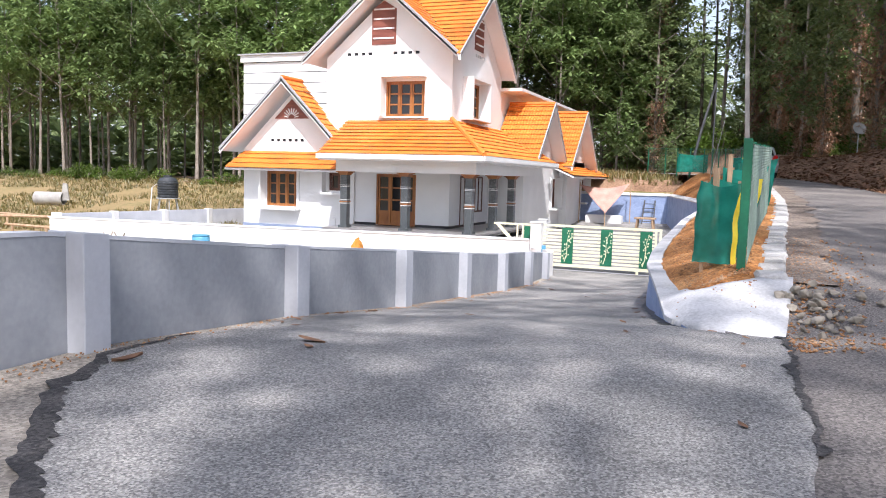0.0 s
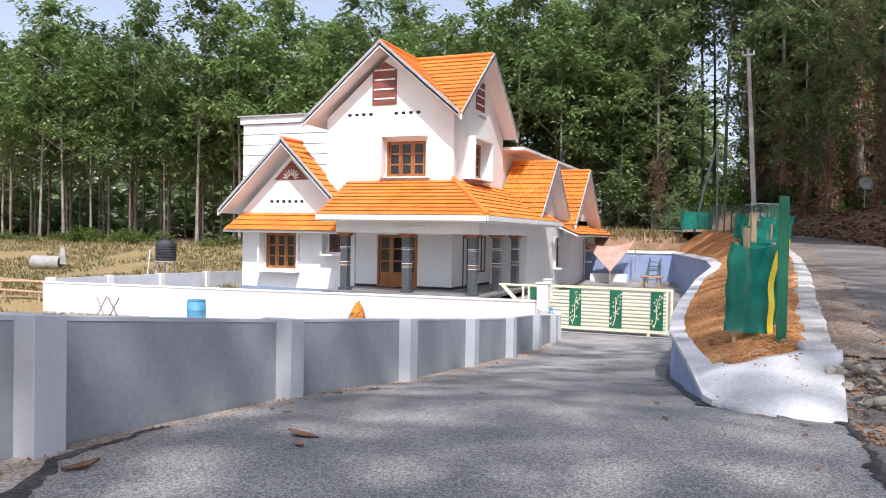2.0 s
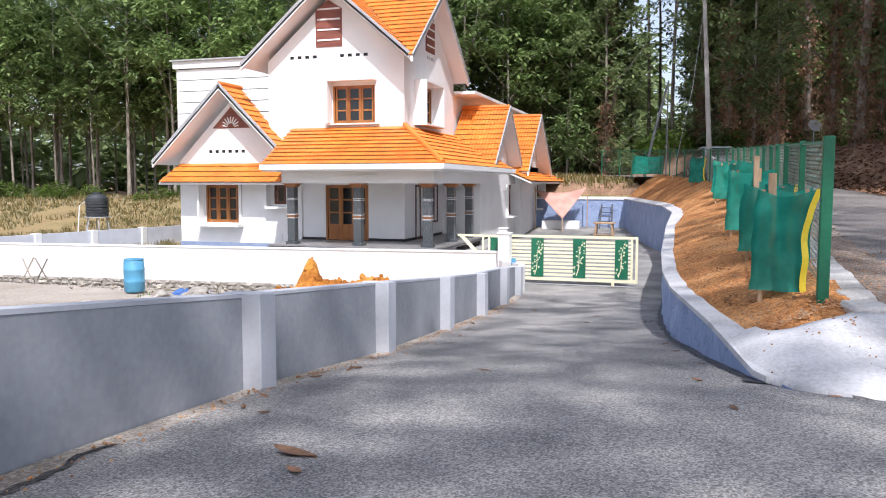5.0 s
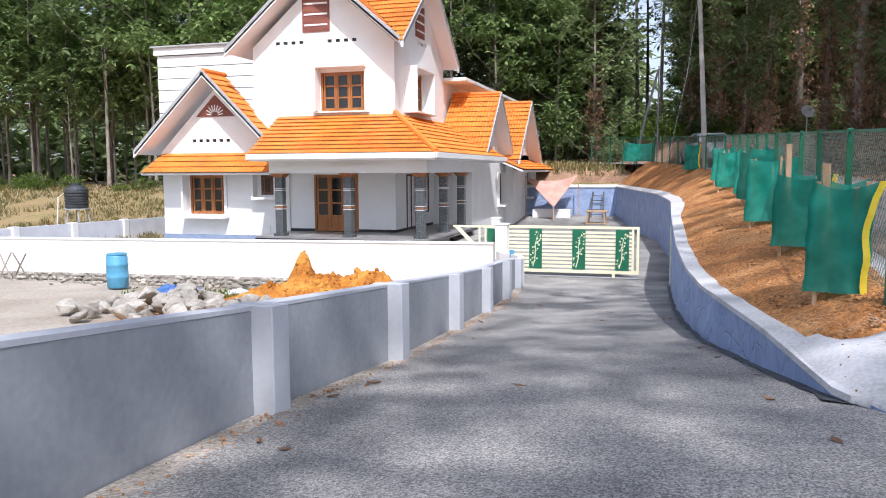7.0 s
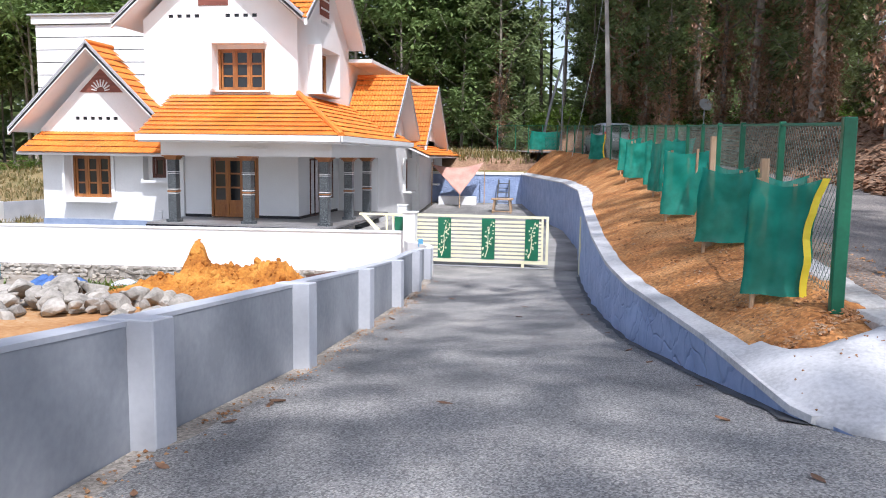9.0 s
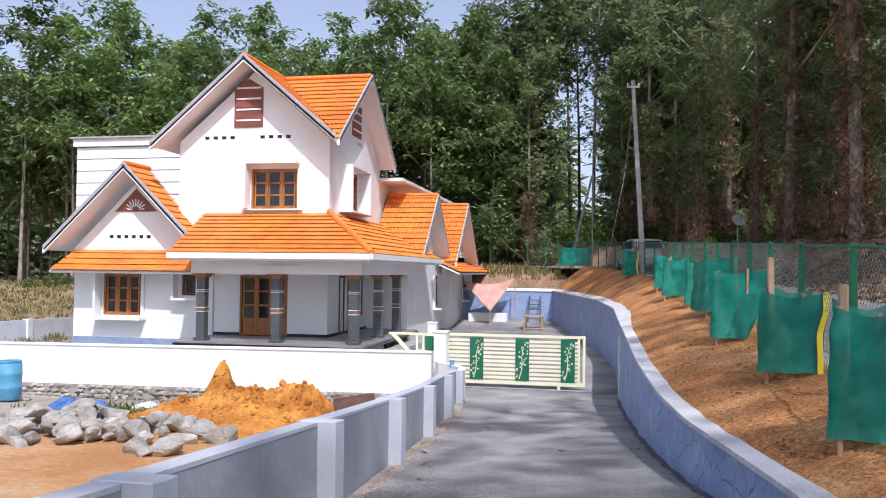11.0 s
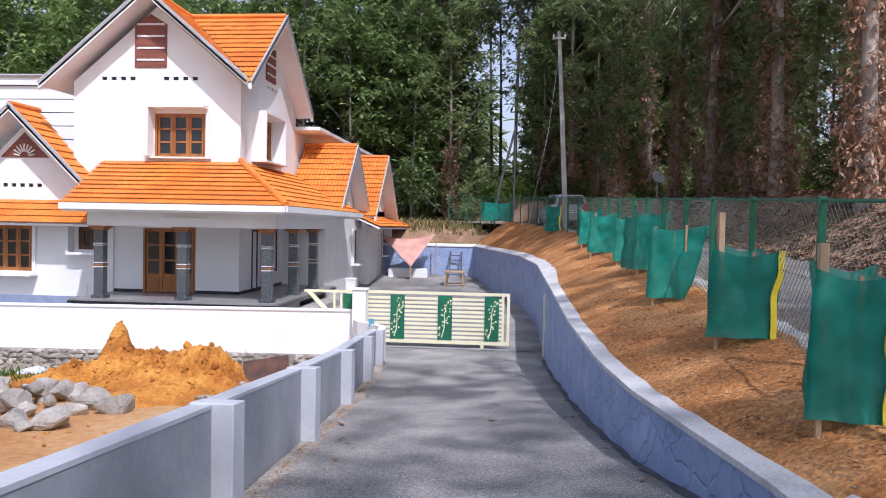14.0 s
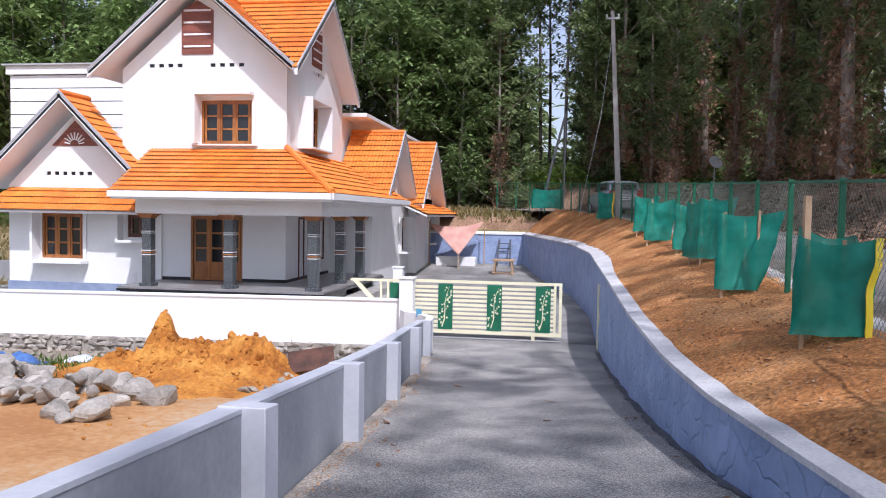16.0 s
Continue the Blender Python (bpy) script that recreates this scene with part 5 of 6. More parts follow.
def tree(name, height, bole, spread, seed, leaf="leaf", clusters=330, size=0.52, radius=0.16, lean=0.02, per=7, creeper=0):
    """A tree at the origin: tapered trunk with limbs, and a crown of leaf sprays with gaps."""
    rnd = random.Random(seed)
    t = empty(name)
    bm = bmesh.new()
    bend = [rnd.uniform(-1, 1) * lean * height for _ in range(2)]

    def spine(s):
        return Vector((bend[0] * s * s + 0.12 * math.sin(4 * s + seed), bend[1] * s * s + 0.12 * math.cos(3 * s + seed), height * s))
    steps = [0, 0.02, 0.06, 0.15, 0.3, 0.45, 0.6, 0.75, 0.9]
    tube(bm, [spine(s) - Vector((0, 0, 0.5 if s == 0 else 0)) for s in steps], [radius * (1.5 if s == 0 else 1.25 if s < 0.05 else 1 - 0.85 * s) for s in steps], 9)
    tips = []
    for k in range(15):
        s0 = bole + (0.93 - bole) * (k + rnd.random() * 0.6) / 15
        a = k * 2.4 + rnd.uniform(-0.4, 0.4)
        ln = spread * (1.15 - 0.75 * ((s0 - bole) / (1 - bole))) * rnd.uniform(0.65, 1.15)
        p0 = spine(s0)
        d = Vector((math.cos(a), math.sin(a), rnd.uniform(0.45, 0.9)))
        p1, p2 = p0 + d * ln * 0.5, p0 + d * ln * 0.85 + Vector((0, 0, 0.15 * ln))
        r0 = radius * (1 - 0.85 * s0) * 0.55
        tube(bm, [p0, p1, p2], [r0, r0 * 0.65, r0 * 0.25], 5)
        for j in range(5):
            q = p0.lerp(p2, rnd.uniform(0.35, 1.0))
            tips.append((q + Vector((rnd.gauss(0, 0.30), rnd.gauss(0, 0.30), rnd.gauss(0.15, 0.25))) * ln * 0.55, ln))
        tips.append((p2, ln))
    tips.append((spine(0.98), spread * 0.5))
    part("trunk", bm, "bark", t, smooth=True)
    verts, faces = [], []
    for k in range(clusters):
        c, ln = tips[k % len(tips)]
        c = c + Vector((rnd.gauss(0, 0.33), rnd.gauss(0, 0.33), rnd.gauss(0, 0.26))) * (0.35 + 0.42 * ln)
        leaf_quads(verts, faces, c, rnd, per, size, 0.15)
    sheet("crown", verts, faces, leaf, t, smooth=False)
    if creeper:
        verts, faces = [], []
        for k in range(creeper):
            s0 = rnd.random() ** 1.4 * (bole + 0.25) + 0.01
            a = rnd.uniform(0, 6.28)
            c = spine(s0) + Vector((math.cos(a), math.sin(a), 0)) * (radius + abs(rnd.gauss(0, 0.28)))
            leaf_quads(verts, faces, c, rnd, 5, 0.17, 0.6)
        sheet("creeper", verts, faces, "creeper", t, smooth=False)["label"] = "dry brown creeper hanging on the trunk"
    return tagged(t, "tall slim rubber tree with a leafy green crown" if not creeper else "tall dark tree with creeper on its trunk", "tree", "trees of the wood")


def bush(name, seed, w, h, leaf, count, size):
    rnd = random.Random(seed)
    b = empty(name)
    bm = bmesh.new()
    for k in range(5):
        a = rnd.uniform(0, 6.28)
        tube(bm, [(0, 0, -0.2), (0.3 * w * math.cos(a), 0.3 * w * math.sin(a), 0.5 * h), (0.45 * w * math.cos(a), 0.45 * w * math.sin(a), 0.85 * h)], [0.03, 0.02, 0.008], 5)
    part("stem", bm, "bark", b)
    verts, faces = [], []
    for k in range(count):
        r = math.sqrt(rnd.random()) * w * 0.55
        a = rnd.uniform(0, 6.28)
        hh = h * rnd.uniform(0.12, 1.0) * (1 - 0.5 * (r / (w * 0.55)) ** 2)
        leaf_quads(verts, faces, Vector((r * math.cos(a), r * math.sin(a), hh)), rnd, 6, size, 0.0)
    sheet("foliage", verts, faces, leaf, b, smooth=False)
    return tagged(b, "ragged green shrub at the wood's edge", "shrub", "shrubs at the wood's edge")


def plant_at(ob, x, y, s, rz, first):
    z = land_z(max(-60, min(40, x)), max(-30, min(90, y))) - 0.1
    m = pose(x, y, z, 0, 0, rz)
    if first:
        ob.matrix_basis = m @ Matrix.Diagonal((s, s, s, 1))
        return ob
    c = copy_thing(ob, m)
    c.scale = (s, s, s)
    return c


def wood():
    rnd = random.Random(11)
    tall = [tree("tree", 20.5, 0.27, 4.0, 1, clusters=430, radius=0.13), tree("tree", 18.5, 0.25, 3.7, 2, clusters=430, radius=0.115), tree("tree", 22.0, 0.31, 4.2, 3, lean=0.04, clusters=430, radius=0.14)]
    dark = [tree("tree", 19.0, 0.20, 3.4, 4, "leafdark", 540, 0.38, 0.17, 0.05, creeper=1000), tree("tree", 23.0, 0.30, 3.8, 5, "leafdark", 560, 0.40, 0.22, 0.03, creeper=900), tree("tree", 15.0, 0.10, 2.6, 6, "leafdark", 540, 0.34, 0.11, 0.07, creeper=420), tree("tree", 12.0, 0.30, 2.0, 7, "leaf", 200, 0.45, 0.06, 0.10)]
    used = set()

    def put(kind, x, y, s=None):
        k = id(kind)
        ob = plant_at(kind, x, y, s or rnd.uniform(0.86, 1.12), rnd.uniform(0, 360), k not in used)
        used.add(k)
        return ob
    # the rubber wood behind the field, in planted rows
    for row in range(5):
        y0 = 59 + row * 4.8
        x = -92 + rnd.uniform(0, 3)
        while x < -5:
            yy = y0 - 0.12 * max(0, -x - 20) + rnd.uniform(-1.1, 1.1)
            bearing = (x + 3) / (yy - 4)
            if not -1.32 < bearing < -0.075:
                x += 3.6
                continue
            put(tall[rnd.randrange(3)], x, yy, rnd.uniform(0.88, 1.10) + (0.09 if bearing > -0.5 and row > 1 else 0))
            x += rnd.uniform(2.7, 4.4) if row < 4 else rnd.uniform(3.6, 5.4)
    # taller dark wood beyond the lane
    spots = [(3.9, 49.0), (5.1, 31.7), (5.5, 25.9), (6.2, 26.6), (3.0, 54.5)]
    for row in range(8):
        for k in range(15):
            x = 5.0 + row * 2.6 + rnd.uniform(-1.0, 1.0)
            y = 20 + k * 3.0 + rnd.uniform(-1.2, 1.2) + row * 0.8
            if x > lane_right(y) + 1.6 and x < 1.5 + (y - 5) * 0.48 and rnd.random() < 0.26:
                spots.append((x, y))
    for k in range(70):
        y = rnd.uniform(54, 92)
        b = rnd.uniform(0.022, 0.34)
        x = -3 + b * (y - 5)
        if x > lane_right(y) + 1.5:
            spots.append((x, y))
    for k in range(16):
        yy = rnd.uniform(56, 80)
        spots.append((-3 + rnd.uniform(-0.20, -0.072) * (yy - 5), yy))
    arch = tree("tree", 25.0, 0.50, 4.2, 14, "leafdark", 430, 0.44, 0.15, 0.03)
    for x, y in ((-7.6, 63.0), (-5.2, 66.5), (-3.2, 61.5), (-4.6, 72.0), (-7.0, 74.0), (-1.6, 68.0)):
        put(arch, x, y, rnd.uniform(0.92, 1.05))
    for k, (x, y) in enumerate(spots):
        put(dark[k % 4] if k > 4 else dark[1], x, y, 1.0 if k < 5 else None)
    # trees over the lane behind and beside the walker, whose shade falls on the drive
    airy = [tree("tree", 29.0, 0.50, 4.6, 8, clusters=54, size=0.62, per=6, radius=0.09), tree("tree", 31.0, 0.52, 4.8, 9, clusters=58, size=0.62, per=6, radius=0.10)]
    for k, (x, y) in enumerate(((2.6, -10.5), (6.0, -9.0), (4.2, -13.5), (7.2, -4.5), (1.4, -15.5), (3.4, -6.0), (-2.0, -14.0), (5.6, 0.5), (6.6, 4.5))):
        put(airy[k % 2], x, y, 1.0)
    # low leafy trees along the foot of the slope
    for k in range(6):
        y = 28.0 + 4.6 * k + rnd.uniform(-0.8, 0.8)
        put(dark[2] if k % 3 else dark[0], lane_right(y) + rnd.uniform(2.4, 4.0), y, rnd.uniform(0.7, 1.0))
    for k in range(9):
        put(tall[rnd.randrange(3)], rnd.uniform(-16, 14), rnd.uniform(-34, -20), 1.0)
    # undergrowth
    shrubs = [bush("shrub", 1, 2.2, 1.6, M["shrub"], 110, 0.26), bush("shrub", 2, 1.4, 1.0, M["shrub"], 80, 0.20), bush("shrub", 3, 2.6, 2.6, M["leafdark"], 160, 0.32)]
    for k in range(60):
        x = rnd.uniform(-75, -10)
        y = 57.5 - 0.12 * max(0, -x - 20) + rnd.uniform(-3.5, 2.0)
        put(shrubs[rnd.randrange(2)], x, y, rnd.uniform(0.5, 1.0))
    for k in range(60):
        y = rnd.uniform(22, 70)
        x = max(lane_right(y) + 2.2, 0) + abs(rnd.gauss(0, 5)) + 2.0
        put(shrubs[rnd.randrange(3)], x, y, rnd.uniform(0.5, 1.1))
    for k in range(44):
        y = rnd.uniform(55, 66)
        put(shrubs[rnd.randrange(3)], -3 + rnd.uniform(-0.12, 0.12) * (y - 5), y, rnd.uniform(0.7, 1.2))
    for k in range(26):
        put(shrubs[rnd.randrange(3)], rnd.uniform(-16, -4.5), rnd.uniform(52, 60), rnd.uniform(0.5, 0.9))


wood()


def far_woods():
    """Wooded rise far beyond the plantation."""
    rnd = random.Random(5)
    verts, faces = [], []
    for k in range(5200):
        a = rnd.uniform(-1.25, 0.95) if k < 4400 else rnd.uniform(-0.15, 0.3)
        r = rnd.uniform(112, 150)
        x, y = r * math.sin(a), r * math.cos(a)
        gap = 0.45 if -0.055 < a < -0.015 else 1.0
        z = rnd.uniform(0, 1) ** 1.15 * (13 + 3 * math.sin(a * 9) + 12 * smooth_step(-0.16, -0.08, a) * smooth_step(0.34, 0.2, a)) * gap
        leaf_quads(verts, faces, Vector((x, y, z)), rnd, 7, 2.6, 0.1)
    tagged(sheet("far_woods", verts, faces, "leafdark", smooth=False), "dark distant woods behind the plantation", "woods", kind="stuff")


far_woods()


# ---- the plot left of the grey wall ----
def mound_z(x, y):
    cx_, cy_ = -10.7, 20.8
    peaks = ((-11.2, 20.9, 1.10, 0.44), (-11.05, 21.0, 0.62, 1.0), (-9.6, 20.9, 0.66, 0.90), (-9.0, 20.7, 0.58, 0.7), (-10.3, 20.8, 0.54, 1.2), (-11.9, 20.4, 0.30, 0.9), (-9.9, 19.9, 0.32, 1.3))
    h = sum((p[2] * math.exp(-((x - p[0]) ** 2 + 0.8 * (y - p[1]) ** 2) / (2 * (p[3] * 0.52) ** 2))) ** 3 for p in peaks) ** (1 / 3)
    v = Vector((x, y, 0))
    lump = 0.18 * noise.noise(v * 1.7) + 0.20 * (0.35 - abs(noise.noise(v * 3.4))) + 0.13 * noise.noise(v * 7) + 0.06 * noise.noise(v * 15)
    out = min(1, max(0, 1.15 - math.hypot((x - cx_ + 0.3) / 3.0, (y - cy_ + 0.3) / 2.2)))
    return yard_z(x, y) - 0.06 + h + lump * min(1.0, 3 * h) + 0.10 * min(1, out * 3) + 0.04 * noise.noise(v * 6) * out


def soil_mound():
    verts, faces = [], []
    nx, ny = 130, 90
    for j in range(ny + 1):
        for i in range(nx + 1):
            x, y = -14.0 + 6.0 * i / nx, 18.2 + 4.4 * j / ny
            verts.append((x, y, mound_z(x, y)))
    for j in range(ny):
        for i in range(nx):
            k = j * (nx + 1) + i
            faces.append((k, k + 1, k + nx + 2, k + nx + 1))
    mound = tagged(sheet("soil_mound", verts, faces, "clay", smooth=False), "rough heap of orange clay soil by the white wall", "soil heap")
    rnd = random.Random(19)
    meshes = [rock_mesh("clod", rnd, 8, "clay") for _ in range(6)]
    for _ in range(290):
        x, y = rnd.gauss(-10.4, 1.15), rnd.gauss(20.4, 0.62)
        if not (-13.6 < x < -8.2 and 18.6 < y < 22.2):
            continue
        c = rnd.uniform(0.04, 0.15) if rnd.random() < 0.85 else rnd.uniform(0.15, 0.30)
        ob = new("clod", meshes[rnd.randrange(6)])
        ob.matrix_basis = pose(x, y, mound_z(x, y) + c * 0.1, rnd.uniform(0, 360), rnd.uniform(0, 360), rnd.uniform(0, 360)) @ Matrix.Diagonal((c, c * 0.85, c * 0.75, 1))
        ob.parent = mound


M["clay"] = material("orange_clay", [(0.25, 0.082, 0.010), (0.42, 0.165, 0.022), (0.54, 0.265, 0.05)], 1.6, 16, 0.8, 0.95, contrast=0.6, distance=0.04)
soil_mound()


def rubble(name, label, group, spots, seed, mat="stone"):
    """Separate stones lying in a heap: x, y, height above the land, size."""
    rnd = random.Random(seed)
    meshes = [rock_mesh(name, rnd, 8, mat) for _ in range(7)]
    for x, y, h, s, zb in spots:
        ob = new(name, meshes[rnd.randrange(7)])
        ob.matrix_basis = pose(x, y, zb + h + s * 0.22, rnd.uniform(-28, 28), rnd.uniform(-28, 28), rnd.uniform(0, 360)) @ Matrix.Diagonal((s * 1.08, s * rnd.uniform(0.75, 1.0), s * rnd.uniform(0.55, 0.78), 1))
        tagged(ob, label, "stone", group)


def heap_spots(cx_, cy_, w, d, n, s0, s1, high, seed, zf):
    rnd = random.Random(seed)
    out = []
    for _ in range(n):
        a, b = rnd.gauss(0, 0.42), rnd.gauss(0, 0.42)
        x, y = cx_ + a * w, cy_ + b * d
        h = max(0, high * (1 - (a * a + b * b) * 1.6)) * rnd.uniform(0.0, 1.0)
        out.append((x, y, h, rnd.uniform(s0, s1), zf(x, y)))
    return out


rubble("boulder", "broken grey granite boulder in a heap on the plot", "boulders of the heap", heap_spots(-12.5, 17.8, 2.9, 1.5, 90, 0.28, 0.74, 0.34, 3, yard_z), 5, "palestone")
rubble("clod", "orange clay clod on the plot", "clay clods", heap_spots(-10.2, 16.0, 3.0, 1.6, 24, 0.04, 0.11, 0.02, 7, yard_z), 6, "clay")
rubble("clod", "orange clay clod on the plot", "clay clods", heap_spots(-10.2, 20.2, 3.2, 2.0, 60, 0.06, 0.20, 0.1, 9, yard_z), 8, "clay")
rubble("stone", "loose pale stone near the wall", "loose stones on the plot", heap_spots(-8.3, 20.3, 1.6, 2.0, 40, 0.08, 0.30, 0.05, 12, yard_z), 10)
rubble("stone", "loose pale stone near the wall", "loose stones on the plot", heap_spots(-15.0, 22.5, 6.0, 1.6, 70, 0.06, 0.24, 0.02, 14, yard_z), 11)
rubble("stone", "loose stone chip beside the lane", "rubble at the kerb", heap_spots(-0.22, 9.1, 0.42, 0.8, 60, 0.04, 0.16, 0.04, 16, lambda x, y: lane_surface(max(x, -0.6), y)), 13)


def clay_patch():
    """Orange clay spread over the plot between the heap and the grey wall."""
    verts, faces = [], []
    nx, ny = 60, 60
    for j in range(ny + 1):
        for i in range(nx + 1):
            y = 9.0 + 15.0 * j / ny
            x = -13.5 + (along(GREY, y) - 0.2 + 13.5) * i / nx
            v = Vector((x, y, 4))
            h = 0.05 * noise.noise(v * 0.9) + 0.03 * noise.noise(v * 3) - 0.09 * smooth_step(3.6, 5.4, math.hypot(x + 9.0, (y - 17.0) * 0.55)) + 0.03
            verts.append((x, y, yard_z(x, y) + h))
    for j in range(ny):
        for i in range(nx):
            k = j * (nx + 1) + i
            faces.append((k, k + 1, k + nx + 2, k + nx + 1))
    tagged(sheet("clay_spread", verts, faces, "claysand"), "orange clay trodden over the plot", "ground", kind="structure")


M["claysand"] = material("trodden_clay", [(0.36, 0.165, 0.055), (0.46, 0.25, 0.10), (0.50, 0.37, 0.23)], 0.5, 9, 0.7, 0.95, contrast=0.6, distance=0.03)
clay_patch()


def barrel(x, y):
    z = yard_z(x, y)
    b = empty("barrel", x, y, z)
    prof = [(0.26, 0), (0.285, 0.03), (0.29, 0.28), (0.305, 0.31), (0.29, 0.34), (0.29, 0.62), (0.305, 0.65), (0.29, 0.68), (0.285, 0.88), (0.25, 0.94)]
    bm = bmesh.new()
    loft(bm, [[(r * math.cos(a), r * math.sin(a), h) for a in (2 * math.pi * k / 28 for k in range(28))] for r, h in prof])
    part("drum", bm, "bluepl", b, smooth=True)
    bm = bmesh.new()
    loft(bm, [[(r * math.cos(a), r * math.sin(a), h) for a in (2 * math.pi * k / 28 for k in range(28))] for r, h in ((0.27, 0.93), (0.28, 0.935), (0.28, 0.965), (0.25, 0.97))])
    part("rim", bm, "bluepl", b, "darker top rim")
    tagged(b, "blue plastic water barrel standing on the plot", "barrel")


barrel(-17.4, 21.8)


def crumpled(name, x, y, w, d, h, mat, label, seed):
    z = yard_z(x, y)
    verts, faces = [], []
    n = 26
    for j in range(n + 1):
        for i in range(n + 1):
            u, v = i / n - 0.5, j / n - 0.5
            r = max(0, 1 - 4 * (u * u + v * v))
            p = Vector((u * w * 2, v * d * 2, seed))
            verts.append((x + u * w + 0.10 * noise.noise(p * 2), y + v * d + 0.08 * noise.noise(p * 2.4), z + 0.02 + h * r * (0.6 + 0.7 * noise.noise(p * 2.2)) + 0.07 * abs(noise.noise(p * 5))))
    for j in range(n):
        for i in range(n):
            k = j * (n + 1) + i
            faces.append((k, k + 1, k + n + 2, k + n + 1))
    ob = sheet(name, verts, faces, mat)
    mod = ob.modifiers.new("solid", "SOLIDIFY")
    mod.thickness = 0.012
    tagged(ob, label, "tarpaulin")


crumpled("tarpaulin", -14.6, 20.6, 1.7, 0.9, 0.40, "tarp", "crumpled blue tarpaulin lying behind the boulders", 3.0)
crumpled("tarpaulin", -13.3, 21.4, 0.8, 0.5, 0.18, "palegrey", "crumpled pale plastic sheet on the plot", 8.0)
bm = bmesh.new()
box(bm, -0.45, 0.45, -0.28, 0.28, -0.012, 0.012)
bmesh.ops.bevel(bm, geom=bm.edges[:], offset=0.004, segments=1, affect="EDGES")
ob = part("board", bm, "rust")
ob.matrix_basis = pose(-8.15, 21.0, yard_z(-8, 21) + 0.36, 38, -8, 16)
tagged(ob, "rusty brown board leaning on rubble", "board")


def trestle(x, y):
    z = yard_z(x, y)
    t = empty("trestle", x, y, z)
    for a, b in (((-0.45, 0, 0), (0.1, 0, 0.85)), ((0.05, 0, 0), (-0.35, 0, 0.8)), ((0.5, 0.2, 0), (0.05, 0.1, 0.82)), ((0.0, 0.2, 0.1), (0.5, 0.15, 0.8))):
        bm = bmesh.new()
        tube(bm, [a, b], 0.024, 6)
        part("pole", bm, "bark", t)
    tagged(t, "crossed rough wooden poles by the white wall", "trestle")


trestle(-22.0, 22.6)


def side_wall():
    w = empty("wall_side", -26, 31, 0)
    inv = w.matrix_basis.inverted()
    a, b = Vector((-27.6, 25.2)), Vector((-24.9, 41.0))
    bm = bmesh.new()
    line_wall(bm, [tuple(a), tuple(b)], lambda x, y: -1.4, lambda x, y: -0.10, 0.15)
    part("wall_body", bm, "palegrey", w).matrix_parent_inverse = inv
    for k in range(7):
        p = a.lerp(b, k / 6)
        bm = bmesh.new()
        box(bm, p.x - 0.05, p.x + 0.22, p.y - 0.15, p.y + 0.15, -1.4, -0.06)
        part("pilaster", bm, "white", w).matrix_parent_inverse = inv
    bm = bmesh.new()
    line_wall(bm, [(-24.9, 41.0), (-11, 52)], lambda x, y: -1.4, lambda x, y: -0.05, 0.15)
    part("wall_body", bm, "palegrey", w).matrix_parent_inverse = inv
    tagged(w, "pale plastered compound wall with pilasters", "wall", kind="structure")


side_wall()


def water_tank(x, y):
    z = land_z(x, y)
    t = empty("water_tank", x, y, z)
    prof = [(0.50, 1.15)]
    for k in range(6):
        h = 1.22 + 0.14 * k
        prof += [(0.56, h), (0.56, h + 0.07), (0.53, h + 0.09), (0.53, h + 0.12)]
    prof += [(0.52, 2.10), (0.40, 2.24), (0.22, 2.30), (0.22, 2.38), (0.05, 2.40)]
    bm = bmesh.new()
    loft(bm, [[(r * math.cos(a), r * math.sin(a), h) for a in (2 * math.pi * k / 24 for k in range(24))] for r, h in prof])
    part("tank", bm, "tank", t, "ribbed black plastic tank")
    for k in range(6):
        a = k * math.pi / 3 + 0.3
        bm = bmesh.new()
        tube(bm, [(0.72 * math.cos(a), 0.72 * math.sin(a), -0.2), (0.48 * math.cos(a), 0.48 * math.sin(a), 1.14)], 0.03, 6)
        part("leg", bm, "steel", t)
    bm = bmesh.new()
    loft(bm, [[(r * math.cos(a), r * math.sin(a), h) for a in (2 * math.pi * k / 20 for k in range(20))] for r, h in ((0.62, 1.10), (0.62, 1.15))])
    part("platform", bm, "steel", t)
    bm = bmesh.new()
    tube(bm, [(-0.52, -0.3, 1.9), (-0.75, -0.4, 1.7), (-0.85, -0.5, 0.0)], 0.03, 6)
    part("pipe", bm, "plate", t)
    tagged(t, "black plastic water tank on a spindly steel stand", "water tank")


water_tank(-31.0, 35.7)


def culvert(x, y):
    z = land_z(x, y)
    c = empty("pipe_ring", x, y, z, 20)
    bm = bmesh.new()
    prof = [(0.42, -0.9), (0.42, 0.9), (0.36, 0.9), (0.36, -0.9), (0.42, -0.9)]
    loft(bm, [[(h, r * math.cos(a), 0.40 + r * math.sin(a)) for a in (2 * math.pi * k / 24 for k in range(24))] for r, h in prof], cap=False)
    part("ring", bm, "concrete", c, smooth=False)
    bm = bmesh.new()
    slab(bm, [(0.8, -0.1, 0.3), (1.3, -0.1, 0.3), (1.15, -0.1, 1.35), (0.9, -0.1, 1.4)], (0, 0.1, 0))
    part("slab", bm, "concrete", c)
    tagged(c, "weathered concrete pipe lying in the dry grass", "concrete pipe")


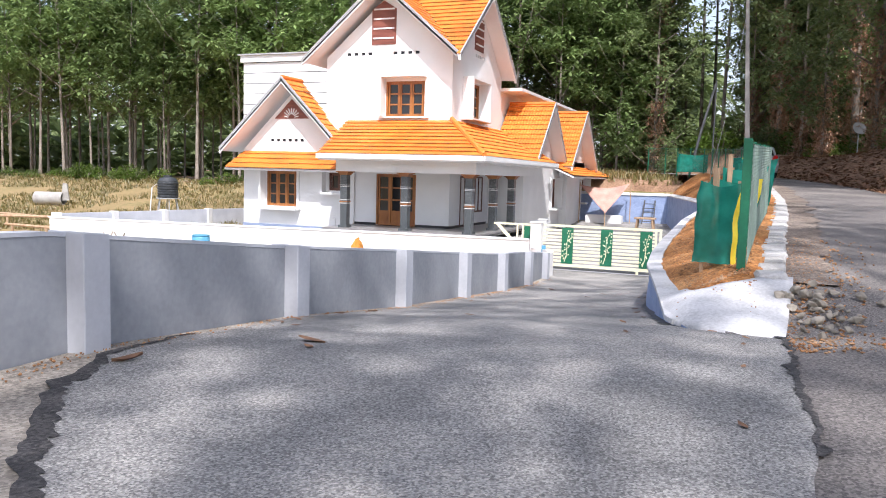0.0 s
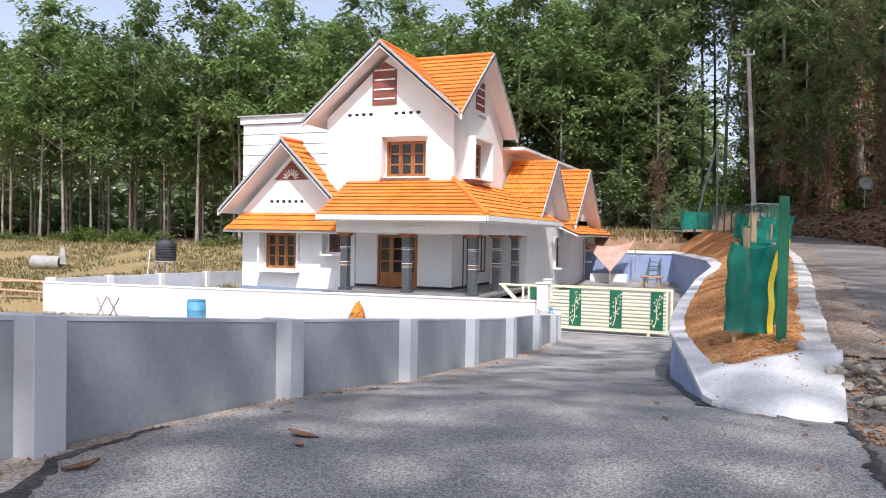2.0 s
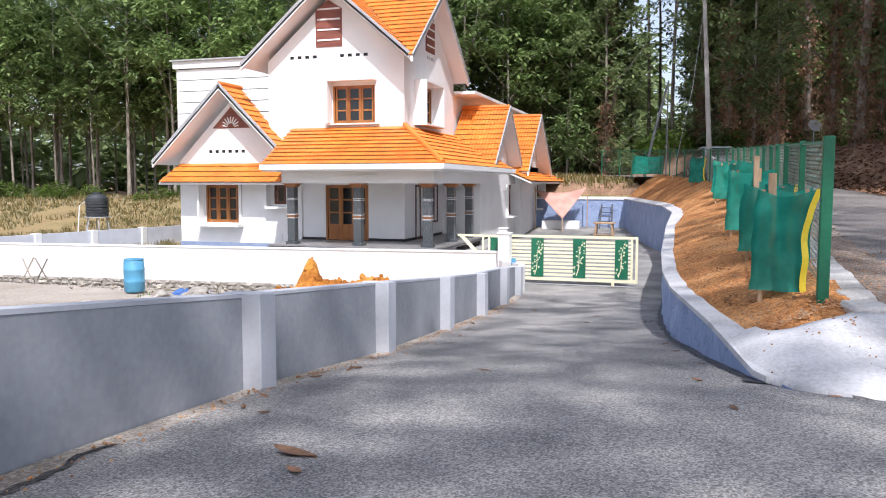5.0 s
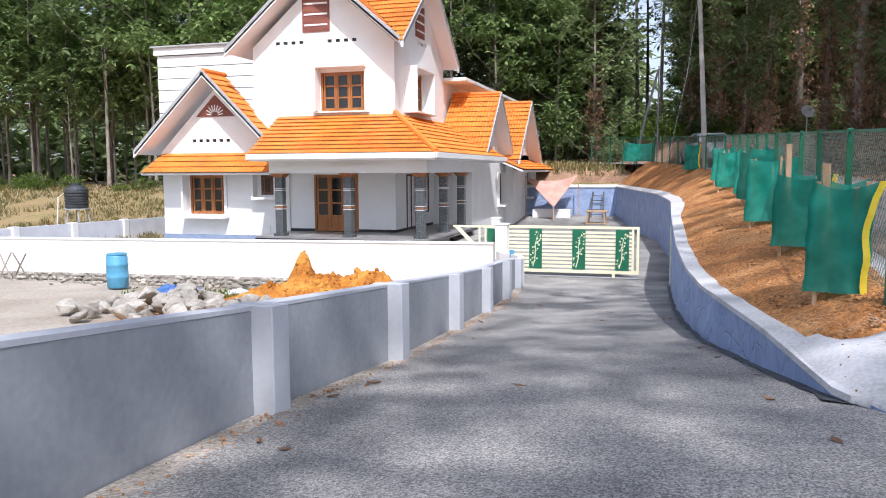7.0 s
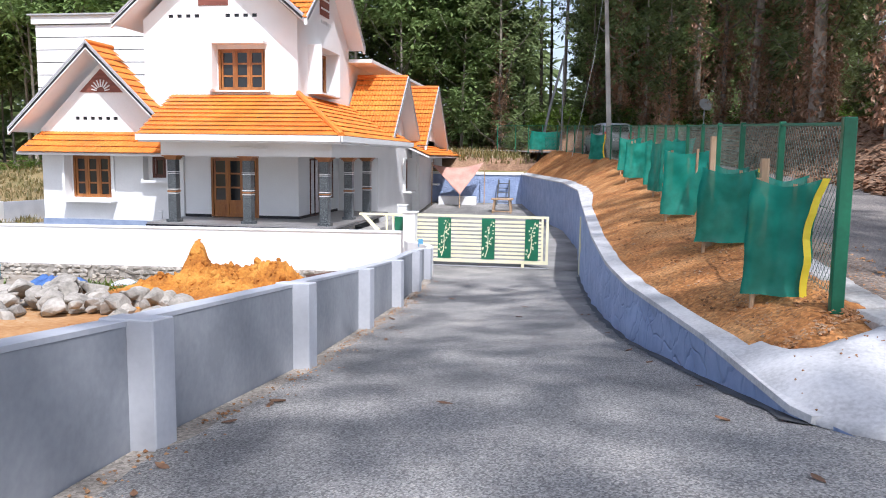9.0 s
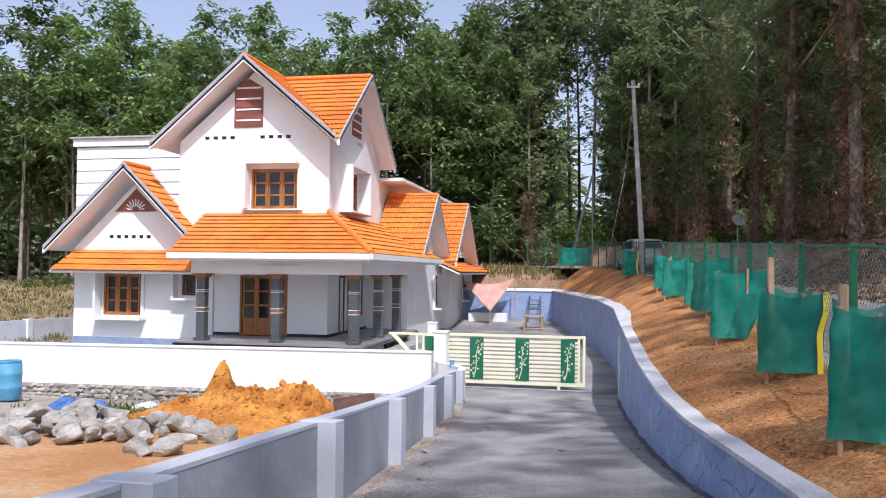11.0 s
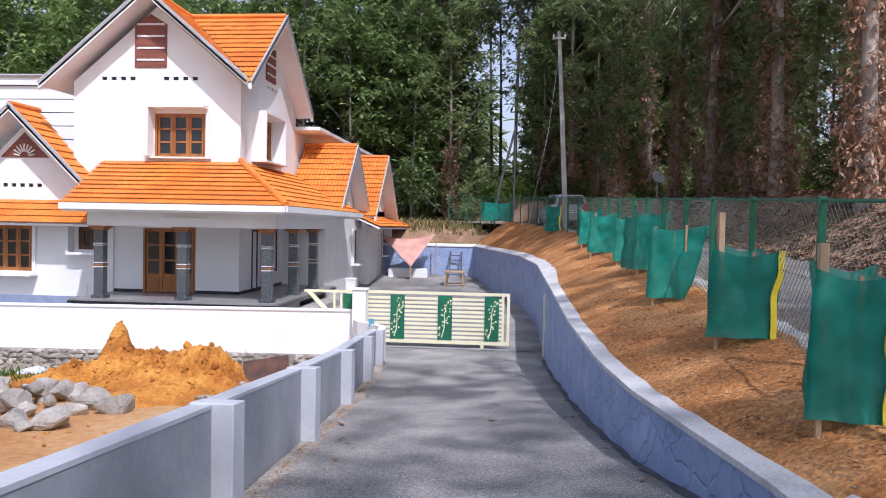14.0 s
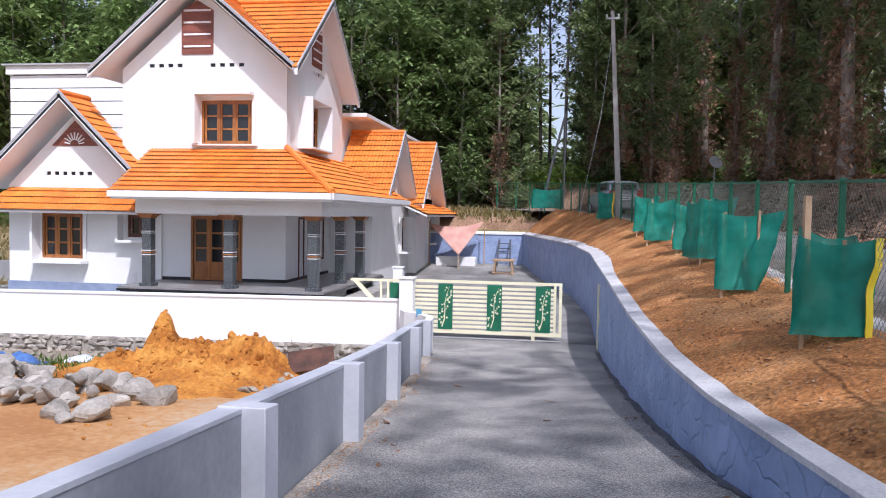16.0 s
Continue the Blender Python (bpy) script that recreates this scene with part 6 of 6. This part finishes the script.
culvert(-42.5, 38.0)
for k, (x0, y0, x1, y1) in enumerate(((-34, 27.5, -28.3, 27.0), (-33, 26.0, -28.6, 28.2), (-31, 25.6, -28.4, 25.8))):
    bm = bmesh.new()
    tube(bm, [(x0, y0, land_z(x0, y0) + 0.55), (x1, y1, land_z(x1, y1) + 0.5)], 0.06, 7)
    for q in (0.15, 0.85):
        x, y = x0 + (x1 - x0) * q, y0 + (y1 - y0) * q
        tube(bm, [(x, y, land_z(x, y) - 0.1), (x, y, land_z(x, y) + 0.6)], 0.05, 7)
    tagged(part("timber_rail", bm, "stake"), "rough timber rail propped over the field", "timber rail", "timber rails in the field")


# ---- behind the gate ----
def stool(x, y):
    z = -0.95
    s_ = empty("work_stool", x, y, z)
    for a, b in ((-0.42, -0.3), (0.42, -0.3), (-0.42, 0.3), (0.42, 0.3)):
        bm = bmesh.new()
        tube(bm, [(a * 1.1, b * 1.1, 0), (a * 0.9, b * 0.9, 0.9)], 0.05, 5)
        part("leg", bm, "stake", s_)
    bm = bmesh.new()
    box(bm, -0.52, 0.52, -0.36, 0.36, 0.9, 0.98)
    bmesh.ops.bevel(bm, geom=bm.edges[:], offset=0.01, segments=1, affect="EDGES")
    part("top", bm, "stake", s_)
    bm = bmesh.new()
    tube(bm, [(-0.5, -0.34, 0.35), (0.5, -0.34, 0.35)], 0.035, 5)
    part("rail", bm, "stake", s_)
    tagged(s_, "rough timber work stool by the blue wall", "stool")


stool(-6.0, 42.6)


def ladder(x, y):
    l_ = empty("ladder", x, y, -0.95)
    for a in (-0.33, 0.33):
        bm = bmesh.new()
        tube(bm, [(a, 0, 0), (a * 0.85, 0.9, 1.8)], 0.04, 6)
        part("rail", bm, "slate", l_)
    for k in range(7):
        t = (k + 0.7) / 7.5
        bm = bmesh.new()
        tube(bm, [(-0.33 * (1 - 0.15 * t), 0.9 * t, 1.8 * t), (0.33 * (1 - 0.15 * t), 0.9 * t, 1.8 * t)], 0.025, 6)
        part("rung", bm, "slate", l_)
    tagged(l_, "grey ladder leaning on the blue wall", "ladder")


ladder(-6.2, 44.9)


def hung_sheet():
    verts, faces = [], []
    a, b, c = Vector((-9.9, 44.6, 1.62)), Vector((-7.25, 45.2, 1.75)), Vector((-8.3, 43.8, 0.1))
    n = 16
    idx = {}
    for i in range(n + 1):
        for j in range(n + 1 - i):
            u, v = i / n, j / n
            p = a * (1 - u - v) + b * u + c * v
            p.y += 0.25 * math.sin(math.pi * u) * (1 - v) + 0.06 * noise.noise(p * 3)
            p.z -= 0.22 * math.sin(math.pi * min(1, u / max(0.05, 1 - v))) * (1 - v)
            idx[i, j] = len(verts)
            verts.append(p)
    for i in range(n):
        for j in range(n - i):
            faces.append((idx[i, j], idx[i + 1, j], idx[i, j + 1]))
            if i + j < n - 1:
                faces.append((idx[i + 1, j], idx[i + 1, j + 1], idx[i, j + 1]))
    ob = sheet("awning_sheet", verts, faces, "tanktar")
    mod = ob.modifiers.new("solid", "SOLIDIFY")
    mod.thickness = 0.01
    tagged(ob, "faded red tarpaulin hung behind the house", "tarpaulin")
    for p in ((-9.9, 44.6), (-7.2, 45.3), (-8.3, 43.75)):
        bm = bmesh.new()
        tube(bm, [(p[0], p[1], -1.0), (p[0], p[1], 1.75 if p[1] > 44 else 0.15)], 0.03, 6)
        tagged(part("awning_pole", bm, "stake"), "thin timber pole holding the tarpaulin", "pole", "awning poles")
    bm = bmesh.new()
    box(bm, -9.6, -7.6, 44.9, 45.6, -1.0, -0.05)
    bmesh.ops.bevel(bm, geom=bm.edges[:], offset=0.03, segments=2, affect="EDGES")
    tagged(part("wash_basin", bm, "white"), "white masonry wash stand under the tarpaulin", "wash stand")


hung_sheet()
bm = bmesh.new()
box(bm, -9.35, -9.0, 33.8, 34.15, -1.0, 0.12)
box(bm, -9.38, -8.97, 33.77, 34.18, 0.12, 0.16)
tagged(part("garden_pier", bm, "white"), "short white pier beside the porch step", "pier", kind="structure")

# porch lamps, standpipe
def tube_light(place_x0, place_x1, y, z, turn=False):
    t = empty("tube_light")
    bm = bmesh.new()
    tube(bm, [(place_x0, y, z), (place_x1, y, z)] if not turn else [(y, place_x0, z), (y, place_x1, z)], 0.02, 8)
    part("lamp", bm, "plate", t)
    bm = bmesh.new()
    if turn:
        box(bm, y - 0.045, y - 0.012, place_x0 - 0.03, place_x1 + 0.03, z - 0.02, z + 0.03)
    else:
        box(bm, place_x0 - 0.03, place_x1 + 0.03, y + 0.012, y + 0.045, z - 0.02, z + 0.03)
    part("batten", bm, "white", t)
    tagged(t, "unlit white tube light on the porch beam", "tube light", "tube lights of the porch")


tube_light(-13.6, -12.35, 28.0, 2.24)
tube_light(31.2, 32.4, -10.31, 2.24, True)
bm = bmesh.new()
tube(bm, [(-16.9, 29.6, -0.95), (-16.9, 29.6, 0.02)], 0.03, 8)
tube(bm, [(-16.9, 29.6, -0.05), (-17.05, 29.6, -0.02)], 0.03, 8)
tagged(part("standpipe", bm, "plate"), "white plastic garden standpipe", "standpipe")


# ---- car ----
def car(x, y, z, turn):
    """A small hatchback seen from behind; y is its way ahead."""
    c = empty("car", x, y, z, turn)
    st = [(-1.83, 0.70, 0.38, 0.62, 0.76), (-1.80, 0.80, 0.30, 0.70, 0.95), (-1.70, 0.83, 0.24, 0.78, 1.02), (-1.2, 0.84, 0.20, 0.86, 1.02), (0.0, 0.845, 0.18, 0.88, 0.98), (1.0, 0.84, 0.20, 0.86, 0.94), (1.55, 0.80, 0.22, 0.78, 0.84), (1.85, 0.66, 0.32, 0.60, 0.66)]
    bm = bmesh.new()
    rings = []
    for yy, w, lo, mid, hi in st:
        rings.append([(-w * 0.92, yy, lo), (-w, yy, (lo + mid) / 2), (-w, yy, mid), (-w * 0.93, yy, hi), (w * 0.93, yy, hi), (w, yy, mid), (w, yy, (lo + mid) / 2), (w * 0.92, yy, lo)])
    loft(bm, rings)
    part("body", bm, "silver", c, "silver painted body", smooth=True)
    cab = [(-1.74, 0.70, 0.98, 0.72), (-1.50, 0.62, 1.42, 0.70), (-1.35, 0.60, 1.48, 0.70), (0.1, 0.60, 1.50, 0.72), (0.35, 0.58, 1.44, 0.72), (1.0, 0.66, 0.95, 0.76)]
    bm = bmesh.new()
    rings = []
    for yy, w, hi, wb in cab:
        rings.append([(-wb, yy, 0.92), (-w, yy, hi - 0.03), (-w * 0.8, yy, hi), (w * 0.8, yy, hi), (w, yy, hi - 0.03), (wb, yy, 0.92)])
    loft(bm, rings)
    part("cabin", bm, "silver", c, smooth=True)
    bm = bmesh.new()
    slab(bm, [(-0.56, -1.735, 1.04), (0.56, -1.735, 1.04), (0.50, -1.545, 1.38), (-0.50, -1.545, 1.38)], (0, -0.02, 0.008))
    part("rear_window", bm, "glass", c)
    for sx in (-1, 1):
        bm = bmesh.new()
        slab(bm, [(sx * 0.735, -1.30, 1.02), (sx * 0.735, 0.75, 1.02), (sx * 0.645, 0.30, 1.38), (sx * 0.645, -1.15, 1.40)], (sx * 0.02, 0, 0.004))
        part("side_window", bm, "glass", c)
        bm = bmesh.new()
        loft(bm, [[(sx * 0.62 + 0.13 * math.cos(a), -1.86 + dy, 0.86 + 0.20 * math.sin(a)) for a in (2 * math.pi * k / 14 for k in range(14))] for dy in (0.0, 0.12)])
        part("tail_lamp", bm, "redlamp", c, "red tail lamp")
        for yy in (-1.18, 1.15):
            bm = bmesh.new()
            loft(bm, [[(sx * q, yy + r * math.cos(a), 0.29 + r * math.sin(a)) for a in (2 * math.pi * k / 20 for k in range(20))] for q, r in ((0.66, 0.27), (0.68, 0.29), (0.82, 0.29), (0.84, 0.27))])
            wheel = part("tyre", bm, "rubber", c)
            bm = bmesh.new()
            loft(bm, [[(sx * q, yy + r * math.cos(a), 0.29 + r * math.sin(a)) for a in (2 * math.pi * k / 16 for k in range(16))] for q, r in ((0.82, 0.19), (0.85, 0.17))])
            part("rim", bm, "steel", wheel)
    bm = bmesh.new()
    box(bm, -0.74, 0.74, -1.90, -1.72, 0.32, 0.58)
    bmesh.ops.bevel(bm, geom=bm.edges[:], offset=0.05, segments=2, affect="EDGES")
    part("bumper", bm, "silver", c)
    bm = bmesh.new()
    box(bm, -0.26, 0.26, -1.925, -1.905, 0.62, 0.74)
    plate = part("number_plate", bm, "plate", c)
    bm = bmesh.new()
    for k in range(7):
        box(bm, -0.21 + 0.06 * k, -0.175 + 0.06 * k, -1.929, -1.926, 0.65, 0.71)
    part("plate_marks", bm, "ink", plate)
    tagged(c, "small silver hatchback car driving up the lane", "car")


car(-1.0, 43.0, lane_z(-1.0, 43.0), 12)


# ---- electric pole ----
def pole(x, y):
    z = 2.0
    p = empty("electric_pole", x, y, z)
    bm = bmesh.new()
    rings = []
    for h, w, dx in ((-0.6, 0.115, 0.05), (1.5, 0.105, -0.04), (4.0, 0.095, -0.18), (6.3, 0.08, -0.31), (8.05, 0.07, -0.41)):
        rings.append([(dx + w * a, w * 0.75 * b_, h) for a, b_ in ((-1, -0.7), (-0.7, -1), (0.7, -1), (1, -0.7), (1, 0.7), (0.7, 1), (-0.7, 1), (-1, 0.7))])
    loft(bm, rings)
    part("shaft", bm, "concrete", p)
    bm = bmesh.new()
    box(bm, -0.66, -0.14, -0.10, -0.055, 7.72, 7.79)
    part("cross_arm", bm, "steel", p)
    for a in (-0.62, -0.18):
        bm = bmesh.new()
        loft(bm, [[(a + r * math.cos(t), -0.075 + r * math.sin(t), h) for t in (2 * math.pi * k / 10 for k in range(10))] for r, h in ((0.02, 7.80), (0.04, 7.83), (0.02, 7.86), (0.04, 7.89), (0.015, 7.92))])
        part("insulator", bm, "plate", p)
    bm = bmesh.new()
    tube(bm, [(-0.38, 0, 7.2), (-0.75, 0.15, 4.0), (-1.5, 0.4, 0.1)], 0.010, 4)
    part("stay_wire", bm, "steel", p)
    for a, q in ((-0.62, 0.0), (-0.18, 0.45)):
        bm = bmesh.new()
        span = [(a + (11.0 + q) * t, -0.075 - 67.0 * t, 7.92 - 4.4 * t * (1 - t) + 0.8 * t) for t in (k / 14 for k in range(15))]
        tube(bm, span, 0.008, 4)
        part("wire", bm, "ink", p)
    tagged(p, "slim grey concrete electric pole with a short cross arm", "electric pole")


pole(-1.20, 37.4)


# ---- far house seen through the gap in the trees ----
def far_house(x, y, w, h):
    f = empty("far_house", x, y, 2.0)
    bm = bmesh.new()
    box(bm, -w / 2, w / 2, 0, 6, -3, h)
    part("wall", bm, "white", f)
    bm = bmesh.new()
    box(bm, -w / 2 - 0.5, w / 2 + 0.5, -0.5, 6.5, h, h + 0.3)
    part("roof", bm, "concrete", f)
    for k in range(3):
        bm = bmesh.new()
        box(bm, -w / 2 + 0.8 + k * w / 3.2, -w / 2 + 1.9 + k * w / 3.2, -0.05, 0.1, h * 0.35, h * 0.75)
        part("window", bm, "glass", f)
    tagged(f, "white flat-roofed house far beyond the trees", "house")


def far_post(x, y, z, dx, h, r, label):
    bm = bmesh.new()
    tube(bm, [(0, 0, -0.6), (dx * 0.5, 0, h * 0.5), (dx, 0, h)], [r, r * 0.9, r * 0.75], 8)
    ob = part("post", bm, "slate")
    ob.matrix_basis = pose(x, y, z)
    tagged(ob, label, "post", "posts beyond the fence")


far_post(-4.65, 50.0, 2.3, 1.35, 5.4, 0.085, "dark leaning timber post beyond the fence")
far_post(-3.30, 50.2, 2.3, 0.02, 5.6, 0.045, "slim dark upright post beyond the fence")
far_house(-5.6, 98, 4.5, 3)
far_house(7.6, 66, 5.5, 3.4)


def satellite_dish(x, y):
    z = land_z(x, y)
    d = empty("satellite_dish", x, y, z)
    bm = bmesh.new()
    tube(bm, [(0, 0, -0.2), (0, 0, 1.3)], 0.03, 6)
    part("mast", bm, "steel", d)
    bm = bmesh.new()
    turn_m = pose(0, -0.05, 1.35, 62, 0, 20)
    loft(bm, [[turn_m @ Vector((r * math.cos(a), r * math.sin(a), h)) for a in (2 * math.pi * k / 24 for k in range(24))] for r, h in ((0.34, 0.10), (0.33, 0.112), (0.21, 0.05), (0.07, 0.015), (0.055, -0.01), (0.23, 0.036))])
    part("dish", bm, "concrete", d, "dull grey round dish")
    tagged(d, "dull grey satellite dish on a mast in the wood", "satellite dish")


satellite_dish(3.76, 45.0)


# ---- fallen leaves ----
def fallen_leaves():
    rnd = random.Random(21)
    meshes = []
    for k in range(4):
        bm = bmesh.new()
        n = 10
        rows = []
        for j in range(n + 1):
            t = j / n
            w = 0.24 * math.sin(math.pi * min(1, t * 1.02)) ** 0.8 * (1 - 0.35 * t) + 0.004
            cz = 0.10 * (t - 0.5) ** 2 * 4 * (0.4 + 0.3 * k) * 0.5
            rows.append([bm.verts.new((t - 0.5, s_ * w, cz + abs(s_) * 0.05 * (k + 1) / 2)) for s_ in (-1, -0.5, 0, 0.5, 1)])
        for a, b in zip(rows, rows[1:]):
            for c in range(4):
                bm.faces.new((a[c], a[c + 1], b[c + 1], b[c]))
        me = bpy.data.meshes.new("fallen_leaf")
        bm.to_mesh(me)
        bm.free()
        me.materials.append(M["leafbrown"])
        meshes.append(me)
    spots = [(-3.83, 6.45, 0.26), (-3.70, 6.20, 0.12), (-1.71, 7.8, 0.10), (-4.45, 5.25, 0.20), (-1.9, 8.9, 0.10)]
    for k in range(34):
        y = rnd.uniform(5.0, 22)
        x = rnd.uniform(along(GREY, y) + 0.25, drive_right(y) - 0.25)
        if rnd.random() < 0.85:
            x = along(GREY, y) + 0.22 + abs(rnd.gauss(0, 0.15)) if rnd.random() < 0.6 else drive_right(y) - 0.2 - abs(rnd.gauss(0, 0.1))
        spots.append((x, y, rnd.uniform(0.05, 0.13)))
    for x, y, s_ in spots:
        ob = new("fallen_leaf", meshes[rnd.randrange(4)])
        ob.matrix_basis = pose(x, y, drive_z(x, y) + 0.006, rnd.uniform(-6, 6), rnd.uniform(-6, 6), rnd.uniform(0, 360)) @ Matrix.Diagonal((s_, s_, s_, 1))
        tagged(ob, "dry curled brown leaf fallen on the driveway", "leaf", "fallen leaves on the driveway")


fallen_leaves()


# ---- grass and ground litter ----
def tufts(name, label, spots, mat, size, blades, seed):
    rnd = random.Random(seed)
    verts, faces = [], []
    for x, y, z in spots:
        for _ in range(blades):
            a, ln = rnd.uniform(0, 6.28), size * rnd.uniform(0.5, 1.3)
            d = Vector((math.cos(a) * 0.45, math.sin(a) * 0.45, 1)).normalized()
            sd = Vector((-math.sin(a), math.cos(a), 0)) * (0.02 + 0.03 * ln)
            o = Vector((x + rnd.gauss(0, 0.12), y + rnd.gauss(0, 0.12), z - 0.03))
            b = len(verts)
            verts += [o - sd, o + sd, o + d * ln * 0.6 + sd * 0.7, o + d * ln + Vector((d.x, d.y, 0)) * 0.2 * ln]
            faces.append((b, b + 1, b + 2, b + 3))
    tagged(sheet(name, verts, faces, mat, smooth=False), label, "grass", kind="stuff")


rg = random.Random(77)
field_spots = []
while len(field_spots) < 9000:
    x, y = rg.uniform(-75, -24), rg.uniform(24, 58)
    if noise.noise((x * 0.25, y * 0.25, 0)) > -0.25 and (y > 27 or x < -29):
        field_spots.append((x, y, land_z(max(x, -60), y)))
tufts("dry_grass", "dry straw-coloured grass on the field", field_spots, "grass", 0.27, 5, 1)
bank_spots = [(rg.uniform(-16, -4.6), rg.uniform(47, 56)) for _ in range(1200)]
tufts("bank_grass", "green and dry weeds behind the blue wall", [(x, y, land_z(x, y)) for x, y in bank_spots if x < lane_left(y) - 0.4], "grass", 0.36, 5, 2)
plot_spots = [(rg.gauss(-13.2, 1.0), rg.gauss(20.6, 0.5)) for _ in range(260)]
tufts("plot_weeds", "low weeds on the bare plot", [(x, y, yard_z(x, y)) for x, y in plot_spots], "shrub", 0.16, 5, 3)


def litter():
    rnd = random.Random(31)
    verts, faces = [], []
    for _ in range(16000):
        y = rnd.uniform(9, 52)
        r = lane_right(y)
        x = r - 0.4 + abs(rnd.gauss(0, 3.0))
        z = max(land_z(x, y), lane_z(x, y) if x < r else -9) + 0.0
        a, ln = rnd.uniform(0, 6.28), rnd.uniform(0.05, 0.16)
        d = Vector((math.cos(a), math.sin(a), rnd.uniform(-0.2, 0.5))) * ln
        sd = Vector((-math.sin(a), math.cos(a), rnd.uniform(-0.4, 0.4))) * ln * 0.4
        o = Vector((x, y, z + 0.02))
        b = len(verts)
        verts += [o - d, o + sd, o + d, o - sd]
        faces.append((b, b + 1, b + 2, b + 3))
    tagged(sheet("leaf_litter", verts, faces, "leafbrown", smooth=False), "dry brown leaf litter on the roadside slope", "leaf litter", kind="stuff")


litter()


def gravel():
    """Loose chips on the soil bank and the lane's edge."""
    rnd = random.Random(41)
    verts, faces = [], []
    base = [(1, 0, 0), (-1, 0, 0), (0, 1, 0), (0, -1, 0), (0, 0, 1), (0, 0, -1)]
    tri = [(0, 2, 4), (2, 1, 4), (1, 3, 4), (3, 0, 4), (2, 0, 5), (1, 2, 5), (3, 1, 5), (0, 3, 5)]
    for k in range(4200):
        if k % 3:
            y = 9.8 + 16 * rnd.random() ** 1.5
            x0, x1 = along(BLUE, y) + 0.3, along(FENCE, max(10.2, y)) + 0.1
            x = rnd.uniform(x0, x1)
            z, s_ = bank_z(x, y), rnd.uniform(0.006, 0.020)
        else:
            y = rnd.uniform(7.5, 14)
            x = lane_left(y) + 0.1 + abs(rnd.gauss(0, 0.35))
            z, s_ = lane_surface(x, y), rnd.uniform(0.006, 0.02)
        b = len(verts)
        for p in base:
            verts.append((x + p[0] * s_ * rnd.uniform(0.7, 1.3), y + p[1] * s_ * rnd.uniform(0.7, 1.3), z + p[2] * s_ * rnd.uniform(0.5, 0.9)))
        faces += [tuple(b + i for i in f) for f in tri]
    for k in range(900):
        if k % 12 == 0:
            x, y, s_ = rnd.uniform(-1.45, -0.7), rnd.uniform(8.75, 9.7), rnd.uniform(0.004, 0.012)
            z = 0.64 + 0.30 * smooth_step(8.6, 9.7, y + 0.5 * (x + 1.0))
        else:
            y = rnd.uniform(2.5, 21)
            x, s_ = along(GREY, y) + 0.03 + abs(rnd.gauss(0, 0.14)), rnd.uniform(0.004, 0.016)
            z = drive_z(x, y)
        b = len(verts)
        for p in base:
            verts.append((x + p[0] * s_ * rnd.uniform(0.7, 1.3), y + p[1] * s_ * rnd.uniform(0.7, 1.3), z + p[2] * s_ * rnd.uniform(0.5, 0.9)))
        faces += [tuple(b + i for i in f) for f in tri]
    tagged(sheet("gravel", verts, faces, "soilstone", smooth=False), "small loose chips and clods of earth", "gravel", kind="stuff")


M["soilstone"] = material("earthy_chips", [(0.22, 0.10, 0.04), (0.38, 0.19, 0.08), (0.46, 0.32, 0.20)], 3, 20, 0.2, 0.9, vary=0.3, island=True)
gravel()
